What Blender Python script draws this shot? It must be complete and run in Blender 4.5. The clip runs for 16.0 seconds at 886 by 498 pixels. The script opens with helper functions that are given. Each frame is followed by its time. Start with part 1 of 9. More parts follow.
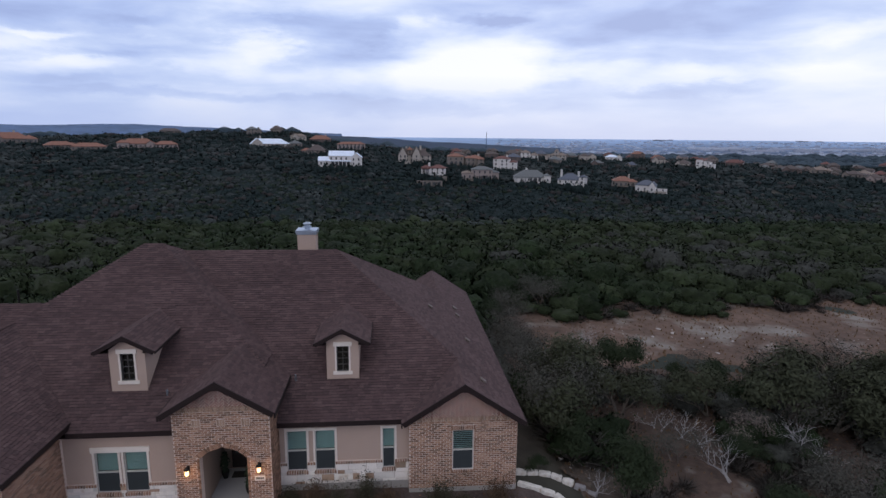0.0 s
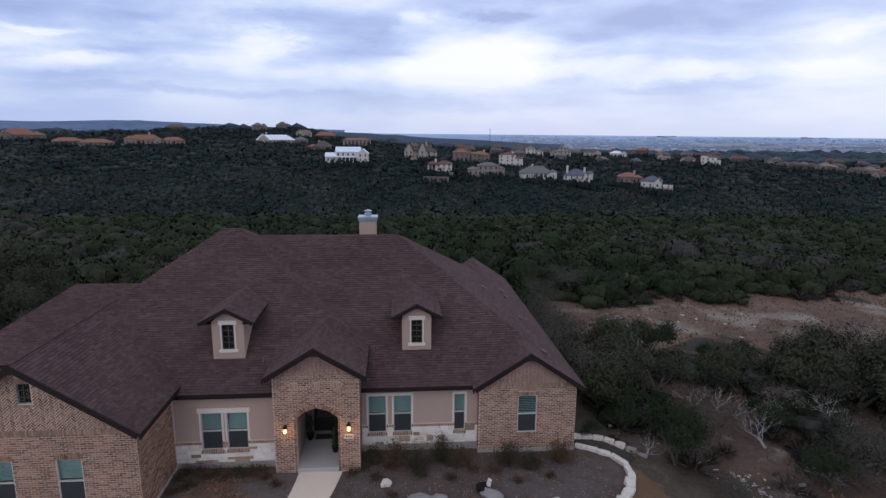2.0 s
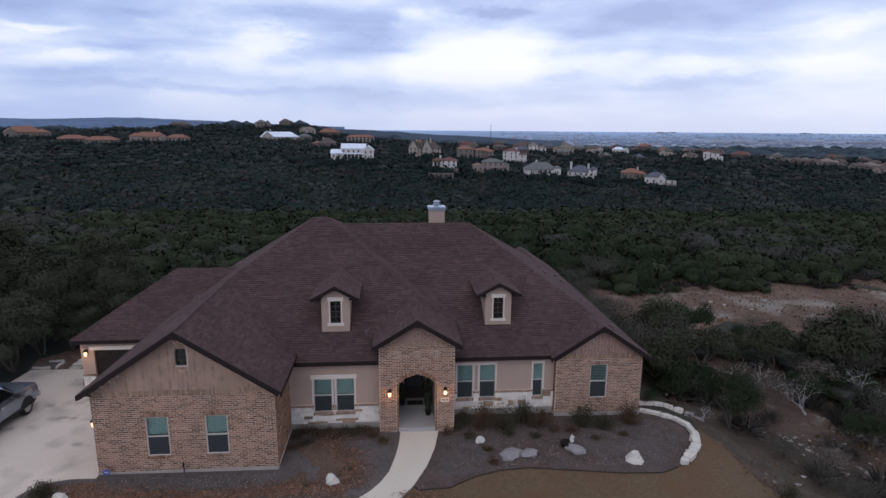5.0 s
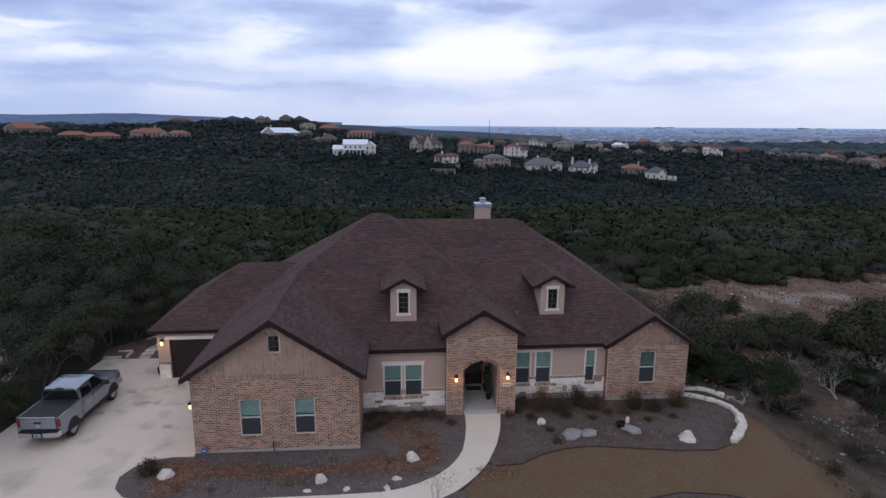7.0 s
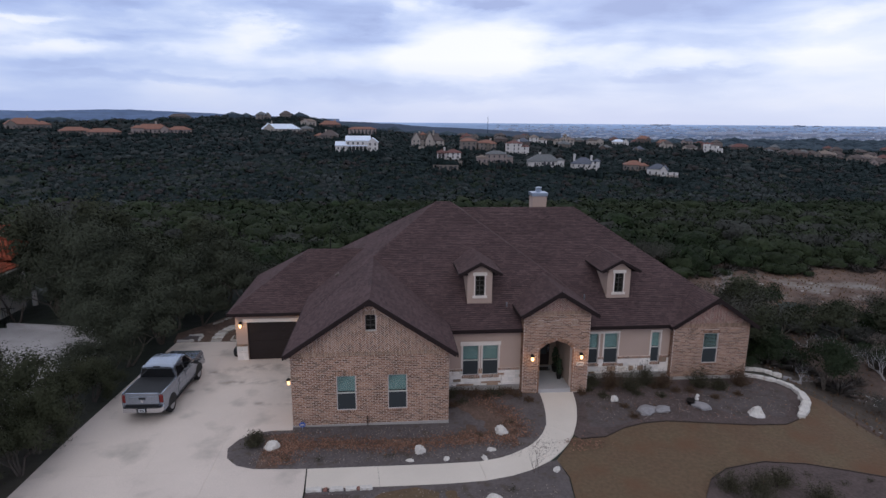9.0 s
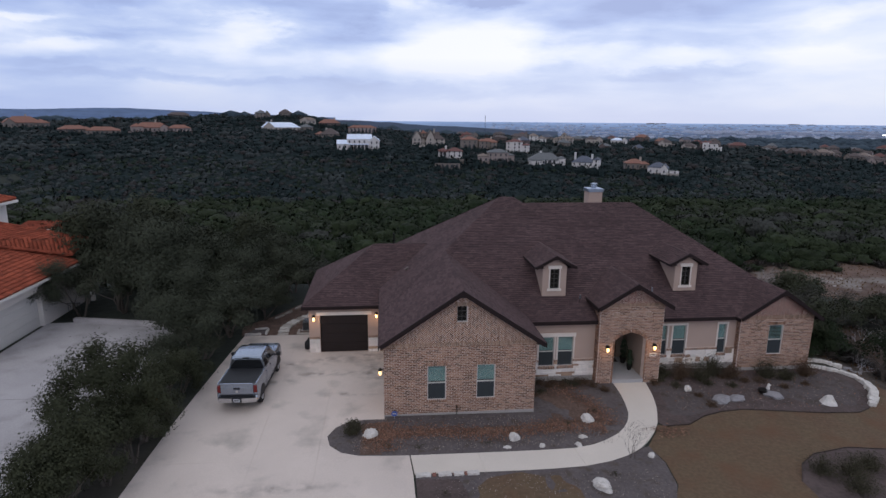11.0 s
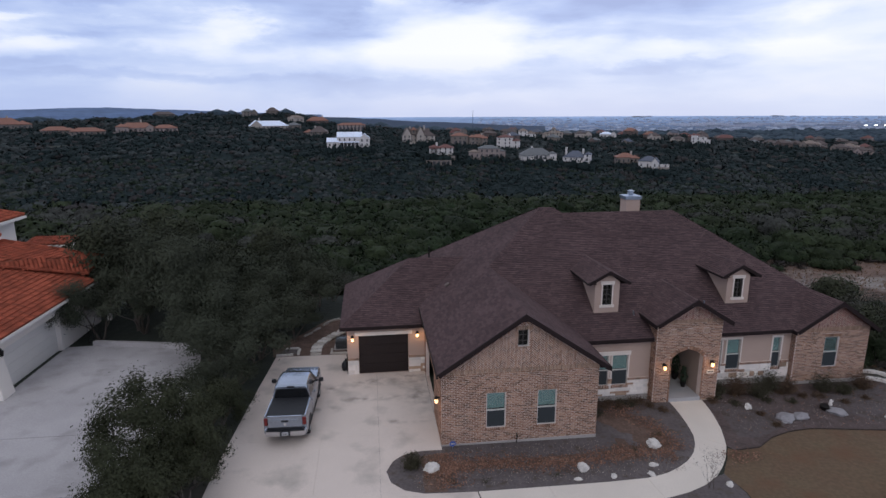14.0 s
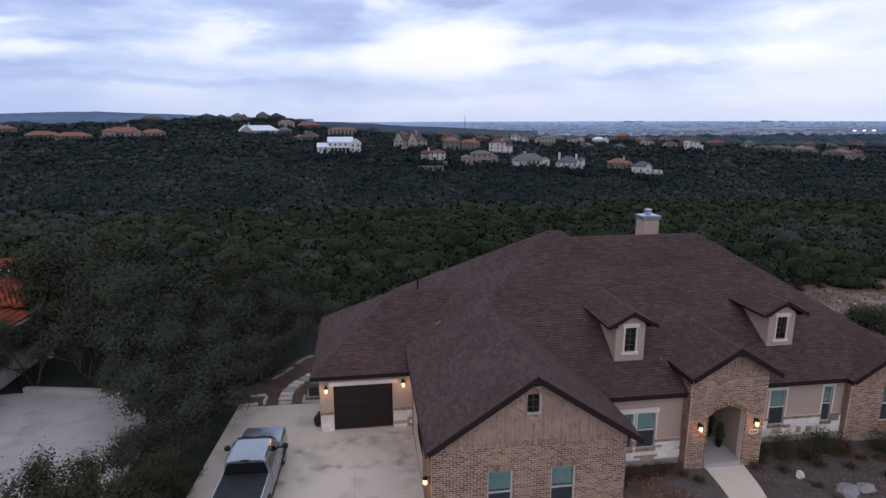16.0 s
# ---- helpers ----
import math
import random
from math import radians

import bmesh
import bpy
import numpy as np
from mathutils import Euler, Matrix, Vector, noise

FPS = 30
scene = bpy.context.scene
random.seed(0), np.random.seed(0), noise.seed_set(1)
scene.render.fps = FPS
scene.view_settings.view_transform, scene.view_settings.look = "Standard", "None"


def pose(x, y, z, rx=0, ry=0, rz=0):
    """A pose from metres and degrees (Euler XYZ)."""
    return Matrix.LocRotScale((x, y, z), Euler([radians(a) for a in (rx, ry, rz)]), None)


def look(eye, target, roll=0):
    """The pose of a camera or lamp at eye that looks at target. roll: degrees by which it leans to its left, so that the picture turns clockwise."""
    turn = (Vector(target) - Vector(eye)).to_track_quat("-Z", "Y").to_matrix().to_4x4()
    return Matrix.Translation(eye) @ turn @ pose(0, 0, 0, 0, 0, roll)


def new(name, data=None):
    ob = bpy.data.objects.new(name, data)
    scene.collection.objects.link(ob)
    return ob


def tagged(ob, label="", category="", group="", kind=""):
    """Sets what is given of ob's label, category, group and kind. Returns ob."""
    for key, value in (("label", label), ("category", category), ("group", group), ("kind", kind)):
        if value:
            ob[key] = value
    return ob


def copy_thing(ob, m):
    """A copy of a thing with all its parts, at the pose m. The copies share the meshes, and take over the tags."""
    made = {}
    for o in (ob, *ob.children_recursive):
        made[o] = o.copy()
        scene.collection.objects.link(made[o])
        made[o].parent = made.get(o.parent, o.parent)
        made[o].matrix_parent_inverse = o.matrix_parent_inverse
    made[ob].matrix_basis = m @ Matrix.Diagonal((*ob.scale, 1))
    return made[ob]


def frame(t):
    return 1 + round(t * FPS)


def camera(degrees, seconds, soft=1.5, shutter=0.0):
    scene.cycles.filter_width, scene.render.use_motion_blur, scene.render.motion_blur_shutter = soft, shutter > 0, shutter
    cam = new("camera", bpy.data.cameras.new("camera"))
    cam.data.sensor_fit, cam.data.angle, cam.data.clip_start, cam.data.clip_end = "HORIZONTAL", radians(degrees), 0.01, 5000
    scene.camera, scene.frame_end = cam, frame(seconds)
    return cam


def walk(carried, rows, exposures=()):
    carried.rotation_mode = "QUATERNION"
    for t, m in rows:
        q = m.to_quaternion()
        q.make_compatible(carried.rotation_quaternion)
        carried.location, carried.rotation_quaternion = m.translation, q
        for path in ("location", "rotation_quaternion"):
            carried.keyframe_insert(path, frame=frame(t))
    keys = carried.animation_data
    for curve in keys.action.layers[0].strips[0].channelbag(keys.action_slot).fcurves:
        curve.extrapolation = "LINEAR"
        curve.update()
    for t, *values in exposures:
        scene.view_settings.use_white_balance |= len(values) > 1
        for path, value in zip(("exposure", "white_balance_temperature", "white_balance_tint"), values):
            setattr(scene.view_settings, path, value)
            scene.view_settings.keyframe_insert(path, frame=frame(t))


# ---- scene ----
cam = camera(75.0, 16.0)
PATH = [
    (0, (6.754, -21.476, 15.156), (6.929, -19.522, 14.764), 0.6),
    (0.5, (6.037, -22.164, 14.978), (6.208, -20.211, 14.586), 0.6),
    (1, (5.24, -22.798, 14.783), (5.408, -20.845, 14.386), 0.6),
    (1.5, (4.404, -23.353, 14.768), (4.569, -21.401, 14.366), 0.6),
    (2, (3.48, -23.791, 14.951), (3.647, -21.839, 14.547), 0.6),
    (2.5, (2.672, -24.233, 15.086), (2.838, -22.282, 14.68), 0.6),
    (3, (1.936, -24.701, 15.124), (2.101, -22.75, 14.715), 0.5),
    (3.5, (1.191, -25.211, 15.071), (1.357, -23.261, 14.658), 0.5),
    (4, (0.444, -25.695, 14.907), (0.61, -23.746, 14.493), 0.5),
    (6.5, (-3.676, -28.009, 15.181), (-3.501, -26.062, 14.756), 0.4),
    (7, (-4.692, -28.314, 15.27), (-4.515, -26.369, 14.84), 0.4),
    (7.5, (-5.75, -28.598, 15.181), (-5.57, -26.652, 14.752), 0.4),
    (8, (-6.851, -28.798, 15.04), (-6.669, -26.853, 14.611), 0.3),
    (8.5, (-8.01, -29.038, 14.903), (-7.826, -27.095, 14.464), 0.4),
    (9, (-9.224, -29.286, 14.84), (-9.036, -27.344, 14.4), 0.5),
    (11.5, (-15.026, -29.6, 14.682), (-14.818, -27.661, 14.237), 0.4),
    (12, (-15.999, -29.414, 14.769), (-15.786, -27.475, 14.327), 0.3),
    (12.5, (-16.387, -29.326, 14.918), (-16.173, -27.388, 14.474), 0.4),
    (13, (-16.728, -29.138, 15.12), (-16.512, -27.201, 14.669), 0.1),
    (13.5, (-16.955, -28.56, 15.295), (-16.728, -26.626, 14.842), -0.0),
    (14, (-16.966, -27.497, 15.514), (-16.724, -25.565, 15.055), -0.2),
    (14.5, (-16.837, -25.993, 15.736), (-16.583, -24.064, 15.272), -0.3),
    (15, (-16.673, -24.125, 15.903), (-16.396, -22.197, 15.449), -0.2),
    (15.5, (-16.394, -22.651, 16.032), (-16.113, -20.722, 15.585), -0.2),
    (16, (-16.185, -21.952, 15.708), (-15.916, -20.021, 15.264), -0.1),
]
walk(cam, [(t, look(eye, target, roll)) for t, eye, target, roll in PATH], [(0, 0.0), (7, 0.0), (9, -0.02), (12.5, -0.05), (14, -0.01), (15.5, 0.03), (16, 0.03)])

# ---- world and light: an overcast evening sky ----
world = bpy.data.worlds.new("sky")
scene.world = world
world.use_nodes = True


def sky_nodes(tree):
    nt, ln = tree.nodes, tree.links
    nt.clear()
    out = nt.new("ShaderNodeOutputWorld")
    bg = nt.new("ShaderNodeBackground")
    ln.new(bg.outputs[0], out.inputs[0])
    clear = nt.new("ShaderNodeTexSky")
    clear.sky_type, clear.sun_disc = "NISHITA", False
    clear.sun_elevation, clear.sun_rotation = radians(32), radians(20)
    dim = nt.new("ShaderNodeVectorMath")
    dim.operation = "SCALE"
    dim.inputs[3].default_value = 0.1
    ln.new(clear.outputs[0], dim.inputs[0])
    co = nt.new("ShaderNodeTexCoord")
    sep = nt.new("ShaderNodeSeparateXYZ")
    ln.new(co.outputs["Generated"], sep.inputs[0])

    def m(op, a, b=None, clamp=False):
        n = nt.new("ShaderNodeMath")
        n.operation, n.use_clamp = op, clamp
        for i, v in ((0, a), (1, b)):
            if v is None:
                continue
            if isinstance(v, (int, float)):
                n.inputs[i].default_value = v
            else:
                ln.new(v, n.inputs[i])
        return n.outputs[0]

    up = m("MAXIMUM", sep.outputs[2], 0.0)
    ahead = m("MAXIMUM", sep.outputs[1], 0.05)
    az = m("DIVIDE", sep.outputs[0], ahead)

    def cloud(scale, detail, rough, dist, offs, flat=3.0):
        mp = nt.new("ShaderNodeMapping")
        mp.inputs["Location"].default_value = offs
        mp.inputs["Scale"].default_value = (1.0, 1.0, flat)
        ln.new(co.outputs["Generated"], mp.inputs[0])
        n = nt.new("ShaderNodeTexNoise")
        n.inputs["Scale"].default_value, n.inputs["Detail"].default_value = scale, detail
        n.inputs["Roughness"].default_value, n.inputs["Distortion"].default_value = rough, dist
        ln.new(mp.outputs[0], n.inputs[0])
        return n.outputs[0]

    soft_, fine_ = cloud(2.2, 3, 0.5, 0.3, (0.9, 0.35, 0.2)), cloud(4.6, 6, 0.52, 0.25, (4.0, 1.0, 0.0), 4.5)
    sum_ = m("ADD", m("MULTIPLY", soft_, 0.60), m("MULTIPLY", fine_, 0.42))
    # ragged edges for the cloud banks
    az = m("ADD", az, m("MULTIPLY", m("SUBTRACT", cloud(7.0, 6, 0.6, 0.2, (1.0, 7.0, 2.0)), 0.5), 0.20))
    lift = m("ADD", sep.outputs[2], m("MULTIPLY", m("SUBTRACT", cloud(9.0, 7, 0.62, 0.2, (3.0, 2.0, 5.0)), 0.5), 0.05))
    # the larger cloud banks: place across, place up, reach across, reach up, lighter or darker
    for a, z, ra, rz, amt in BANKS:
        da = m("DIVIDE", m("SUBTRACT", az, a), ra)
        dz = m("DIVIDE", m("SUBTRACT", lift, z), rz)
        d2 = m("ADD", m("MULTIPLY", da, da), m("MULTIPLY", dz, dz))
        sum_ = m("ADD", sum_, m("MULTIPLY", m("POWER", 2.718, m("MULTIPLY", m("POWER", d2, 1.5), -1.0)), amt))
    ramp = nt.new("ShaderNodeValToRGB")
    ln.new(sum_, ramp.inputs[0])
    e = ramp.color_ramp.elements
    e[0].position, e[0].color = 0.38, (0.36, 0.45, 0.77, 1)
    e[1].position, e[1].color = 0.67, (0.95, 0.975, 1.07, 1)
    for pos, c in ((0.445, (0.45, 0.56, 0.90, 1)), (0.515, (0.585, 0.69, 0.98, 1)), (0.58, (0.765, 0.84, 1.06, 1))):
        n = e.new(pos)
        n.color = c
    low = nt.new("ShaderNodeMix")
    low.data_type = "RGBA"
    fac = m("SUBTRACT", 1.0, m("DIVIDE", up, 0.095), True)
    fac = m("MULTIPLY", m("POWER", fac, 0.8), 0.85)
    ln.new(fac, low.inputs[0])
    ln.new(ramp.outputs[0], low.inputs[6])
    side = nt.new("ShaderNodeMix")
    side.data_type = "RGBA"
    ln.new(m("DIVIDE", m("ADD", az, 0.6), 1.5, True), side.inputs[0])
    side.inputs[6].default_value, side.inputs[7].default_value = (0.46, 0.57, 0.90, 1), (0.66, 0.75, 0.99, 1)
    ln.new(side.outputs[2], low.inputs[7])
    high = nt.new("ShaderNodeMix")
    high.data_type = "RGBA"
    ln.new(m("MULTIPLY", m("DIVIDE", m("SUBTRACT", sep.outputs[2], 0.26), 0.4, True), 0.8), high.inputs[0])
    ln.new(low.outputs[2], high.inputs[6])
    high.inputs[7].default_value = (0.69, 0.715, 0.80, 1)
    mix = nt.new("ShaderNodeMix")
    mix.data_type = "RGBA"
    mix.inputs[0].default_value = 0.93
    ln.new(dim.outputs[0], mix.inputs[6]), ln.new(high.outputs[2], mix.inputs[7])
    ln.new(mix.outputs[2], bg.inputs[0])
    bg.inputs[1].default_value = 1.0


BANKS = ((0.70, 0.075, 0.50, 0.11, 0.05), (0.135, 0.124, 0.175, 0.045, 0.095), (0.212, 0.093, 0.097, 0.021, 0.12), (0.009, 0.093, 0.16, 0.024, 0.08), (-0.211, 0.127, 0.060, 0.019, 0.15), (-0.304, 0.102, 0.079, 0.018, 0.08), (0.04, 0.173, 0.037, 0.016, 0.1),
         (-0.535, 0.134, 0.062, 0.006, 0.11), (-0.379, 0.127, 0.103, 0.008, 0.06), (-0.467, 0.095, 0.076, 0.008, 0.05), (0.785, 0.141, 0.064, 0.016, 0.09), (0.463, 0.095, 0.174, 0.018, 0.07), (0.753, 0.089, 0.129, 0.018, 0.04),
         (0.615, 0.025, 0.462, 0.016, 0.04), (-0.527, 0.031, 0.172, 0.011, 0.04), (-0.085, 0.160, 0.100, 0.026, -0.105), (-0.229, 0.166, 0.105, 0.012, -0.1), (0.278, 0.143, 0.078, 0.023, -0.06), (0.378, 0.163, 0.129, 0.027, -0.065),
         (0.517, 0.067, 0.125, 0.009, -0.09), (0.634, 0.116, 0.115, 0.024, -0.05), (-0.318, 0.054, 0.27, 0.008, -0.11), (0.036, 0.041, 0.232, 0.014, -0.1), (-0.512, 0.071, 0.127, 0.008, -0.07), (-0.54, 0.105, 0.108, 0.007, -0.06),
         (0.177, 0.179, 0.066, 0.011, -0.12), (-0.417, 0.155, 0.076, 0.009, -0.06))
sky_nodes(world.node_tree)

sun = new("sun", bpy.data.lights.new("sun", "SUN"))
sun.data.energy, sun.data.angle, sun.data.color = 0.5, radians(40), (1.0, 0.95, 0.9)
sun.rotation_euler = (radians(58), 0, radians(-20))

# ---- materials ----
def material(name, base, rough=0.85, scale=3.0, vary=0.25, fine=40.0, bump=0.15, tint=None, metal=0.0, island=0.0, objrand=0.0, spec=0.3, stain=None, coord="Object", bdist=0.02, spots=()):
    """A surface whose base colour varies at two scales, with fine relief."""
    mt = bpy.data.materials.new(name)
    mt.use_nodes = True
    nt, ln = mt.node_tree.nodes, mt.node_tree.links
    b = nt["Principled BSDF"]
    b.inputs["Roughness"].default_value, b.inputs["Metallic"].default_value = rough, metal
    b.inputs["Specular IOR Level"].default_value = spec
    co = nt.new("ShaderNodeTexCoord")

    def noise_at(s, d=4):
        n = nt.new("ShaderNodeTexNoise")
        n.inputs["Scale"].default_value, n.inputs["Detail"].default_value = s, d
        ln.new(co.outputs[coord], n.inputs[0])
        return n.outputs[0]

    def blend(fac, a, c, kind="MIX"):
        n = nt.new("ShaderNodeMix")
        n.data_type, n.blend_type = "RGBA", kind
        for i, v in ((0, fac), (6, a), (7, c)):
            if isinstance(v, (int, float)):
                n.inputs[i].default_value = v
            elif isinstance(v, tuple):
                n.inputs[i].default_value = (*v, 1)
            else:
                ln.new(v, n.inputs[i])
        return n.outputs[2]

    def span(v, lo, hi):
        n = nt.new("ShaderNodeMapRange")
        n.inputs[1].default_value, n.inputs[2].default_value = lo, hi
        ln.new(v, n.inputs[0])
        return n.outputs[0]

    large, small = noise_at(scale), noise_at(fine, 3)
    dark = tuple(c * (1 - vary) for c in base)
    light = tuple(min(1, c * (1 + vary)) for c in base)
    col = blend(span(large, 0.3, 0.7), dark, tint or light)
    col = blend(0.5, col, blend(span(small, 0.3, 0.7), tuple(c * (1 - vary) for c in base), light))
    if island or objrand:
        if island:
            src = nt.new("ShaderNodeNewGeometry").outputs["Random Per Island"]
        else:
            src = nt.new("ShaderNodeObjectInfo").outputs["Random"]
        ramp = nt.new("ShaderNodeValToRGB")
        ln.new(src, ramp.inputs[0])
        k = island or objrand
        e = ramp.color_ramp.elements
        e[0].color, e[1].color = (1 - k, 1 - k, 1 - k, 1), (1 + k, 1 + k * 0.9, 1 + k * 0.8, 1)
        mid = e.new(0.5)
        mid.color = (1, 1 - k * 0.25, 1 - k * 0.3, 1)
        col = blend(1.0, col, ramp.outputs[0], "MULTIPLY")
    if stain:
        colour, lo, hi, s = stain
        col = blend(span(noise_at(s, 5), lo, hi), col, colour)
    if spots:
        sep = nt.new("ShaderNodeSeparateXYZ")
        ln.new(co.outputs[coord], sep.inputs[0])
        grime = span(noise_at(1.6, 6), 0.42, 0.68)

        def mth(op, p, q):
            n = nt.new("ShaderNodeMath")
            n.operation = op
            for i, v in ((0, p), (1, q)):
                if isinstance(v, (int, float)):
                    n.inputs[i].default_value = v
                else:
                    ln.new(v, n.inputs[i])
            return n.outputs[0]
        for sx, sy, rx_, ry_ in spots:
            dx, dy = mth("DIVIDE", mth("SUBTRACT", sep.outputs[0], sx), rx_), mth("DIVIDE", mth("SUBTRACT", sep.outputs[1], sy), ry_)
            near = mth("POWER", 2.718, mth("MULTIPLY", mth("ADD", mth("MULTIPLY", dx, dx), mth("MULTIPLY", dy, dy)), -1.0))
            col = blend(mth("MULTIPLY", mth("MULTIPLY", near, grime), 0.9), col, tuple(c * 0.36 for c in base))
    ln.new(col, b.inputs["Base Color"])
    if bump:
        bp = nt.new("ShaderNodeBump")
        bp.inputs["Strength"].default_value, bp.inputs["Distance"].default_value = bump, bdist
        ln.new(small, bp.inputs["Height"])
        ln.new(bp.outputs[0], b.inputs["Normal"])
    return mt


def glow(name, colour, strength):
    mt = bpy.data.materials.new(name)
    mt.use_nodes = True
    b = mt.node_tree.nodes["Principled BSDF"]
    b.inputs["Base Color"].default_value = (*colour, 1)
    b.inputs["Emission Color"].default_value = (*colour, 1)
    b.inputs["Emission Strength"].default_value = strength
    return mt


SHINGLE = material("shingle", (0.083, 0.055, 0.056), 0.95, 0.45, 0.24, 9, 0.4, island=0.20, spec=0.15)
TAB_EDGE = material("dark_tab_edge", (0.022, 0.017, 0.017), 0.95, 2, 0.3, 9, 0.2)
ROOF_DECK = material("roof_deck", (0.045, 0.033, 0.033), 0.95)
FASCIA = material("fascia_paint", (0.017, 0.009, 0.009), 0.8, 1.0, 0.2, 20, 0.05)
MORTAR = material("mortar", (0.62, 0.51, 0.45), 0.95, 2, 0.15, 60, 0.3)
BRICK = material("brick", (0.270, 0.170, 0.121), 0.9, 0.6, 0.2, 30, 0.3, island=0.46, spec=0.2)
BRICK_ONE = material("brick_single", (0.270, 0.170, 0.121), 0.9, 0.6, 0.2, 30, 0.3, objrand=0.46, spec=0.2)
BRICK_TAN = material("brick_tan", (0.34, 0.245, 0.185), 0.9, 1.2, 0.2, 30, 0.3, island=0.30, spec=0.2)
BRICK_RED = material("brick_red", (0.250, 0.132, 0.108), 0.9, 1.2, 0.2, 30, 0.3, island=0.40, spec=0.2)
STUCCO = material("stucco", (0.43, 0.318, 0.265), 0.95, 0.7, 0.08, 50, 0.25)
TRIM = material("cream_trim", (0.70, 0.62, 0.56), 0.8, 1.5, 0.08, 30, 0.05)
LIMESTONE_RUST = material("rusty_limestone", (0.40, 0.29, 0.21), 0.9, 2.0, 0.2, 18, 0.4, island=0.35, stain=((0.25, 0.14, 0.10), 0.56, 0.70, 1.5))
LIMESTONE = material("limestone", (0.78, 0.73, 0.68), 0.9, 2.0, 0.12, 18, 0.4, island=0.16, stain=((0.46, 0.33, 0.22), 0.58, 0.74, 1.3))
SLAB = material("slab_edge", (0.36, 0.33, 0.31), 0.9, 1.0, 0.15, 25, 0.2)
CONCRETE = material("concrete", (0.61, 0.525, 0.468), 0.9, 0.35, 0.11, 22, 0.12, stain=((0.36, 0.32, 0.285), 0.55, 0.80, 0.55), spots=((-14.7, 4.7, 1.1, 0.7), (-17.1, 4.2, 1.5, 0.5), (-19.5, 3.6, 1.2, 0.35), (-17.4, 2.2, 1.9, 0.35), (-14.6, 2.2, 0.6, 1.6), (-15.5, -0.4, 1.6, 0.25), (-20.6, 1.2, 1.6, 0.3), (-18.6, -8.5, 2.2, 0.3)))
WALKWAY = material("walk_concrete", (0.64, 0.57, 0.50), 0.9, 0.5, 0.08, 22, 0.12)
PORCH = material("porch_floor", (0.36, 0.35, 0.35), 0.85, 0.8, 0.1, 25, 0.1)
FRAME_WHITE = material("window_frame_white", (0.50, 0.47, 0.445), 0.5, 4, 0.05, 30, 0.0)
BLIND = material("blind", (0.178, 0.272, 0.272), 0.7, 3, 0.2, 14, 0.0)
SCREEN = material("insect_screen", (0.036, 0.042, 0.045), 0.55, 4, 0.1, 40, 0.0)
DARK = material("painted_room_shade", (0.02, 0.018, 0.017), 0.9)
GARAGE_DOOR = material("garage_door_brown", (0.020, 0.013, 0.012), 0.55, 1.0, 0.2, 20, 0.05)
IRON = material("dark_iron", (0.02, 0.018, 0.017), 0.5, 5, 0.2, 30, 0.1, metal=0.6)
STEEL = material("galvanised_steel", (0.42, 0.47, 0.55), 0.35, 3, 0.15, 20, 0.05, metal=0.9)
EDGING = material("rusty_edging", (0.05, 0.036, 0.032), 0.7, 2, 0.3, 20, 0.1)
MULCH = material("mulch", (0.088, 0.065, 0.061), 0.98, 1.1, 0.4, 7, 0.9, bdist=0.08)
DARK_GRAVEL = material("dark_gravel", (0.094, 0.077, 0.075), 0.98, 1.1, 0.32, 7, 0.9, bdist=0.08, stain=((0.070, 0.052, 0.045), 0.50, 0.66, 1.6))
LEAF_MULCH = material("leaf_litter", (0.120, 0.078, 0.061), 0.98, 1.8, 0.5, 8, 0.9, bdist=0.05)
GRAVEL = material("grey_gravel", (0.114, 0.096, 0.095), 0.98, 1.1, 0.32, 7, 0.9, bdist=0.08, stain=((0.085, 0.068, 0.058), 0.52, 0.68, 2.2))
LAWN = material("dormant_lawn", (0.142, 0.090, 0.057), 0.98, 0.5, 0.3, 6, 0.8, bdist=0.06, tint=(0.105, 0.086, 0.050), stain=((0.125, 0.066, 0.038), 0.50, 0.72, 0.45))
DIRT = material("brown_dirt", (0.072, 0.055, 0.044), 0.98, 0.9, 0.4, 6, 0.9, bdist=0.08, stain=((0.12, 0.10, 0.085), 0.60, 0.72, 1.4))
ROCK = material("white_rock", (0.60, 0.56, 0.52), 0.9, 2.5, 0.22, 14, 0.6, stain=((0.40, 0.33, 0.27), 0.58, 0.72, 2.5))
RUBBLE_STONE = material("rubble", (0.36, 0.345, 0.335), 0.92, 2.5, 0.25, 14, 0.6, island=0.3)
ROCK_GREY = material("grey_rock", (0.25, 0.235, 0.24), 0.92, 2.5, 0.2, 14, 0.6)
BARK = material("bark", (0.10, 0.083, 0.07), 0.95, 4, 0.3, 30, 0.6)
DEADWOOD = material("bleached_wood", (0.33, 0.315, 0.32), 0.95, 4, 0.3, 30, 0.4)
# stucco colour darkened to deepen the shade inside the porch
PORCH_WALL = material("porch_wall_shaded", (0.30, 0.23, 0.19), 0.95, 0.7, 0.1, 50, 0.2)
VINYL_MAT = material("coir_mat", (0.035, 0.030, 0.027), 0.95, 6, 0.3, 60, 0.4)
PLANT_GREEN = material("pot_plant_leaf", (0.03, 0.045, 0.025), 0.8, 3, 0.3, 20, 0)
MUNTIN = material("bronze_frame", (0.075, 0.068, 0.066), 0.5, 3, 0.1, 20, 0)
LAMP_GLOW = glow("lamp_glow", (1.0, 0.66, 0.36), 1.5)
GLASS = bpy.data.materials.new("window_glass")
GLASS.use_nodes = True
_g = GLASS.node_tree.nodes["Principled BSDF"]
_g.inputs["Base Color"].default_value = (0.9, 0.95, 0.95, 1)
_g.inputs["Transmission Weight"].default_value, _g.inputs["Roughness"].default_value = 1.0, 0.02
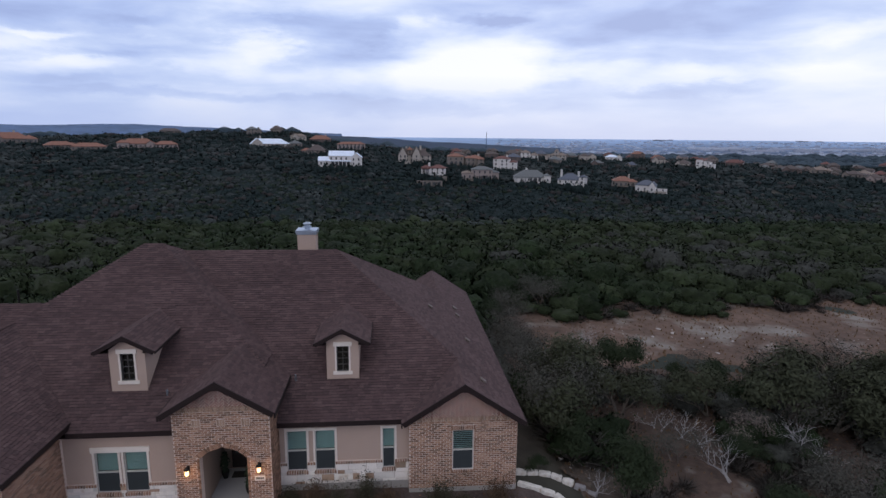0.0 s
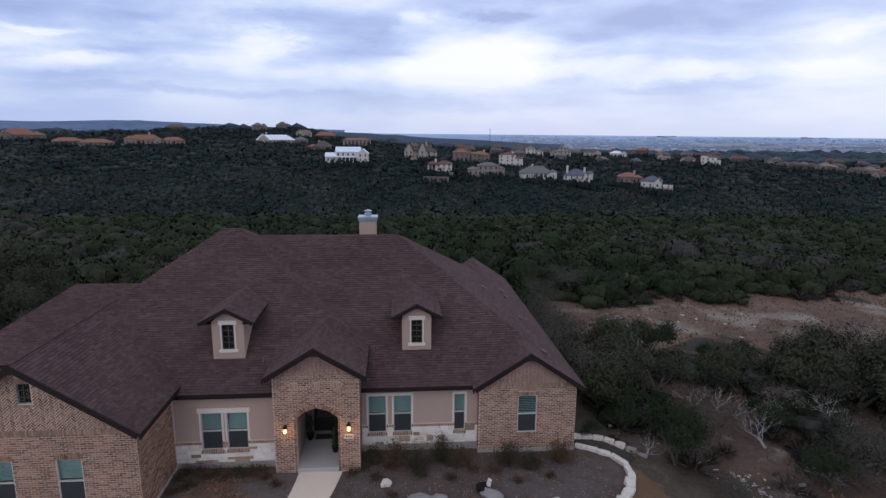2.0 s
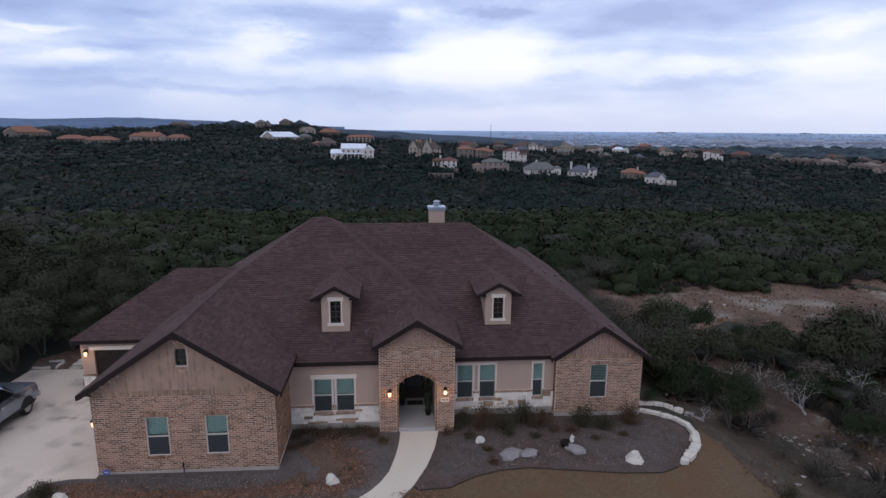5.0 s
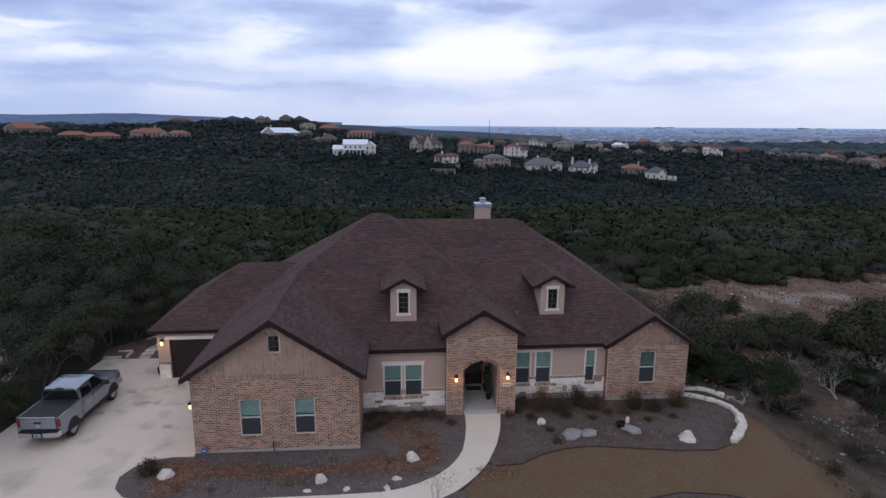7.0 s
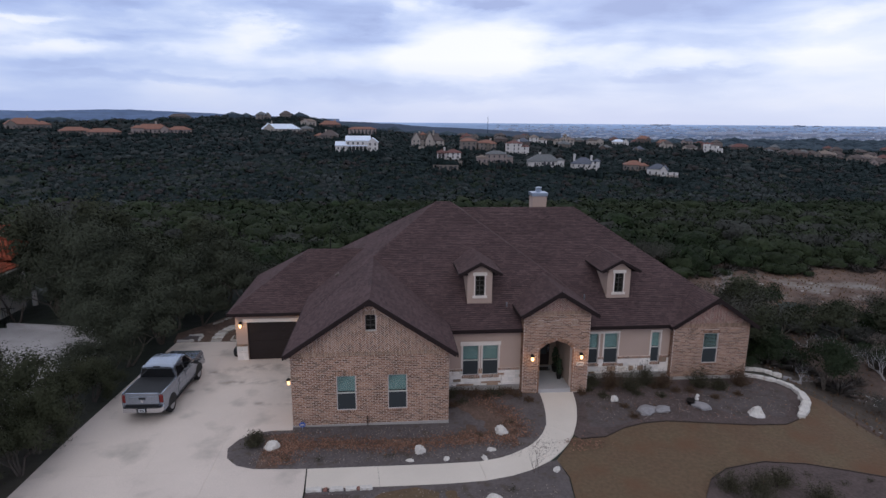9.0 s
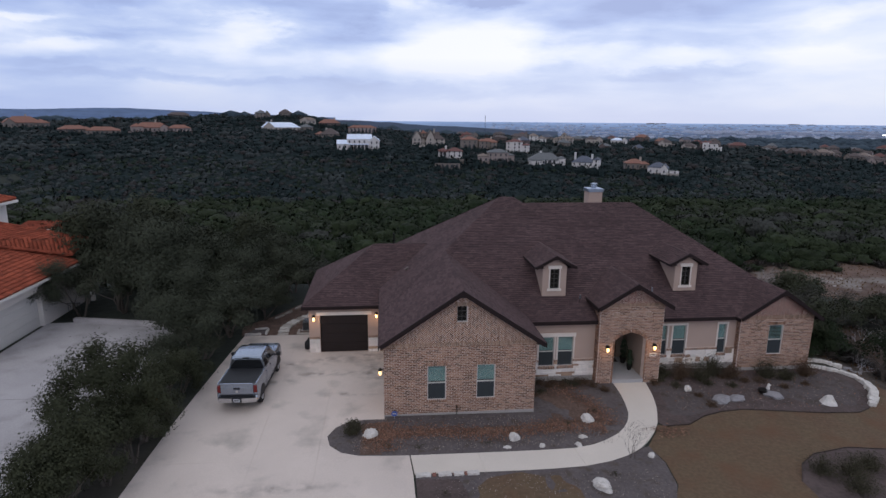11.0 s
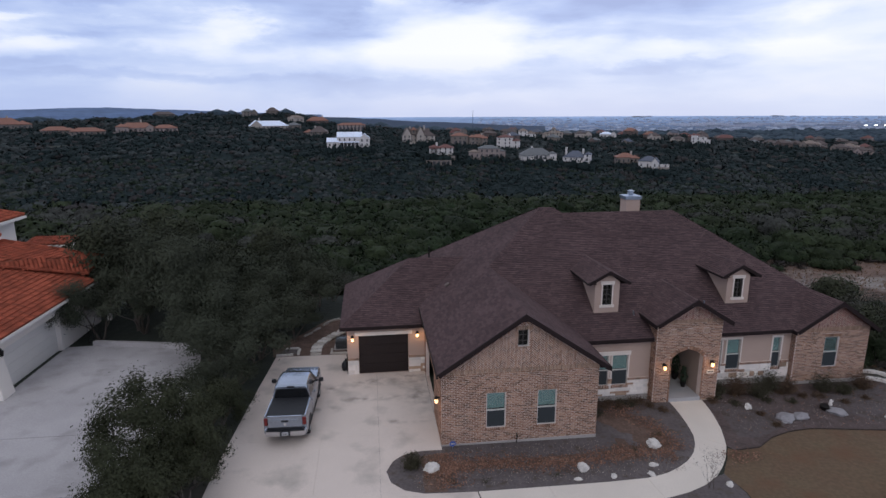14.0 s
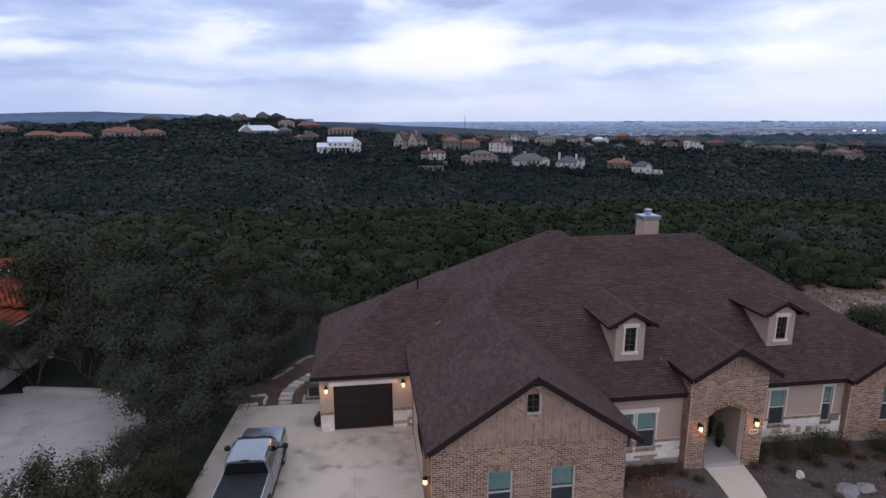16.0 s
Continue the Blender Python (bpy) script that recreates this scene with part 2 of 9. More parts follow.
_g.inputs["IOR"].default_value = 1.3

# ---- building helpers ----
def mesh_of(name, verts, faces, mat):
    me = bpy.data.meshes.new(name)
    me.from_pydata([tuple(v) for v in verts], [], [tuple(f) for f in faces])
    if mat:
        me.materials.append(mat)
    me.update()
    return me


def solid(name, verts, faces, mat, parent=None, label=""):
    ob = new(name, mesh_of(name, verts, faces, mat))
    ob.parent = parent
    return tagged(ob, label)


def part(name, bm, mat, parent, label=""):
    me = bpy.data.meshes.new(name)
    bm.to_mesh(me)
    bm.free()
    if mat:
        me.materials.append(mat)
    ob = new(name, me)
    ob.parent = parent
    return tagged(ob, label)


class Shape:
    """Vertices and faces gathered into one mesh."""

    def __init__(self):
        self.v, self.f = [], []

    def add(self, verts, faces):
        n = len(self.v)
        self.v += [tuple(v) for v in verts]
        self.f += [tuple(i + n for i in f) for f in faces]
        return self

    def box(self, a, b, m=None):
        (x0, y0, z0), (x1, y1, z1) = a, b
        vs = [(x, y, z) for z in (z0, z1) for x, y in ((x0, y0), (x1, y0), (x1, y1), (x0, y1))]
        if m is not None:
            vs = [m @ Vector(v) for v in vs]
        return self.add(vs, [(3, 2, 1, 0), (4, 5, 6, 7), (0, 1, 5, 4), (1, 2, 6, 5), (2, 3, 7, 6), (3, 0, 4, 7)])

    def beam(self, p, q, w, h, up=(0, 0, 1)):
        """A square bar from p to q, w wide, h high, with its top edge on the line."""
        p, q = Vector(p), Vector(q)
        d = (q - p).normalized()
        s = d.cross(Vector(up)).normalized() * (w / 2)
        u = s.cross(d).normalized() * h
        vs = [p - s - u, p + s - u, p + s, p - s, q - s - u, q + s - u, q + s, q - s]
        return self.add(vs, [(0, 1, 2, 3), (7, 6, 5, 4), (1, 0, 4, 5), (2, 1, 5, 6), (3, 2, 6, 7), (0, 3, 7, 4)])

    def tube(self, pts, radii, sides=6):
        rings = []
        n0 = len(self.v)
        for i, p in enumerate(pts):
            p = Vector(p)
            d = (Vector(pts[min(i + 1, len(pts) - 1)]) - Vector(pts[max(i - 1, 0)])).normalized()
            a = d.cross(Vector((0.31, 0.77, 0.2))).normalized()
            b = d.cross(a)
            for k in range(sides):
                t = 2 * math.pi * k / sides
                self.v.append(tuple(p + (a * math.cos(t) + b * math.sin(t)) * radii[i]))
        for i in range(len(pts) - 1):
            for k in range(sides):
                a, b = n0 + i * sides + k, n0 + i * sides + (k + 1) % sides
                self.f.append((a, b, b + sides, a + sides))
        self.f.append(tuple(n0 + k for k in reversed(range(sides))))
        self.f.append(tuple(n0 + (len(pts) - 1) * sides + k for k in range(sides)))
        return self

    def prism(self, poly, z0, z1):
        n = len(poly)
        vs = [(x, y, z0) for x, y in poly] + [(x, y, z1) for x, y in poly]
        return self.add(vs, [tuple(reversed(range(n))), tuple(range(n, 2 * n))] + [(i, (i + 1) % n, n + (i + 1) % n, n + i) for i in range(n)])

    def out(self, name, mat, parent=None, label="", bevel=0.0, smooth=False):
        me = mesh_of(name, self.v, self.f, mat)
        if bevel:
            bm = bmesh.new()
            bm.from_mesh(me)
            bmesh.ops.bevel(bm, geom=list(bm.edges), offset=bevel, segments=1, affect="EDGES", clamp_overlap=True)
            bm.to_mesh(me)
            bm.free()
        if smooth:
            me.polygons.foreach_set("use_smooth", [True] * len(me.polygons))
        ob = new(name, me)
        ob.parent = parent
        return tagged(ob, label)


def empty(name, at=(0, 0, 0), **tags):
    ob = new(name)
    ob.location = at
    return tagged(ob, **tags)


def spans(poly, z):
    """Where the level z cuts a flat polygon of (u, z): intervals of u."""
    cuts = []
    for (u0, z0), (u1, z1) in zip(poly, poly[1:] + poly[:1]):
        if (z0 <= z) != (z1 <= z):
            cuts.append(u0 + (u1 - u0) * (z - z0) / (z1 - z0))
    cuts.sort()
    return list(zip(cuts[::2], cuts[1::2]))


def minus(ivs, a, b):
    res = []
    for p, q in ivs:
        if b <= p or a >= q:
            res.append((p, q))
        else:
            if a > p:
                res.append((p, a))
            if b < q:
                res.append((b, q))
    return res


def ground_z(x, y):
    return -0.21 - 0.012 * x

# ---- the lie of the land ----
def smooth01(a, b, t):
    t = np.clip((np.asarray(t, float) - a) / (b - a), 0, 1)
    return t * t * (3 - 2 * t)


LAND_X = np.array([-900, -400, -230, -120, -40, 40, 120, 212, 330, 560, 900.0])
LAND_Y = np.array([-400, -60, 0, 20, 40, 70, 110, 150, 190, 240, 310, 370, 430, 520, 620, 720, 900, 1300, 2200, 3200, 4900.0])
LAND_Z = np.array([
    [-6] * 11, [-2] * 11, [-1.0] * 11, [-1.6] * 11, [-3.0] * 11, [-4.8] * 11,
    [-7] * 6 + [-8, -9, -8, -6, -4], [-13] * 6 + [-14, -15, -14, -8, -5], [-24] * 6 + [-24, -22, -20, -16, -12], [-36] * 6 + [-35, -32, -32, -28, -24],
    [-42] * 6 + [-42, -42, -42, -40, -38], [-30, -30, -32, -30, -29, -33, -34, -36, -40, -42, -42],
    [-14, -15, -15, -14, -13.5, -20, -21.5, -28, -34, -40, -42], [-6, -6, -7, -8, -7, -11, -16, -21, -17, -30, -38], [2, 0, -1, -1, -5, -11, -13, -16, -20, -31, -38],
    [5, 5, 11, 13, -2, -8, -10, -14, -17, -26, -34], [-5, -5, -3, -3, -12, -18, -20, -24, -28, -34, -40], [-40] * 11, [-50] * 11, [-45] * 11, [-18] * 11], float)


def land(x, y):
    """Height of the ground: the house's level pad on a hilltop, a wooded valley behind, the far ridge, the plain."""
    x, y = np.broadcast_arrays(np.asarray(x, float), np.asarray(y, float))
    xi = np.clip(np.searchsorted(LAND_X, x) - 1, 0, len(LAND_X) - 2)
    yi = np.clip(np.searchsorted(LAND_Y, y) - 1, 0, len(LAND_Y) - 2)
    fx = np.clip((x - LAND_X[xi]) / (LAND_X[xi + 1] - LAND_X[xi]), 0, 1)
    fy = np.clip((y - LAND_Y[yi]) / (LAND_Y[yi + 1] - LAND_Y[yi]), 0, 1)
    fx = fx * fx * (3 - 2 * fx)
    base = (LAND_Z[yi, xi] * (1 - fx) + LAND_Z[yi, xi + 1] * fx) * (1 - fy) + (LAND_Z[yi + 1, xi] * (1 - fx) + LAND_Z[yi + 1, xi + 1] * fx) * fy
    east = smooth01(14, 20, x) * (1 - smooth01(90, 160, x))
    field = -1.5 - 0.062 * np.maximum(x - 15, 0)
    near = (1 - smooth01(55, 95, y)) * smooth01(-60, -20, y)
    base = base + (field - base) * east * near
    wx = (1 - smooth01(13.6, 17, x)) * smooth01(-75, -55, x)
    wy = (1 - smooth01(19, 30, y)) * smooth01(-120, -80, y)
    w = wx * wy
    pad = -0.21 - 0.012 * x - 0.03
    return base * (1 - w) + pad * w


def bumps(x, y):
    r = np.hypot(x, y)
    k = smooth01(28, 60, r)
    return k * (0.5 * np.sin(x * 0.11 + 1.7 * np.sin(y * 0.07)) + 0.5 * np.sin(y * 0.13 + 2 * np.sin(x * 0.05))) * np.interp(r, [0, 60, 400, 1500, 4000], [0, 0.4, 1.5, 3, 1])


def land_mesh():
    xs = np.unique(np.round(np.concatenate([-(60 + 4840 * np.linspace(0, 1, 60) ** 2.6), np.arange(-60, 60, 2.0), 60 + 4840 * np.linspace(0, 1, 60) ** 2.6]), 3))
    ys = np.unique(np.round(np.concatenate([-(60 + 600 * np.linspace(0, 1, 12) ** 2), np.arange(-60, 60, 2.0), 60 + 4740 * np.linspace(0, 1, 110) ** 2.0]), 3))
    X, Y = np.meshgrid(xs, ys)
    Z = land(X, Y) + bumps(X, Y)
    nx, ny = len(xs), len(ys)
    verts = np.stack([X.ravel(), Y.ravel(), Z.ravel()], 1)
    i = np.arange(nx * ny).reshape(ny, nx)
    faces = np.stack([i[:-1, :-1].ravel(), i[:-1, 1:].ravel(), i[1:, 1:].ravel(), i[1:, :-1].ravel()], 1)
    me = bpy.data.meshes.new("ground")
    me.from_pydata(verts.tolist(), [], faces.tolist())
    me.polygons.foreach_set("use_smooth", [True] * len(me.polygons))
    return me


def earth():
    mt = material("earth", (0.078, 0.064, 0.052), 0.98, 0.05, 0.35, 1.6, 0.6, bdist=0.15, stain=((0.026, 0.031, 0.024), 0.34, 0.50, 0.03))
    return mt


ground = tagged(new("ground", land_mesh()), "dark brushy hillside earth falling into a wooded valley", "ground", kind="structure")
ground.data.materials.append(earth())

# ---- the house ----
PITCH = 0.667
house = empty("house", (0, 0, 0), label="sprawling one-storey brick house with a brown shingle hip roof", category="house")


def roof_plane(name, poly, parent, seed, course=0.145, tab=0.33, thick=0.05):
    """A sloped roof face from its 3D outline (first edge along the eave), laid with lapped shingle tabs."""
    P = [Vector(p) for p in poly]
    n = Vector((0, 0, 0))
    for a, b in zip(P, P[1:] + P[:1]):
        n += a.cross(b)
    n.normalize()
    if n.z < 0:
        n = -n
    up = (Vector((0, 0, 1)) - n * n.z).normalized()
    side = up.cross(n).normalized()
    o = P[0]
    flat = [((p - o).dot(side), (p - o).dot(up)) for p in P]
    deck = Shape()
    k = len(P)
    deck.add([p + n * 0.0 for p in P] + [p - n * thick for p in P], [tuple(range(k)), tuple(reversed(range(k, 2 * k)))] + [(i, (i + 1) % k, k + (i + 1) % k, k + i) for i in range(k)])
    rp = deck.out(name, ROOF_DECK, parent)
    rng = random.Random(seed)
    tabs = Shape()
    v0, v1 = min(v for _, v in flat), max(v for _, v in flat)
    row, v = 0, v0
    while v < v1 - 0.02:
        top = min(v + course * 1.25, v1)
        for a, b in spans(flat, min(v + course * 0.5, v1 - 0.01)):
            u = a - (tab * 0.5 if row % 2 else 0) - rng.random() * 0.12
            while u < b:
                w = tab * rng.choice((0.6, 0.8, 1.0, 1.25))
                p, q = max(u, a), min(u + w, b)
                if q - p > 0.02:
                    lift = 0.024 + 0.012 * rng.random()
                    drop = rng.choice((0, 0, 0.012, 0.02))
                    g = 0.004
                    lo_, hi_ = v - drop, top
                    vs = [(p + g, lo_, 0.0), (q - g, lo_, 0.0), (p + g, lo_, lift), (q - g, lo_, lift), (p + g, hi_, 0.004), (q - g, hi_, 0.004)]
                    tabs.add([o + side * s + up * t + n * h for s, t, h in vs], [(0, 1, 3, 2), (2, 3, 5, 4), (0, 2, 4), (1, 5, 3)])
                u += w
        v += course
        row += 1
    tabs_ob = tabs.out("shingles", SHINGLE, rp)
    # lower tab edges near black, so each course ends in a dark line
    tabs_ob.data.materials.append(TAB_EDGE)
    for i, p in enumerate(tabs_ob.data.polygons):
        p.material_index = 1 if i % 4 == 0 else 0
    tagged(tabs_ob, "lapped brown asphalt shingles", kind="stuff")
    return rp


def fascia(runs, parent, name="fascia", h=0.22):
    for p, q in runs:
        Shape().beam((p[0], p[1], p[2] + 0.03), (q[0], q[1], q[2] + 0.03), 0.06, h).out(name, FASCIA, parent)
        if p[1] == q[1] and q[2] > p[2]:
            t = q
            Shape().add([(t[0] - 0.2, t[1] - 0.034, t[2] - 0.33), (t[0] + 0.2, t[1] - 0.034, t[2] - 0.33), (t[0], t[1] - 0.034, t[2] + 0.06), (t[0] - 0.2, t[1] + 0.034, t[2] - 0.33), (t[0] + 0.2, t[1] + 0.034, t[2] - 0.33), (t[0], t[1] + 0.034, t[2] + 0.06)],
                        [(0, 1, 2), (5, 4, 3), (0, 2, 5, 3), (1, 4, 5, 2), (0, 3, 4, 1)]).out("fascia_joint", FASCIA, parent)


# roof faces: the west block, the east block, wings and gables
roof = []
LZ, RZ = 9.42, 8.90
roof_plane("roof", [(-14.24, 0.30, 3.54), (-1.8, 0.30, 3.54), (-1.8, 0.55, 3.71), (1.2, 0.55, 3.71), (1.2, 2.8, 5.22), (-5.1, 9.1, LZ), (-6.0, 9.1, LZ), (-14.24, 0.86, 3.93)], house, 1)
roof_plane("roof", [(1.2, 2.8, 5.22), (1.2, 6.0, 5.22), (-4.0, 10.2, 8.69), (-5.1, 9.1, LZ)], house, 2)
roof_plane("roof", [(-5.2, 1.24, 3.2), (7.2, 1.24, 3.2), (9.75, 3.74, 4.87), (3.7, 9.79, RZ), (-5.2, 9.79, RZ)], house, 3)
roof_plane("roof", [(12.42, 0.87, 3.09), (12.42, 21.5, 3.09), (9.75, 21.5, 4.87), (9.75, 15.84, 4.87), (3.7, 9.79, RZ), (9.75, 3.74, 4.87), (9.75, 0.87, 4.87)], house, 4)
roof_plane("roof", [(7.1, 0.87, 3.17), (9.75, 0.87, 4.87), (9.75, 4.2, 4.87), (7.1, 4.2, 3.17)], house, 5)
roof_plane("roof", [(7.1, 21.5, 3.17), (9.75, 21.5, 4.87), (9.75, 15.6, 4.87), (7.1, 15.6, 3.17)], house, 6)
roof_plane("roof", [(-14.24, -3.46, 3.90), (-14.24, 17.3, 3.90), (-6.0, 9.1, 9.39), (-10.16, 4.94, 6.62), (-10.16, -3.46, 6.62)], house, 7)
roof_plane("roof", [(-5.95, -3.46, 3.81), (-5.95, 0.75, 3.81), (-10.16, 4.97, 6.62), (-10.16, -3.46, 6.62)], house, 8)
roof_plane("roof", [(-19.05, 5.1, 3.15), (-9.5, 5.1, 3.15), (-9.5, 9.6, 6.15), (-14.55, 9.6, 6.15)], house, 9)
roof_plane("roof", [(-19.05, 5.1, 3.15), (-19.05, 14.1, 3.15), (-14.55, 9.6, 6.15)], house, 10)
roof_plane("roof", [(-19.05, 14.1, 3.15), (-9.5, 14.1, 3.15), (-9.5, 9.6, 6.15), (-14.55, 9.6, 6.15)], house, 11)
roof_plane("roof", [(-2.18, -0.42, 4.51), (0, -0.42, 5.84), (0, 6.0, 5.84), (-2.18, 6.0, 4.51)], house, 12)
roof_plane("roof", [(2.18, -0.42, 4.51), (0, -0.42, 5.84), (0, 6.0, 5.84), (2.18, 6.0, 4.51)], house, 13)
roof_plane("roof", [(-14.24, 17.3, 3.93), (4.3, 18.4, 3.2), (-5.1, 9.1, LZ), (-6.0, 9.1, LZ)], house, 14)
roof_plane("roof", [(-5.2, 18.3, 3.2), (12.25, 18.3, 3.2), (3.7, 9.79, RZ), (-5.2, 9.79, RZ)], house, 15)
fascia([((-5.95, 0.30, 3.54), (-1.9, 0.30, 3.54)), ((1.9, 1.24, 3.2), (7.1, 1.24, 3.2)),
        ((12.42, 0.87, 3.09), (12.42, 21.5, 3.09)), ((12.42, 0.87, 3.09), (9.75, 0.87, 4.87)), ((9.75, 0.87, 4.87), (7.1, 0.87, 3.17)),
        ((7.1, 0.87, 3.17), (7.1, 1.5, 3.17)), ((12.42, 21.5, 3.09), (9.75, 21.5, 4.87)),
        ((-14.24, -3.46, 3.90), (-14.24, 6.4, 3.90)), ((-14.24, -3.46, 3.90), (-10.16, -3.46, 6.62)), ((-10.16, -3.46, 6.62), (-5.95, -3.46, 3.81)),
        ((-5.95, -3.46, 3.81), (-5.95, 0.75, 3.81)), ((-19.05, 5.1, 3.15), (-14.2, 5.1, 3.15)), ((-19.05, 5.1, 3.15), (-19.05, 14.1, 3.15)),
        ((-2.18, -0.42, 4.51), (0, -0.42, 5.84)), ((0, -0.42, 5.84), (2.18, -0.42, 4.51)), ((-2.18, -0.42, 4.51), (-2.18, 1.9, 4.51)), ((2.18, -0.42, 4.51), (2.18, 3.2, 4.51))], house)
# soffits close the eaves
for a, b in (((-6.4, 0.32, 3.33), (-1.9, 0.7, 3.37)), ((1.8, 1.28, 2.99), (7.2, 1.8, 3.03)), ((-14.22, -3.0, 3.68), (-13.9, 5.6, 3.72)),
             ((-6.3, -3.0, 3.60), (-5.97, 0.5, 3.64)), ((-19.0, 5.14, 2.94), (-14.1, 5.5, 2.98)), ((-19.0, 5.5, 2.94), (-18.6, 14, 2.98)), ((12.1, 1.2, 2.90), (12.4, 21.4, 2.94))):
    Shape().box(a, b).out("soffit", FASCIA, house)


# walls: each is laid out along its length u and height z, with openings cut through
def wall(u0, u1, z0, z1, holes, place, mat, parent, thick=0.2, name="wall", front=0.0, label=""):
    us = sorted({u0, u1, *[h[0] for h in holes], *[h[1] for h in holes]})
    zs = sorted({z0, z1, *[h[2] for h in holes], *[h[3] for h in holes]})
    nu, nz = len(us) - 1, len(zs) - 1
    full = [[not any(h[0] < (us[i] + us[i + 1]) / 2 < h[1] and h[2] < (zs[j] + zs[j + 1]) / 2 < h[3] for h in holes) for j in range(nz)] for i in range(nu)]
    s, ids = Shape(), {}

    def vid(i, j, k):
        if (i, j, k) not in ids:
            ids[i, j, k] = len(s.v)
            s.v.append(tuple(place @ Vector((us[i], front + thick * k, zs[j]))))
        return ids[i, j, k]

    def has(i, j):
        return 0 <= i < nu and 0 <= j < nz and full[i][j]
    for i in range(nu):
        for j in range(nz):
            if not full[i][j]:
                continue
            s.f.append((vid(i, j, 0), vid(i + 1, j, 0), vid(i + 1, j + 1, 0), vid(i, j + 1, 0)))
            s.f.append((vid(i, j + 1, 1), vid(i + 1, j + 1, 1), vid(i + 1, j, 1), vid(i, j, 1)))
            for di, dj, a, b in ((-1, 0, (i, j + 1), (i, j)), (1, 0, (i + 1, j), (i + 1, j + 1)), (0, -1, (i, j), (i + 1, j)), (0, 1, (i + 1, j + 1), (i, j + 1))):
                if not has(i + di, j + dj):
                    s.f.append((vid(*b, 0), vid(*a, 0), vid(*a, 1), vid(*b, 1)))
    return s.out(name, mat, parent, label)


def gable_end(u0, u1, z0, apex, place, mat, parent, holes=(), thick=0.2, name="gable_wall"):
    """The triangle above a wall, cut by at most one opening."""
    s = Shape()
    um = (u0 + u1) / 2
    hs = list(holes)

    def tri(poly):
        k = len(poly)
        vs = [place @ Vector((u, 0, z)) for u, z in poly] + [place @ Vector((u, thick, z)) for u, z in poly]
        s.add(vs, [tuple(range(k)), tuple(reversed(range(k, 2 * k)))] + [(i, k + i, k + (i + 1) % k, (i + 1) % k) for i in range(k)])

    if not hs:
        tri([(u0, z0), (u1, z0), (um, apex)])
    else:
        a, b, c, d = hs[0]
        sl = (apex - z0) / (um - u0)

        def top(u):
            return apex - sl * abs(u - um)
        tri([(u0, z0), (a, z0), (a, top(a))])
        tri([(b, z0), (u1, z0), (b, top(b))])
        tri([(a, z0), (b, z0), (b, c), (a, c)])
        tri([(a, d), (b, d), (b, top(b)), (um, apex), (a, top(a))])
    return s.out(name, mat, parent)


def brick_rows(poly, holes, place, seed, course=0.092, length=0.262, joint=0.023, proud=0.012):
    """Running bond over a flat outline: yields the eight-cornered bricks."""
    rng = random.Random(seed)
    z0, z1 = min(z for _, z in poly), max(z for _, z in poly)
    row, z = 0, z0
    while z < z1:
        mid = z + course / 2
        ivs = spans(poly, min(mid, z1 - 1e-3))
        for h in holes:
            if h[2] < mid < h[3]:
                ivs = minus(ivs, h[0], h[1])
        for a, b in ivs:
            u = math.floor(a / length) * length - (length / 2 if row % 2 else 0)
            while u < b:
                p, q = max(u, a) + joint / 2, min(u + length, b) - joint / 2
                if q - p > 0.03:
                    pr = proud + 0.004 * rng.random()
                    yield p, q, z + joint / 2, z + course - joint / 2, pr
                u += length
        z += course
        row += 1


def brick_box(s, p, q, c, d, pr, place):
    vs = [(p, 0, c), (q, 0, c), (q, 0, d), (p, 0, d), (p, -pr, c), (q, -pr, c), (q, -pr, d), (p, -pr, d)]
    s.add([place @ Vector(v) for v in vs], [(4, 5, 6, 7), (0, 1, 5, 4), (1, 2, 6, 5), (2, 3, 7, 6), (3, 0, 4, 7)])


def brick_face(poly, holes, place, parent, seed, mat=None, keep=None):
    """Brickwork over a wall face; bricks inside the stretch keep become parts of their own."""
    s = Shape()
    singles = []
    for p, q, c, d, pr in brick_rows(poly, holes, place, seed):
        if keep and keep[0] < p and q < keep[1] and keep[2] < c and d < keep[3] and abs(q - p - 0.239) < 1e-3:
            singles.append((p, c))
        else:
            brick_box(s, p, q, c, d, pr, place)
    tagged(s.out("brickwork", mat or BRICK, parent), "weathered brown and tan bricks", kind="stuff")
    if singles:
        b = Shape()
        brick_box(b, 0, 0.239, 0, 0.069, 0.014, Matrix.Identity(4))
        me = mesh_of("brick", b.v, b.f, BRICK_ONE)
        for p, c in singles[:300]:
            ob = new("brick", me)
            ob.parent = parent
            ob.matrix_basis = place @ pose(p, 0, c)


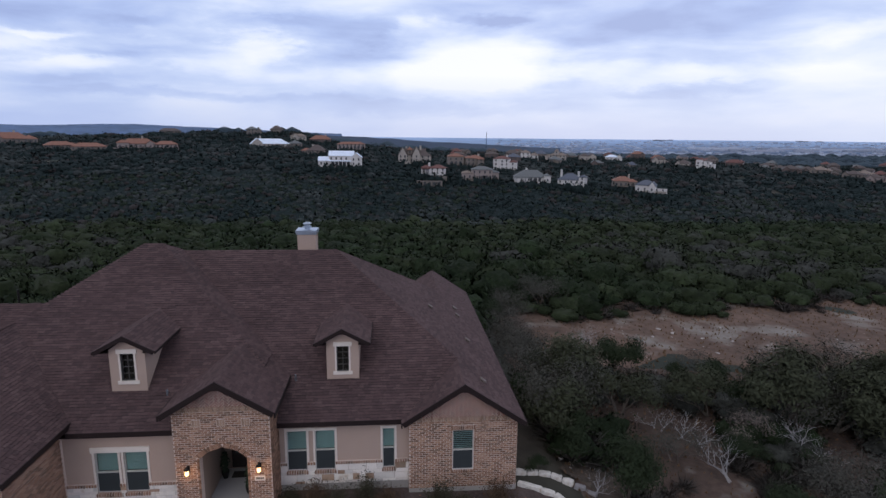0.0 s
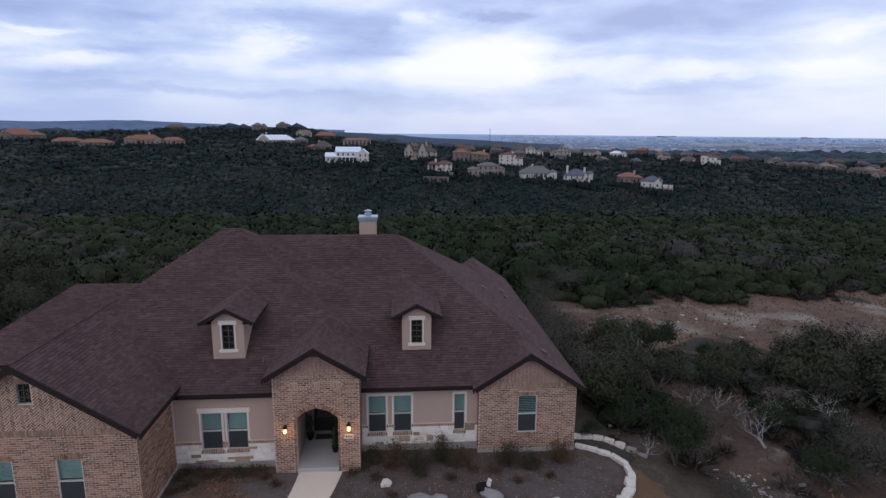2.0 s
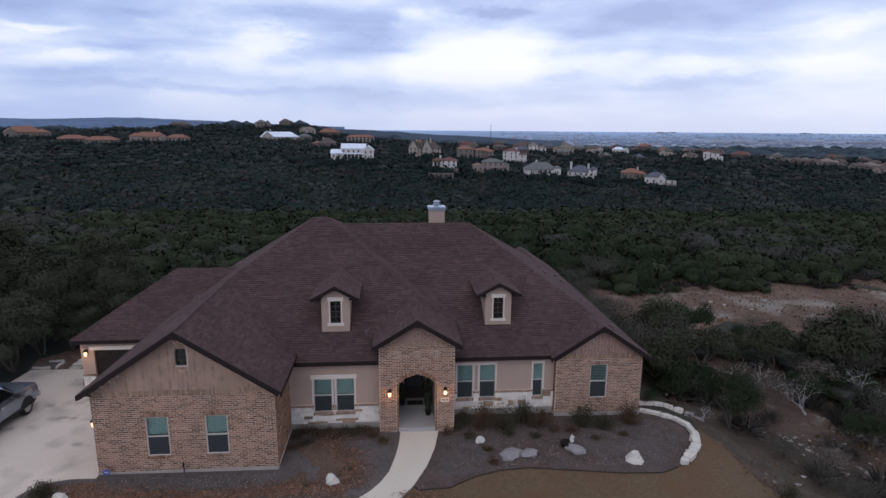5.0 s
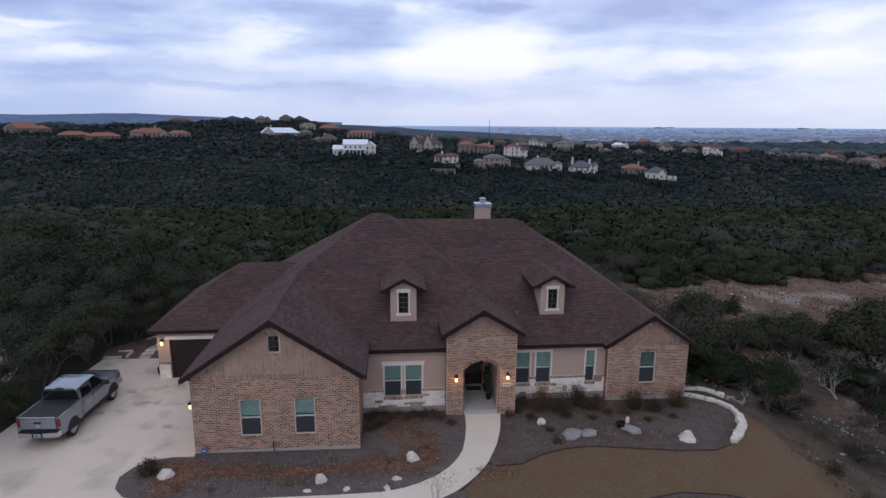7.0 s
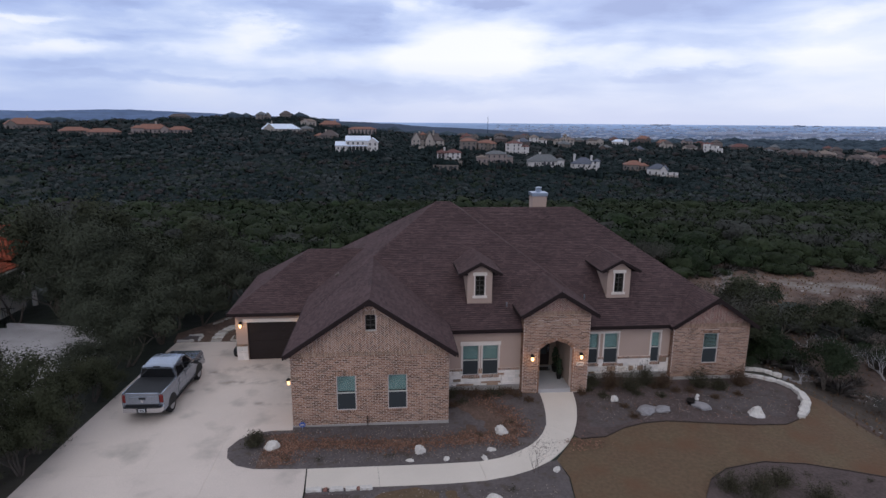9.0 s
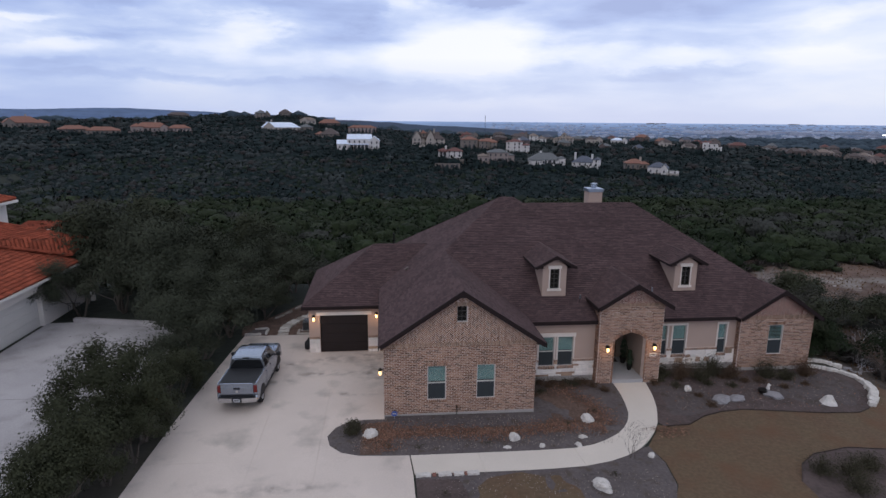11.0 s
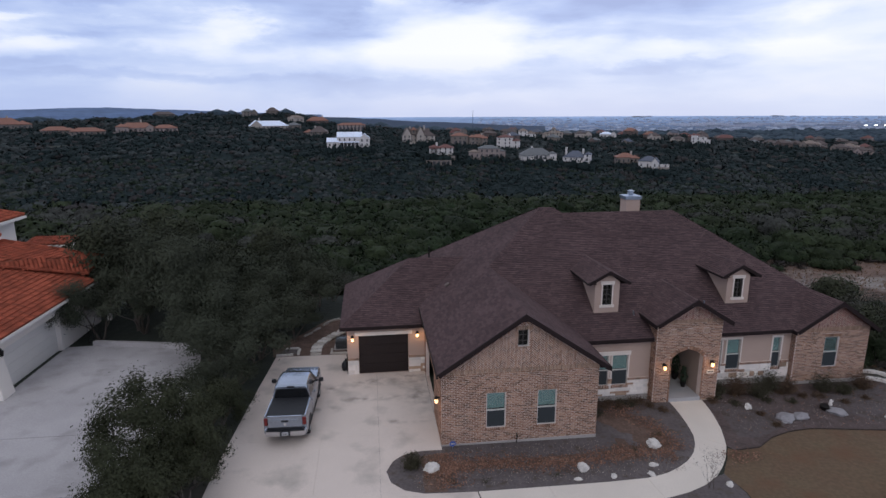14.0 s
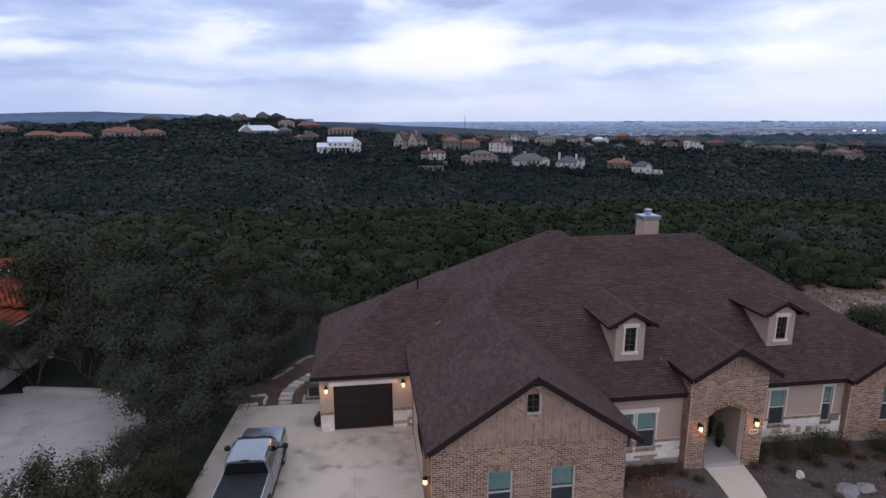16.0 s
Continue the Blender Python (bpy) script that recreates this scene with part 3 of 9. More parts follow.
def herringbone(inside, box, place, parent, seed, mat, w=0.085, proud=0.014):
    """Bricks laid in zigzag pairs inside an outline."""
    s = Shape()
    L = w * 3
    r = math.sqrt(0.5)
    n = int((box[1] - box[0] + box[3] - box[2]) / w) + 8
    cu, cz = (box[0] + box[1]) / 2, (box[2] + box[3]) / 2
    g = 0.013
    for i in range(-n, n):
        for j in range(-n // 3, n // 3):
            for kind in (0, 1):
                x, y = i * w + j * L, i * w - j * L
                a = (x, y, x + L, y + w) if kind == 0 else (x + L, y, x + L + w, y + L)
                if kind == 1:
                    a = (x - w + w, y + w, x + w, y + w + L)
                cs = [(a[0] + g, a[1] + g), (a[2] - g, a[1] + g), (a[2] - g, a[3] - g), (a[0] + g, a[3] - g)]
                rot = [(cu + (p - q) * r, cz + (p + q) * r) for p, q in cs]
                mu, mz = sum(q[0] for q in rot) / 4, sum(q[1] for q in rot) / 4
                if inside(mu, mz):
                    vs = [(u, 0, z) for u, z in rot] + [(u, -proud, z) for u, z in rot]
                    s.add([place @ Vector(v) for v in vs], [(4, 5, 6, 7), (0, 1, 5, 4), (1, 2, 6, 5), (2, 3, 7, 6), (3, 0, 4, 7)])
    return tagged(s.out("herringbone_bricks", mat, parent), "red-brown bricks laid herringbone", kind="stuff")


def soldier_row(u0, u1, z, place, parent, seed, h=0.2, proud=0.02, mat=None, w=0.0775, name="soldier_course", gap=0.009):
    s = Shape()
    n = max(1, round((u1 - u0) / w))
    st = (u1 - u0) / n
    for i in range(n):
        brick_box(s, u0 + i * st + gap, u0 + (i + 1) * st - gap, z, z + h, proud, place)
    return tagged(s.out(name, mat or BRICK_TAN, parent), kind="stuff")


def window(u, z, w, h, place, parent, blind=0.5, slats=False, grid=None, screen=True, dark=None, rim=None):
    """A single-hung window in its opening: frame, two sashes, blind, glass."""
    win = empty("window")
    win.parent = parent
    win.matrix_basis = place @ pose(u, 0, z)
    t = 0.034
    rail = h * 0.48
    panes = [(t, w - t, t, h - t)] if grid else [(t, w - t, t, rail), (t, w - t, rail + 0.045, h - t)]
    wall(0, w, 0, h, panes, Matrix.Identity(4), rim or dark or FRAME_WHITE, win, 0.09, "window_frame", 0.03)
    if grid:
        g = Shape()
        for i in range(1, grid[0]):
            g.box((w * i / grid[0] - 0.013, 0.035, t), (w * i / grid[0] + 0.013, 0.075, h - t))
        for j in range(1, grid[1]):
            g.box((t, 0.038, h * j / grid[1] - 0.013), (w - t, 0.072, h * j / grid[1] + 0.013))
        g.out("muntin", dark or FRAME_WHITE, win)
    pane = Shape().box((t, 0.078, t), (w - t, 0.084, h - t)).out("pane", GLASS, win)
    pane.visible_shadow = False
    side, deep = (-0.4, 0.4) if grid else (0.01, 0.19)
    # near-black panel paints the unlit room behind the glass
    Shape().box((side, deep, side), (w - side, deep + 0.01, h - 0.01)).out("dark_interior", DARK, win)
    if blind:
        b = Shape()
        zz = h - t
        low = h * (1 - blind)
        pitch = 0.09 if slats else 0.055
        while zz - pitch > low:
            m = pose(0, 0.135, zz - pitch / 2, 28 if slats else 8)
            b.box((t, -0.003, -pitch * (0.36 if slats else 0.47)), (w - t, 0.003, pitch * (0.36 if slats else 0.47)), m)
            zz -= pitch
        tagged(b.out("blind", BLIND, win), "pale blue-green window blind")
    if screen:
        Shape().box((t, 0.05, t), (w - t, 0.053, h * 0.48)).out("insect_screen", SCREEN, win)
    return win


# front of the west wing, in brick
wing_p = pose(0, -2.93, 0)
W0, W1, WE = -13.99, -6.33, 3.75
wing_holes = [(-11.83, -10.90, 0.78, 2.60), (-9.33, -8.40, 0.78, 2.60)]
gw = (-10.40, -9.86, 4.88, 5.70)
wall(W0, W1, -0.35, WE, wing_holes, wing_p, MORTAR, house)
gable_end(W0, W1, WE, 6.33, wing_p, MORTAR, house, [gw])
for u0, u1, _, _ in wing_holes:
    window(u0, 0.78, 0.93, 1.82, wing_p, house, blind=0.5)
window(gw[0], gw[2], 0.54, 0.84, wing_p, house, blind=0, grid=(2, 3), screen=False, dark=MUNTIN, rim=FRAME_WHITE)
brick_face([(W0, 0.05), (W1, 0.05), (W1, 3.62), (W0, 3.62)], [(a - 0.005, b + 0.005, c - 0.11, d + 0.22) for a, b, c, d in wing_holes], wing_p, house, 21, keep=(-13.6, -12.1, 1.0, 3.4))
soldier_row(W0, W1, 3.63, wing_p, house, 3, 0.2, 0.03)
for a, b, c, d in wing_holes:
    soldier_row(a - 0.06, b + 0.06, d + 0.01, wing_p, house, 4, 0.2, 0.02, mat=BRICK)
    soldier_row(a - 0.06, b + 0.06, c - 0.12, wing_p, house, 4, 0.12, 0.05, w=0.105, mat=BRICK, gap=0.017)


def gable_inside(u0, u1, z0, apex, holes=()):
    um, sl = (u0 + u1) / 2, (apex - z0) / ((u1 - u0) / 2)

    def test(u, z):
        return z > z0 and z < apex - sl * abs(u - um) and not any(a < u < b and c < z < d for a, b, c, d in holes)
    return test


herringbone(gable_inside(W0, W1, 3.73, 6.45, [(gw[0] - 0.03, gw[1] + 0.03, gw[2] - 0.1, gw[3] + 0.22)]), (W0, W1, 3.84, 6.4), wing_p, house, 5, BRICK)
soldier_row(gw[0] - 0.08, gw[1] + 0.08, gw[3] + 0.01, wing_p, house, 6, 0.2, 0.02)
soldier_row(gw[0] - 0.08, gw[1] + 0.08, gw[2] - 0.1, wing_p, house, 6, 0.09, 0.04)
Shape().box((W0 - 0.02, -2.95, -0.5), (W1 + 0.02, -2.7, 0.04)).out("foundation", SLAB, house)
# sides of the wing
east_p = pose(W1, -2.93, 0, 0, 0, 90)
wall(0.2, 3.6, -0.35, 3.75, [], east_p @ pose(0, 0, 0), MORTAR, house)
brick_face([(0.0, 0.05), (3.45, 0.05), (3.45, 3.68), (0.0, 3.68)], [], east_p, house, 22)
west_p = pose(W0, 5.6, 0, 0, 0, -90)
side_door = (0.9, 5.4, 0.0, 2.35)
wall(0.0, 8.33, -0.35, 3.75, [side_door], west_p, MORTAR, house)
brick_face([(0.0, 0.05), (8.53, 0.05), (8.53, 3.68), (0.0, 3.68)], [side_door], west_p, house, 23)

# main walls in stucco over a limestone base
ML, MR = 0.65, 1.68
ml_p, mr_p = pose(0, ML, 0), pose(0, MR, 0)
ml_holes = [(-5.17, -4.27, 0.74, 2.52), (-4.05, -3.15, 0.74, 2.52)]
mr_holes = [(2.18, 3.03, 0.74, 2.62), (3.38, 4.23, 0.74, 2.62), (6.27, 6.80, 0.74, 2.62)]
wall(-6.35, -1.5, -0.35, 3.40, ml_holes, ml_p, STUCCO, house)
wall(1.5, 7.5, -0.35, 3.05, mr_holes, mr_p, STUCCO, house)
for h in ml_holes:
    window(h[0], h[2], h[1] - h[0], h[3] - h[2], ml_p, house, blind=0.5)
for h in mr_holes:
    window(h[0], h[2], h[1] - h[0], h[3] - h[2], mr_p, house, blind=0.5)


def stone_base(u0, u1, z0, z1, holes, place, seed, rust_share=0.2):
    """Coursed limestone blocks of uneven length, proud of the wall."""
    rng = random.Random(seed)
    s, rust = Shape(), Shape()
    z = z0
    while z < z1 - 0.05:
        h = min(rng.choice((0.12, 0.18, 0.24, 0.30)), z1 - z)
        if z1 - z - h < 0.12:
            h = z1 - z
        u = u0
        while u < u1:
            w = rng.uniform(0.22, 0.95)
            rusty = rng.random() < rust_share
            p, q = u, min(u + w, u1)
            for a, b in minus_all([(p, q)], holes, z, z + h):
                if b - a > 0.04:
                    pr = 0.05 + 0.03 * rng.random()
                    brick_box(rust if rusty else s, a + 0.007, b - 0.007, z + 0.007, z + h - 0.007, pr, place)
            u += w
        z += h
    tagged(s.out("limestone_base", LIMESTONE, house), "chopped white limestone blocks with rusty stains", kind="stuff")
    tagged(rust.out("rusty_stones", LIMESTONE_RUST, house), "rust-brown limestone blocks among the white ones", kind="stuff")


def minus_all(ivs, holes, c, d):
    for h in holes:
        if h[2] < d - 0.03 and h[3] > c + 0.03:
            ivs = minus(ivs, h[0], h[1])
    return ivs


stone_base(-6.33, -1.6, 0.12, 1.02, ml_holes, ml_p, 31)
stone_base(1.6, 7.45, 0.12, 1.02, mr_holes, mr_p, 32, 0.07)
for place, holes, a, b in ((ml_p, ml_holes, -6.33, -1.6), (mr_p, mr_holes, 1.6, 7.45)):
    ivs = minus_all([(a, b)], holes, 1.03, 1.13)
    for p, q in ivs:
        Shape().box((p, -0.075, 1.03), (q, 0.0, 1.15), place).out("course_bed", MORTAR, house)
        soldier_row(p, q, 1.025, place, house, 7, 0.12, 0.10, w=0.105, mat=BRICK, gap=0.019)
    for h in holes:
        Shape().box((h[0] - 0.05, -0.085, h[2] - 0.13), (h[1] + 0.05, 0.0, h[2] - 0.01), place).out("sill_bed", MORTAR, house)
        soldier_row(h[0] - 0.05, h[1] + 0.05, h[2] - 0.135, place, house, 8, 0.13, 0.115, w=0.105, mat=BRICK, gap=0.019)
Shape().box((-6.3, ML - 0.03, -0.5), (-1.6, ML + 0.2, 0.11)).out("foundation", SLAB, house)
Shape().box((1.6, MR - 0.03, -0.5), (7.4, MR + 0.2, 0.11)).out("foundation", SLAB, house)
# cream trim round the windows
for place, a, b, z0, z1 in ((ml_p, -5.30, -3.02, 2.52, 2.74), (mr_p, 2.1, 4.31, 2.62, 2.74), (mr_p, 6.19, 6.88, 2.62, 2.74)):
    s = Shape()
    s.box((a, -0.05, z0), (b, 0.02, z1), place)
    s.out("trim_head", TRIM, house)
for place, hs in ((ml_p, ml_holes), (mr_p, mr_holes)):
    for h in hs:
        for a in (h[0] - 0.08, h[1]):
            Shape().box((a, -0.035, h[2]), (a + 0.08, 0.02, h[3]), place).out("trim_side", TRIM, house)

# the entry porch in brick, with a flat-pointed arch
ep = pose(0, 0.08, 0)
E0, E1 = -1.87, 1.87
arch = [(-0.92, -0.35), (-0.92, 2.42), (-0.55, 2.72), (0.0, 2.90), (0.55, 2.72), (0.92, 2.42), (0.92, -0.35)]


def porch_front():
    s = Shape()
    left = [(E0, -0.35), (-0.92, -0.35), (-0.92, 2.42), (-0.55, 2.72), (0, 2.90), (0, 4.62), (E0, 4.62)]
    for sgn in (1, -1):
        poly = [(u * sgn, z) for u, z in left]
        if sgn < 0:
            poly.reverse()
        k = len(poly)
        vs = [ep @ Vector((u, 0, z)) for u, z in poly] + [ep @ Vector((u, 0.35, z)) for u, z in poly]
        s.add(vs, [tuple(range(k)), tuple(reversed(range(k, 2 * k)))] + [(i, k + i, k + (i + 1) % k, (i + 1) % k) for i in range(k)])
    s.add([ep @ Vector(v) for v in ((E0, 0, 4.62), (E1, 0, 4.62), (0, 0, 5.68), (E0, 0.35, 4.62), (E1, 0.35, 4.62), (0, 0.35, 5.68))], [(0, 1, 2), (5, 4, 3), (0, 3, 4, 1), (1, 4, 5, 2), (2, 5, 3, 0)])
    return s.out("porch_front", MORTAR, house)


porch_front()


def arch_half(z):
    pts = [(2.42, 0.92), (2.72, 0.55), (2.90, 0.0)]
    if z < 2.42:
        return 0.92
    for (z0, a), (z1, b) in zip(pts, pts[1:]):
        if z < z1:
            return a + (b - a) * (z - z0) / (z1 - z0)
    return 0.0


def porch_bricks():
    s = Shape()
    for p, q, c, d, pr in brick_rows([(E0, -0.2), (E1, -0.2), (E1, 4.42), (E0, 4.42)], [], ep, 41):
        k = arch_half((c + d) / 2 - 0.02) + (0.11 if c < 3.02 else 0)
        if c > 3.02:
            k = 0
        for a, b in (minus([(p, q)], -k, k) if k else [(p, q)]):
            if b - a > 0.03:
                brick_box(s, a, b, c, d, pr, ep)
    tagged(s.out("brickwork", BRICK, house), "weathered brown and tan bricks", kind="stuff")
    v = Shape()
    pts = arch[1:6]
    for (u0, z0), (u1, z1) in zip(pts, pts[1:]):
        n = max(2, int(math.hypot(u1 - u0, z1 - z0) / 0.0775))
        ang = math.atan2(z1 - z0, u1 - u0)
        for i in range(n):
            t = (i + 0.5) / n
            m = ep @ pose(u0 + (u1 - u0) * t, 0, z0 + (z1 - z0) * t, 0, -math.degrees(ang), 0)
            brick_box(v, -0.033, 0.033, 0.0, 0.2, 0.03, m)
    for sgn in (-1, 1):
        z = -0.2
        while z < 2.4:
            brick_box(v, sgn * 0.92 - (0 if sgn > 0 else 0.1), sgn * 0.92 + (0.1 if sgn > 0 else 0), z, z + 0.066, 0.025, ep)
            z += 0.0775
    tagged(v.out("arch_bricks", BRICK, house), kind="stuff")
    for u in (-0.95, 0.0, 0.95):
        Shape().box((u - 0.17, -0.022, 3.8), (u + 0.17, 0.0, 4.1), ep).out("ornament_bed", MORTAR, house)
        soldier_row(u - 0.16, u + 0.16, 3.82, ep, house, 9, 0.26, 0.034, w=0.107, name="brick_ornament")


porch_bricks()
soldier_row(E0, E1, 4.42, ep, house, 10, 0.2, 0.03)
herringbone(gable_inside(E0, E1, 4.52, 5.74), (E0, E1, 4.63, 5.7), ep, house, 11, BRICK_RED)
for sgn, place in ((-1, pose(E0, 0.43, 0, 0, 0, -90)), (1, pose(E1, 0.08, 0, 0, 0, 90))):
    ln_ = 0.35 if sgn < 0 else 0.0
    wall(-1.0 if sgn < 0 else 0.35, 0.0 if sgn < 0 else 1.7, -0.35, 4.6, [], place, MORTAR, house, 0.3)
    poly = [(-1.0, -0.2), (0.35, -0.2), (0.35, 4.5), (-1.0, 4.5)] if sgn < 0 else [(0.0, -0.2), (1.7, -0.2), (1.7, 4.5), (0.0, 4.5)]
    brick_face(poly, [], place, house, 42 + sgn)
# inside the porch: side walls, ceiling, back wall with a dark door, pots
Shape().box((-1.2, 0.43, 0.0), (-0.92, 3.2, 3.3)).out("porch_wall", PORCH_WALL, house)
Shape().box((0.92, 0.43, 0.0), (1.2, 3.2, 3.3)).out("porch_wall", PORCH_WALL, house)
Shape().box((-1.2, 0.43, 3.3), (1.2, 3.3, 3.4)).out("porch_ceiling", PORCH_WALL, house)
wall(-1.2, 1.2, 0.0, 3.4, [(-0.60, 0.56, 0.05, 2.5)], pose(0, 3.2, 0), PORCH_WALL, house, 0.2, "porch_wall")
Shape().box((-0.92, 0.0, -0.3), (0.92, 3.2, 0.03)).out("porch_floor", PORCH, house)
fd = empty("front_door")
fd.parent = house
wall(-0.60, 0.56, 0.05, 2.5, [(-0.43, 0.39, 0.75, 2.3)], pose(0, 3.27, 0), GARAGE_DOOR, fd, 0.06, "door_leaf")
Shape().box((-0.43, 3.29, 0.75), (0.39, 3.3, 2.3)).out("door_glass", SCREEN, fd, "dark door glass")
Shape().tube([(0.47, 3.22, 0.95), (0.47, 3.22, 1.3)], [0.015, 0.015], 6).out("door_handle", STEEL, fd)
mat_ = Shape().box((-0.45, 2.45, 0.03), (0.42, 2.95, 0.05)).out("doormat", VINYL_MAT, None, bevel=0.006)
tagged(mat_, "dark coir doormat before the front door", "doormat")
for px_at, py_at, sc in ((0.66, 2.3, 1.0), (0.62, 1.3, 0.8), (-0.70, 2.5, 0.8)):
    pot = empty("potted_plant", (px_at, py_at, 0.03), label="dark potted evergreen standing on the porch floor", category="plant", group="porch plants")
    Shape().tube([(0, 0, 0), (0, 0, 0.3 * sc), (0, 0, 0.42 * sc)], [0.13 * sc, 0.2 * sc, 0.21 * sc], 12).out("pot", IRON, pot)
    lr = random.Random(int(px_at * 100))
    fol = Shape()
    for _ in range(260):
        zz = lr.uniform(0.42, 1.55) * sc
        rr = 0.24 * sc * (1 - abs(zz / sc - 0.9) / 0.9) + 0.03
        th = lr.uniform(0, 6.283)
        m = pose(rr * math.cos(th) * lr.random(), rr * math.sin(th), zz, lr.uniform(0, 360), lr.uniform(0, 360), lr.uniform(0, 360))
        fol.add([m @ Vector(v) for v in ((-0.06, -0.025, 0), (0.06, -0.02, 0), (0.05, 0.025, 0.01), (-0.05, 0.025, 0))], [(0, 1, 2, 3)])
    fol.out("foliage", PLANT_GREEN, pot)

# right gable wing
rp_ = pose(0, 1.30, 0)
R0, R1 = 7.42, 12.13
r_hole = (9.30, 10.22, 0.72, 2.60)
wall(R0, R1, -0.6, 3.05, [r_hole], rp_, MORTAR, house)
gable_end(R0, R1, 3.05, 4.62, rp_, MORTAR, house)
window(r_hole[0], r_hole[2], 0.92, 1.88, rp_, house, blind=0.5, slats=True)
brick_face([(R0, -0.1), (R1, -0.1), (R1, 3.0), (R0, 3.0)], [(r_hole[0] - 0.005, r_hole[1] + 0.005, r_hole[2] - 0.11, r_hole[3] + 0.22)], rp_, house, 51)
soldier_row(R0, R1, 3.02, rp_, house, 12, 0.2, 0.03)
herringbone(gable_inside(R0 - 0.1, R1 + 0.1, 3.12, 4.72), (R0, R1, 3.23, 4.7), rp_, house, 13, BRICK_RED)
soldier_row(r_hole[0] - 0.06, r_hole[1] + 0.06, r_hole[3] + 0.01, rp_, house, 14, 0.2, 0.02, mat=BRICK)
soldier_row(r_hole[0] - 0.06, r_hole[1] + 0.06, r_hole[2] - 0.12, rp_, house, 15, 0.12, 0.05, w=0.105, mat=BRICK, gap=0.017)
Shape().box((R0 - 0.02, 1.28, -0.9), (R1 + 0.02, 1.5, -0.1)).out("foundation", SLAB, house)
re_p = pose(R1, 1.30, 0, 0, 0, 90)
wall(0.2, 20, -2.5, 3.0, [], re_p, MORTAR, house)
brick_face([(0, -0.1), (6.0, -0.1), (6.0, 2.95), (0, 2.95)], [], re_p, house, 52)
Shape().box((R0, 1.5, -0.5), (R0 + 0.2, 1.9, 3.05)).out("wall", MORTAR, house)
brick_face([(-0.4, -0.1), (0.0, -0.1), (0.0, 2.95), (-0.4, 2.95)], [], pose(R0, 1.30, 0, 0, 0, -90), house, 53)

# garage front
gp_ = pose(0, 5.43, 0)
G0, G1 = -18.67, -13.8
door = (-17.98, -15.0, 0.0, 2.50)
wall(G0, G1, -0.1, 3.05, [door], gp_, STUCCO, house)
stone_base(G0, door[0] - 0.02, 0.0, 0.95, [], gp_, 61)
stone_base(door[1] + 0.02, -14.0, 0.0, 0.95, [], gp_, 62)
soldier_row(door[1] + 0.02, -14.0, 0.96, gp_, house, 16, 0.1, 0.09, w=0.1)
soldier_row(G0, door[0] - 0.02, 0.96, gp_, house, 16, 0.1, 0.09, w=0.1)
Shape().box((-18.2, 5.37, 2.50), (-14.75, 5.5, 2.72)).out("trim_head", TRIM, house)
wall(0.0, 8.4, -0.2, 3.05, [], pose(G0, 13.9, 0, 0, 0, -90), STUCCO, house)


def garage_door():
    g = empty("garage_door")
    g.parent = house
    for k in range(4):
        z = k * 0.62
        s = Shape().box((-17.95, 5.56, z + 0.005), (-15.03, 5.62, z + 0.612))
        for i in range(4):
            u = -17.9 + i * 0.725
            s.box((u, 5.545, z + 0.1), (u + 0.66, 5.56, z + 0.5))
        s.out("door_panel", GARAGE_DOOR, g)
    return g


garage_door()

# walls at the back close the house
Shape().box((-18.6, 13.8, -0.5), (-9, 14.0, 3.05)).out("wall", STUCCO, house)
Shape().box((-9.2, 13.9, -3.0), (-9.0, 18.0, 3.05)).out("wall", STUCCO, house)
Shape().box((-9.2, 17.8, -3.0), (7.5, 18.0, 3.05)).out("wall", STUCCO, house)
Shape().box((7.4, 17.9, -3.0), (7.6, 21.2, 3.05)).out("wall", STUCCO, house)
Shape().box((7.4, 21.0, -3.0), (12.13, 21.2, 3.05)).out("wall", STUCCO, house)


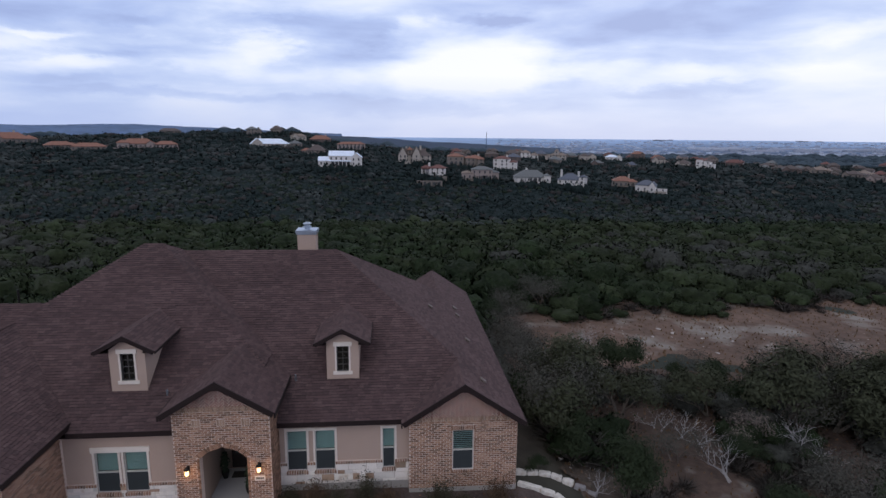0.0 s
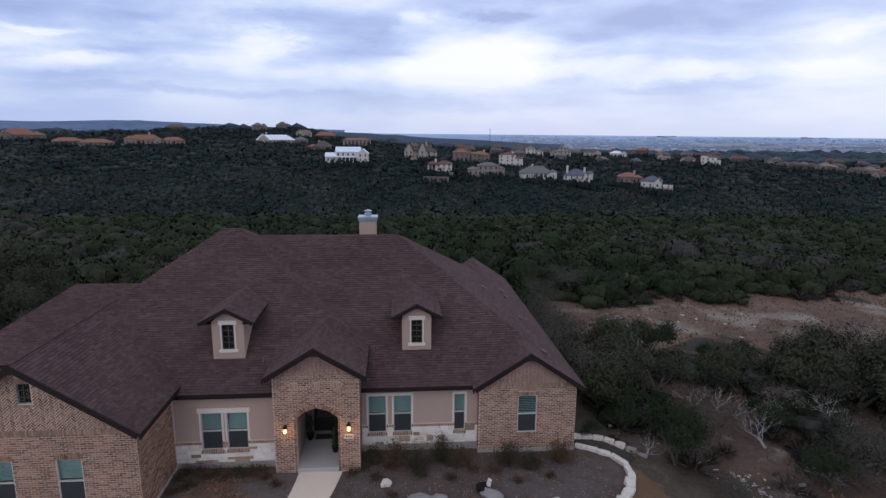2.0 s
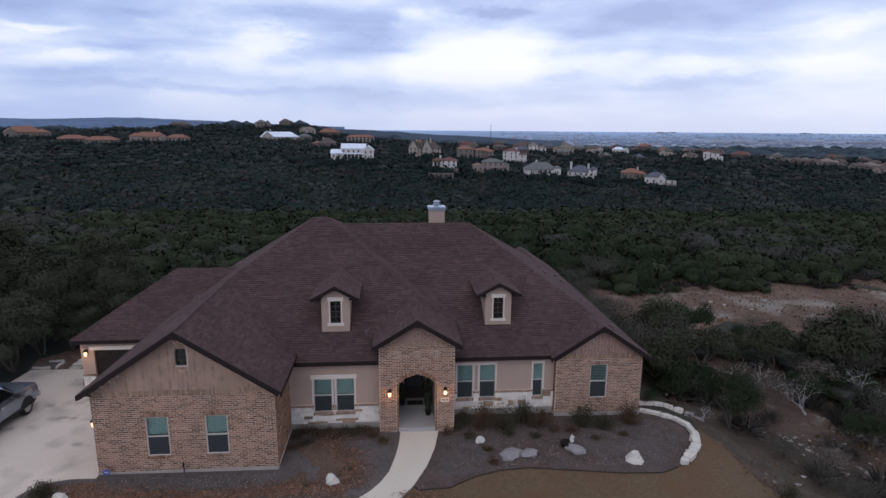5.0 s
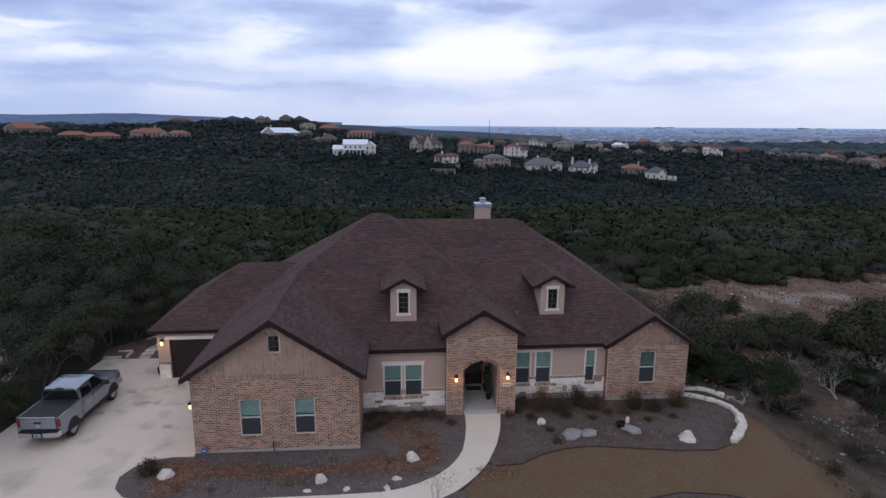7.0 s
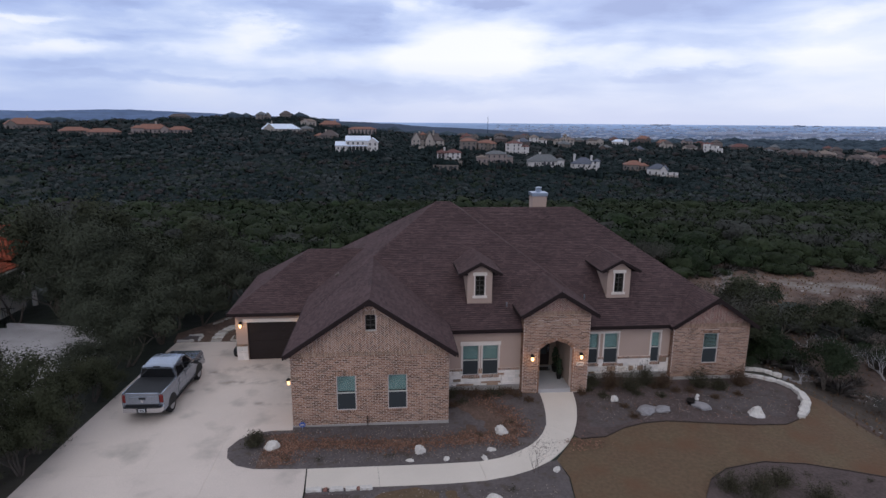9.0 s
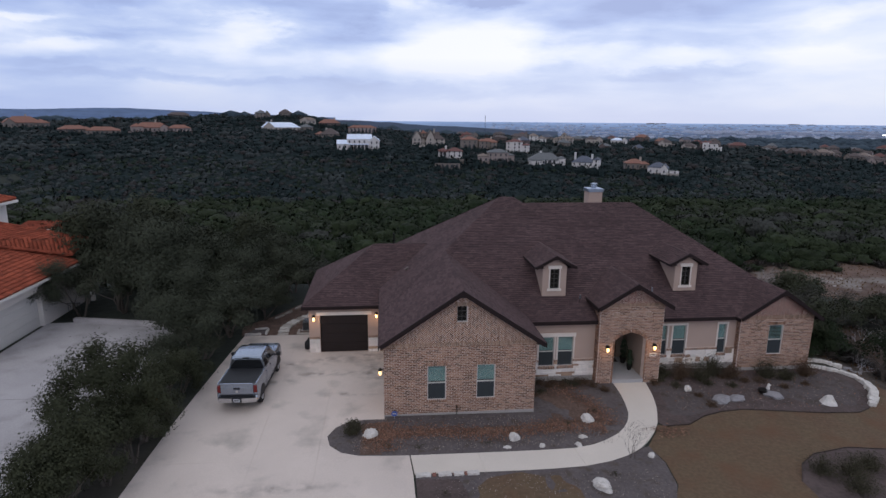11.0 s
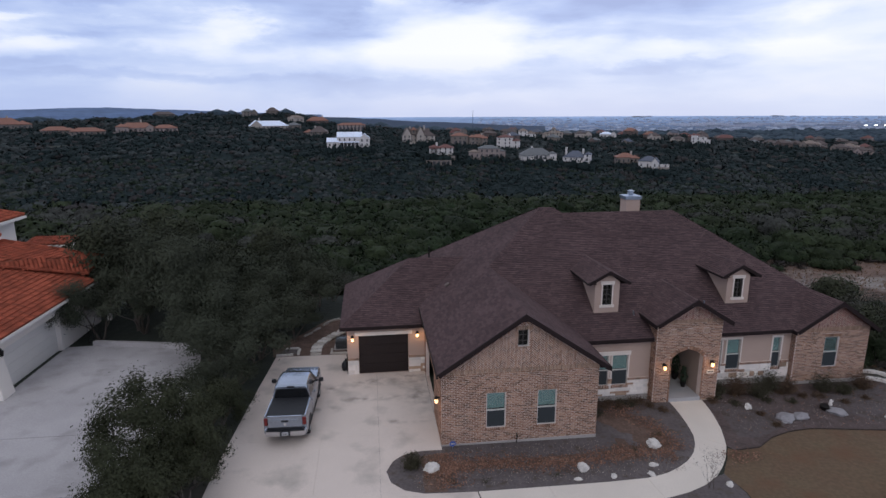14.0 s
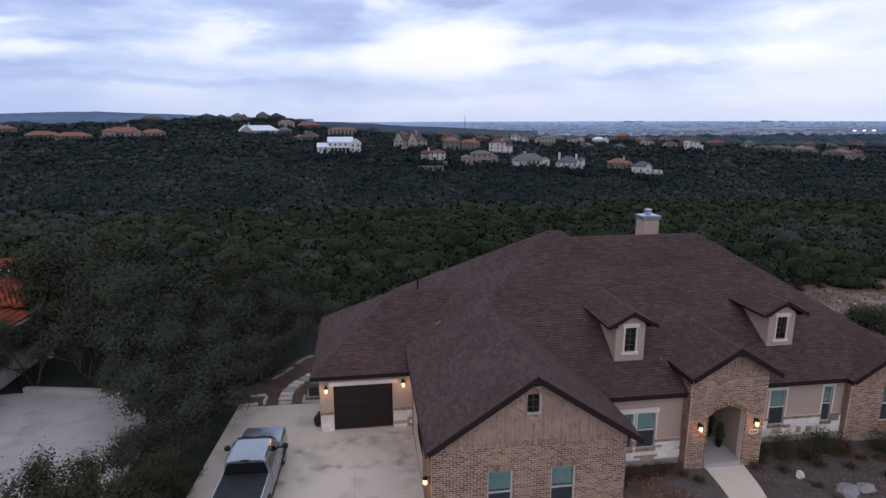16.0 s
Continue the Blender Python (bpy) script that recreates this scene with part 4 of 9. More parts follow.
def dormer(cx, fy, base, apex, half_w=0.71):
    """A small gabled dormer with a narrow grid window."""
    d = empty("dormer", (cx, fy, base))
    d.parent = house
    eave = apex - base - 0.66
    ww, wz0, wz1 = 0.54, 0.38, 1.56
    s = Shape()
    for a, b, c, e in ((-half_w, -ww / 2, -0.3, eave), (ww / 2, half_w, -0.3, eave), (-ww / 2, ww / 2, -0.3, wz0), (-ww / 2, ww / 2, wz1, eave)):
        s.box((a, 0, c), (b, 0.15, e))
    s.add([(-half_w, 0, eave), (half_w, 0, eave), (0, 0, eave + 0.5), (-half_w, 0.15, eave), (half_w, 0.15, eave), (0, 0.15, eave + 0.5)], [(0, 1, 2), (5, 4, 3), (1, 4, 5, 2), (2, 5, 3, 0)])
    s.box((-half_w, 0.15, -0.3), (-half_w + 0.1, 3.2, eave))
    s.box((half_w - 0.1, 0.15, -0.3), (half_w, 3.2, eave))
    s.out("dormer_wall", STUCCO, d)
    Shape().box((-0.42, -0.06, wz0 - 0.14), (0.42, 0.03, wz0)).out("window_sill", TRIM, d, "cream window sill")
    Shape().box((-0.40, -0.05, wz1), (0.40, 0.03, wz1 + 0.19)).out("window_head", TRIM, d, "cream window head")
    for a in (-0.34, 0.27):
        Shape().box((a, -0.03, wz0), (a + 0.07, 0.03, wz1)).out("window_trim", TRIM, d, "cream window trim")
    cells = [(-0.24 + 0.245 * i + 0.01, -0.24 + 0.245 * i + 0.225, wz0 + 0.03 + 0.285 * j, wz0 + 0.03 + 0.285 * j + 0.265) for i in range(2) for j in range(4)]
    wall(-0.27, 0.27, wz0, wz1, cells, Matrix.Identity(4), MUNTIN, d, 0.05, "window_frame", 0.03)
    Shape().box((-0.25, 0.085, wz0), (0.25, 0.09, wz1)).out("pane", GLASS, d).visible_shadow = False
    # near-black panel in place of the attic's darkness
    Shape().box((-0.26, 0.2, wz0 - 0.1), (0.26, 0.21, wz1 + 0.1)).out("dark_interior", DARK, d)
    top = apex - base
    hw, drop = 1.22, 0.66
    for sg in (-1, 1):
        roof_plane("dormer_roof", [(sg * hw, -0.28, top - drop), (0, -0.28, top), (0, 4.2, top), (sg * hw, 4.2, top - drop)], d, 70 + sg + int(cx))
        Shape().beam((sg * hw, -0.29, top - drop + 0.03), (0, -0.29, top + 0.03), 0.05, 0.17).out("fascia", FASCIA, d)
        Shape().beam((sg * hw, -0.28, top - drop + 0.03), (sg * hw, 2.6, top - drop + 0.03), 0.05, 0.12).out("fascia", FASCIA, d)
        Shape().box((min(sg * hw, sg * 0.7), -0.2, top - drop - 0.08), (max(sg * hw, sg * 0.7), 2.2, top - drop - 0.04)).out("soffit", FASCIA, d)
    Shape().add([(-0.16, -0.32, top - 0.22), (0.16, -0.32, top - 0.22), (0, -0.32, top + 0.05), (-0.16, -0.26, top - 0.22), (0.16, -0.26, top - 0.22), (0, -0.26, top + 0.05)],
                [(0, 1, 2), (5, 4, 3), (0, 2, 5, 3), (1, 4, 5, 2), (0, 3, 4, 1)]).out("fascia_joint", FASCIA, d)
    return d


dormer(-4.09, 1.84, 4.66, 7.03)
dormer(4.53, 2.97, 4.36, 6.77)


def chimney():
    c = empty("chimney", (1.83, 12.3, 0))
    c.parent = house
    Shape().box((-0.52, -0.45, 6.0), (0.52, 0.55, 9.38)).out("chimney_shaft", STUCCO, c)
    Shape().box((-0.57, -0.5, 9.38), (0.57, 0.6, 9.46)).box((-0.60, -0.53, 9.46), (0.60, 0.63, 9.62)).out("chimney_cap", STEEL, c, "galvanised metal chimney cap")
    Shape().tube([(0, 0.05, 9.62), (0, 0.05, 9.92)], [0.16, 0.16], 14).out("flue", STEEL, c, "round metal flue")
    Shape().tube([(0, 0.05, 9.92), (0, 0.05, 9.96), (0, 0.05, 10.02)], [0.24, 0.26, 0.1], 14).out("flue_hood", STEEL, c)
    Shape().tube([(0, 0.05, 9.75), (0, 0.05, 9.79)], [0.25, 0.25], 14).out("flue_collar", STEEL, c)
    return c


chimney()

# ---- drive, walk, beds and lawn ----
def clip(poly, x0, x1, y0, y1):
    """A polygon cut to a rectangle."""
    def cut(pts, inside, meet):
        res = []
        for a, b in zip(pts, pts[1:] + pts[:1]):
            if inside(a):
                res.append(a)
            if inside(a) != inside(b):
                res.append(meet(a, b))
        return res

    def at_x(c):
        return lambda a, b: (c, a[1] + (b[1] - a[1]) * (c - a[0]) / (b[0] - a[0]))

    def at_y(c):
        return lambda a, b: (a[0] + (b[0] - a[0]) * (c - a[1]) / (b[1] - a[1]), c)
    for inside, meet in ((lambda p: p[0] >= x0, at_x(x0)), (lambda p: p[0] <= x1, at_x(x1)), (lambda p: p[1] >= y0, at_y(y0)), (lambda p: p[1] <= y1, at_y(y1))):
        if poly:
            poly = cut(poly, inside, meet)
    return poly


def slab(poly, lift, depth, name, mat, parent=None, level=ground_z):
    """A flat piece that follows the ground, lift above it."""
    k = len(poly)
    top = [(x, y, level(x, y) + lift) for x, y in poly]
    low = [(x, y, level(x, y) + lift - depth) for x, y in poly]
    return solid(name, top + low, [tuple(range(k)), tuple(reversed(range(k, 2 * k)))] + [(i, k + i, k + (i + 1) % k, (i + 1) % k) for i in range(k)], mat, parent)


def tessellated(poly, lift, name, mat, parent=None, step=0.5, rough=0.02, seed=1):
    """Loose ground (mulch, gravel, grass): a patch with an uneven surface."""
    bm = bmesh.new()
    vs = [bm.verts.new((x, y, 0)) for x, y in poly]
    bm.faces.new(vs)
    for lo, hi, ax in ((min(p[0] for p in poly), max(p[0] for p in poly), 0), (min(p[1] for p in poly), max(p[1] for p in poly), 1)):
        c = lo + step
        while c < hi:
            no = (1, 0, 0) if ax == 0 else (0, 1, 0)
            co = (c, 0, 0) if ax == 0 else (0, c, 0)
            bmesh.ops.bisect_plane(bm, geom=bm.verts[:] + bm.edges[:] + bm.faces[:], plane_co=co, plane_no=no)
            c += step
    bmesh.ops.recalc_face_normals(bm, faces=bm.faces[:])
    if bm.faces[:] and sum(f.normal.z for f in bm.faces) < 0:
        bmesh.ops.reverse_faces(bm, faces=bm.faces[:])
    for v in bm.verts:
        edge = v.is_boundary
        n = noise.noise((v.co.x * 0.9 + seed, v.co.y * 0.9, 0.3))
        v.co.z = (ground_z(v.co.x, v.co.y) if v.co.x < 13.4 else float(land(v.co.x, v.co.y)) + 0.03) + lift + (0 if edge else rough * (1 + n))
    ob = part(name, bm, mat, parent)
    return ob


ISLAND = [(-14.0, -3.22), (-15.0, -3.22), (-15.8, -3.42), (-16.35, -3.9), (-16.68, -4.66), (-16.5, -5.48), (-15.95, -6.08), (-15.15, -6.38), (-13.9, -6.46), (-12.9, -6.5)]
driveway = tagged(empty("driveway"), "pale stained concrete driveway of jointed slabs", "driveway", kind="structure")
DRIVE = [(-24.9, -30.0), (-12.72, -30.0), (-12.8, -8.0)] + ISLAND[::-1] + [(-14.02, 5.43), (-18.7, 5.43), (-18.9, 8.5), (-23.4, 8.5), (-23.75, 4.0), (-24.2, -3.0)]
xc, yc = [-30, -19.75, -16.95, -10], [-30, -20, -13, -9.6, -6.47, -1.6, 2.4, 9]
for xa, xb in zip(xc, xc[1:]):
    for ya, yb in zip(yc, yc[1:]):
        pc = clip(DRIVE, xa + 0.003, xb - 0.003, ya + 0.003, yb - 0.003)
        if len(pc) > 2:
            slab(pc, 0.03, 0.12, "slab", CONCRETE, driveway)

front_walk = tagged(empty("front_walk"), "curved pale concrete front walk of poured slabs", "path", kind="structure")
INNER = [(-12.85, -6.5), (-11.3, -6.5), (-9.8, -6.5), (-8.3, -6.5), (-6.8, -6.48), (-5.3, -6.42), (-4.3, -6.2), (-3.55, -5.85), (-2.85, -5.4), (-2.25, -4.85), (-1.75, -4.15), (-1.4, -3.4), (-1.15, -2.4), (-0.95, -1.2), (-0.85, 0.02)]
OUTER = [(-12.75, -7.86), (-11.2, -7.92), (-9.7, -7.95), (-8.2, -7.95), (-6.7, -7.92), (-5.2, -7.82), (-4.0, -7.55), (-3.0, -7.15), (-2.2, -6.65), (-1.5, -6.0), (-0.85, -5.25), (-0.3, -4.4), (0.3, -3.1), (0.8, -1.5), (1.08, 0.02)]


def between(line, t):
    k = min(int(t), len(line) - 2)
    f = t - k
    return tuple(a + (b - a) * f for a, b in zip(line[k], line[k + 1]))


def curve(line, a, b, n):
    return [between(line, a + (b - a) * i / n) for i in range(n + 1)]


for a, b in ((0, 2), (2, 5), (5, 8), (8, 11), (11, 14)):
    g = 0.004
    slab(curve(OUTER, a + g, b - g, 8) + curve(INNER, a + g, b - g, 8)[::-1], 0.03, 0.12, "slab", WALKWAY, front_walk)

BEDLINE = [(-0.1, -4.85), (1.2, -4.75), (2.4, -4.0), (3.6, -3.6), (4.9, -3.45), (6.9, -3.75), (9.1, -4.1), (11.0, -4.15), (11.9, -3.75)]
KERB = [(11.9, -3.75), (12.65, -3.2), (13.45, -2.35), (14.05, -1.2), (14.2, -0.2), (13.8, 0.6), (13.1, 1.15), (12.3, 1.6)]
bed = tagged(empty("planting_bed"), "mulched planting bed strewn with leaves and gravel", "planting bed", kind="structure")
LEFT_BED = ISLAND + INNER[1:] + [(-1.85, 0.05), (-1.85, 0.5), (-6.3, 0.5), (-6.3, -2.95), (-13.99, -2.95)]
tessellated(LEFT_BED, 0.012, "gravel", GRAVEL, bed, seed=2)
tessellated([(-15.9, -3.5), (-13.9, -3.4), (-13.6, -4.2), (-10.5, -4.35), (-8.0, -4.3), (-6.1, -4.0), (-5.2, -2.6), (-5.9, -1.6), (-5.6, -0.4), (-2.9, -0.4), (-2.7, -1.6), (-2.6, -3.2), (-3.2, -4.4), (-5.2, -5.0), (-7.3, -5.15), (-10.5, -5.1), (-13.7, -4.95), (-14.15, -6.35), (-15.1, -6.3), (-15.15, -4.2)], 0.022, "leaf_litter", LEAF_MULCH, bed, seed=3)
tessellated([(-6.25, 0.5), (-6.25, -1.6), (-5.5, -1.0), (-4.0, -0.9), (-2.6, -0.7), (-1.85, 0.0), (-1.85, 0.5)], 0.034, "mulch", MULCH, bed, seed=4)
tessellated(OUTER[:10:-1] + BEDLINE + KERB[1:] + [(12.15, 1.3), (7.4, 1.3), (7.4, 1.7), (1.9, 1.7), (1.9, 0.0)], 0.012, "mulch", MULCH, bed, seed=5)
tessellated([(1.1, -0.4), (0.95, -2.6), (0.4, -4.0), (1.6, -4.2), (3.2, -3.3), (4.4, -2.9), (4.0, -1.2), (2.2, -0.3)], 0.026, "gravel", DARK_GRAVEL, bed, seed=6)
tessellated([(8.2, -0.2), (8.0, -2.0), (9.2, -3.6), (11.4, -3.6), (12.6, -2.4), (13.5, -0.6), (12.4, 0.6), (10.0, 0.5)], 0.026, "gravel", DARK_GRAVEL, bed, seed=7)
lawn = tagged(empty("lawn"), "dormant brown winter lawn", "lawn", kind="structure")
tessellated(BEDLINE[::-1] + [(-0.35, -4.6), (-0.85, -5.35), (-1.45, -6.1), (-1.75, -6.5), (-1.55, -7.8), (-1.8, -9.4), (-2.8, -11.0), (-6, -30), (17, -30), (17.0, -11), (16.4, -8), (17.0, -5.4), (16.2, -3.0), (15.6, -1.2), (14.6, 0.2), (14.2, -1.2), (13.45, -2.5), (12.65, -3.35)], 0.010, "turf", LAWN, lawn, step=0.8, seed=8)
tessellated([(-10.4, -8.9), (-9.6, -8.25), (-8.2, -8.1), (-6.6, -8.4), (-5.9, -9.6), (-6.5, -12), (-10.6, -12)], 0.030, "turf", LAWN, lawn, seed=9)
lower = tagged(empty("planting_bed"), "grey gravel bed beside the walk", "planting bed", kind="structure")
tessellated([(-12.72, -7.95)] + OUTER[1:9] + [(-1.75, -6.5), (-1.6, -7.8), (-1.85, -9.4), (-2.8, -11.2), (-6.2, -30), (-12.7, -30)], 0.016, "gravel", GRAVEL, lower, seed=10)
tessellated([(-12.7, -8.3), (-10.9, -8.4), (-10.6, -9.6), (-10.9, -12), (-12.7, -12)], 0.04, "mulch", MULCH, lower, seed=11)
tessellated([(3.6, -9.6), (4.5, -8.4), (5.6, -7.7), (7.6, -7.3), (9.5, -7.6), (11.0, -8.2), (12.4, -8.8), (14.5, -9.6), (14.5, -13.0), (3.4, -13.0)], 0.045, "mulch", MULCH, lower, seed=12)
yard = tagged(empty("dirt_verge"), "bare brown dirt verge strewn with stones", "dirt", kind="structure")
tessellated([(14.5, 0.0), (15.4, -1.4), (15.9, -3.2), (16.6, -5.4), (16.0, -8.2), (16.7, -11), (16.2, -16), (23, -16), (21.5, -10), (22.6, -6.5), (20.6, -3.4), (20.9, -0.8), (18.6, 1.2), (17.8, 3.4), (15.6, 4.2), (14.6, 3.0), (15.9, 1.9)], 0.03, "dirt", DIRT, yard, step=0.7, rough=0.05, seed=31)
# dark steel edging along the lawn
edge = Shape()
for a, b in zip(BEDLINE, BEDLINE[1:]):
    edge.beam((*a, ground_z(*a) + 0.07), (*b, ground_z(*b) + 0.07), 0.014, 0.16)
LOWLINE = [(3.6, -9.6), (4.5, -8.4), (5.6, -7.7), (7.6, -7.3), (9.5, -7.6), (11.0, -8.2), (12.4, -8.8), (14.5, -9.6)]
for a, b in zip(LOWLINE, LOWLINE[1:]):
    edge.beam((*a, ground_z(*a) + 0.09), (*b, ground_z(*b) + 0.09), 0.02, 0.16)
tagged(edge.out("edging", EDGING), "thin rusty steel lawn edging", "edging", kind="structure")


def boulder(name, at, size, mat, label, seed, flat=0.6, group="", rot=0.0, craggy=0.26):
    """A broken limestone rock: a lumpy, faceted block sunk a little into the ground."""
    bm = bmesh.new()
    bmesh.ops.create_icosphere(bm, subdivisions=4, radius=1)
    rng = random.Random(seed)
    cuts = [Vector((rng.uniform(-1, 1), rng.uniform(-1, 1), rng.uniform(-0.4, 1))).normalized() for _ in range(9)]
    for v in bm.verts:
        p = v.co.copy()
        for c in cuts:
            d = p.dot(c) - 0.72
            if d > 0:
                p -= c * d * 0.9
        p *= 1 + 0.22 * noise.noise(p * 1.9 + Vector((seed, 0, 0))) + craggy * (0.5 - abs(noise.noise(p * 4.2 + Vector((0, seed, 0))))) + 0.5 * craggy * noise.noise(p * 11 + Vector((0, 0, seed)))
        v.co = Vector((p.x * size[0], p.y * size[1], p.z * size[2]))
    me = bpy.data.meshes.new(name)
    bm.to_mesh(me)
    bm.free()
    me.materials.append(mat)
    ob = new(name, me)
    ob.location = (at[0], at[1], (at[2] if len(at) > 2 else ground_z(at[0], at[1])) + size[2] * 0.45)
    ob.rotation_euler = (0, 0, rot)
    return tagged(ob, label, "rock", group)


for i, (x, y, s) in enumerate(((-14.63, -4.8, 0.36), (-7.9, -5.5, 0.30), (-3.85, -4.1, 0.33), (3.04, -1.15, 0.26), (-5.1, -9.4, 0.42))):
    boulder("rock", (x, y), (s, s * 0.75, s * 0.8), ROCK, "jagged white limestone rock set in the bed", 100 + i, group="white rocks in the beds", rot=i * 1.3)
bm = bmesh.new()
bmesh.ops.create_cone(bm, cap_ends=True, segments=7, radius1=0.48, radius2=0.16, depth=0.5)
bmesh.ops.subdivide_edges(bm, edges=bm.edges[:], cuts=2, use_grid_fill=True)
for v in bm.verts:
    v.co += noise.noise_vector(v.co * 3.0) * 0.07
wedge = part("wedge_rock", bm, ROCK, None)
wedge.location = (10.05, -3.1, ground_z(10, -3) + 0.22)
tagged(wedge, "wedge-shaped white limestone rock in the bed", "rock")
for i, (x, y, s) in enumerate(((-8.39, -6.18, 0.15), (-6.73, -6.15, 0.17), (-5.03, -6.2, 0.17), (-4.56, -5.55, 0.18), (-2.02, -7.3, 0.2), (-7.3, -10.3, 0.2))):
    boulder("small_rock", (x, y), (s * 1.2, s * 0.7, s * 0.6), ROCK, "small white limestone rock beside the walk", 120 + i, group="small rocks by the walk", rot=i)
for i, (x, y, s) in enumerate(((4.3, -2.45, 0.62), (5.15, -2.4, 0.5), (7.45, -2.1, 0.55))):
    boulder("grey_boulder", (x, y), (s, s * 0.72, s * 0.42), ROCK_GREY, "flat grey boulder lying in the mulch bed", 140 + i, group="grey boulders", rot=0.3 - i * 0.4, craggy=0.1)


def block(name, at, size, mat, label, seed, group="", rot=0.0):
    """A rough-split limestone block with worn corners."""
    bm = bmesh.new()
    bmesh.ops.create_cube(bm, size=1)
    bmesh.ops.subdivide_edges(bm, edges=bm.edges[:], cuts=3, use_grid_fill=True)
    for v in bm.verts:
        p = v.co.copy()
        far = max(0.0, (abs(p.x) * 2) ** 4 + (abs(p.y) * 2) ** 4 + (abs(p.z) * 2) ** 4 - 1.0)
        p *= 1 - 0.055 * min(far, 2)
        q = Vector((p.x * size[0], p.y * size[1], p.z * size[2]))
        n3 = noise.noise_vector(q * 3.1 + Vector((seed * 1.7, 0, 0)))
        v.co = q + Vector((n3.x * 0.03, n3.y * 0.05, n3.z * 0.05))
    me = bpy.data.meshes.new(name)
    bm.to_mesh(me)
    bm.free()
    me.materials.append(mat)
    ob = new(name, me)
    ob.location = (at[0], at[1], (at[2] if len(at) > 2 else ground_z(at[0], at[1])) + size[2] * 0.42)
    ob.rotation_euler = (0, 0, rot)
    return tagged(ob, label, "rock", group)


SLAB_STONE = material("buff_stone", (0.42, 0.38, 0.34), 0.92, 2.0, 0.2, 14, 0.5)
VINYL_BAG = material("black_plastic", (0.014, 0.014, 0.016), 0.45, 4, 0.2, 12, 0.5)
UNIT_GREY = material("grey_enamel", (0.075, 0.08, 0.085), 0.55, 2, 0.15, 20, 0.05)


def along(line, n):
    seg = [math.dist(a, b) for a, b in zip(line, line[1:])]
    tot = sum(seg)
    for i in range(n):
        d = tot * (i + 0.5) / n
        for (a, b), s in zip(zip(line, line[1:]), seg):
            if d <= s:
                yield a[0] + (b[0] - a[0]) * d / s, a[1] + (b[1] - a[1]) * d / s, math.atan2(b[1] - a[1], b[0] - a[0]), tot / n
                break
            d -= s


for i, (x, w) in enumerate(((-12.38, 0.62), (-11.48, 0.56), (-10.88, 0.46), (-10.26, 0.5))):
    block("edge_stone", (x, -8.06), (w, 0.22, 0.16), ROCK, "squared white stone edging the lower bed", 150 + i, group="edge stones", rot=0.02 * i)
for i, (x, w) in enumerate(((-11.92, 0.16), (-11.05, 0.14), (-10.56, 0.14))):
    block("edge_brick", (x, -8.05), (w, 0.2, 0.1), BRICK_RED, "loose brown brick between the edge stones", 156 + i, group="edge bricks")
def kerb_at(d):
    """Point and heading at a distance along the curved edge, from the house end."""
    for (a, b) in zip(KERB[::-1], KERB[-2::-1]):
        s_ = math.dist(a, b)
        if d <= s_:
            return a[0] + (b[0] - a[0]) * d / s_, a[1] + (b[1] - a[1]) * d / s_, math.atan2(b[1] - a[1], b[0] - a[0])
        d -= s_
    return (*KERB[0], 0.0)


at_d = 0.0
for i, (w, wide, tall, turn) in enumerate(((1.15, 0.24, 0.22, 0.0), (0.62, 0.26, 0.22, 0.1), (1.05, 0.28, 0.22, 0.0), (0.6, 0.3, 0.2, 0.1), (0.62, 0.32, 0.24, -0.1), (0.72, 0.4, 0.3, 0.1), (0.55, 0.42, 0.26, -0.2), (0.5, 0.36, 0.24, 0.15), (0.62, 0.42, 0.3, -0.1), (0.42, 0.34, 0.24, 0.4))):
    x, y, a = kerb_at(at_d + w / 2)
    at_d += w * 0.985
    block("kerb_stone", (x, y), (w, wide, tall), ROCK, "rough white limestone block in the bed's curved edge", 160 + i, group="bed edge stones", rot=a + turn)
for i, d in enumerate((4.05, 5.0, 5.55)):
    x, y, a = kerb_at(d)
    boulder("kerb_stone", (x - 0.16, y - 0.03), (0.27, 0.2, 0.2), ROCK, "small white stone piled on the bed's edge", 174 + i, group="bed edge stones", rot=a)
KERB2 = [(12.4, 2.55), (13.5, 2.45), (14.4, 2.1), (15.3, 1.65), (15.9, 1.2)]
for i, (x, y, a, w) in enumerate(along(KERB2, 7)):
    block("retaining_stone", (x, y, float(land(x, y)) - 0.05), (w * 0.97, 0.28, 0.24), ROCK if i < 5 else ROCK_GREY, "rough limestone block of a low retaining edge", 180 + i, group="retaining stones", rot=a)

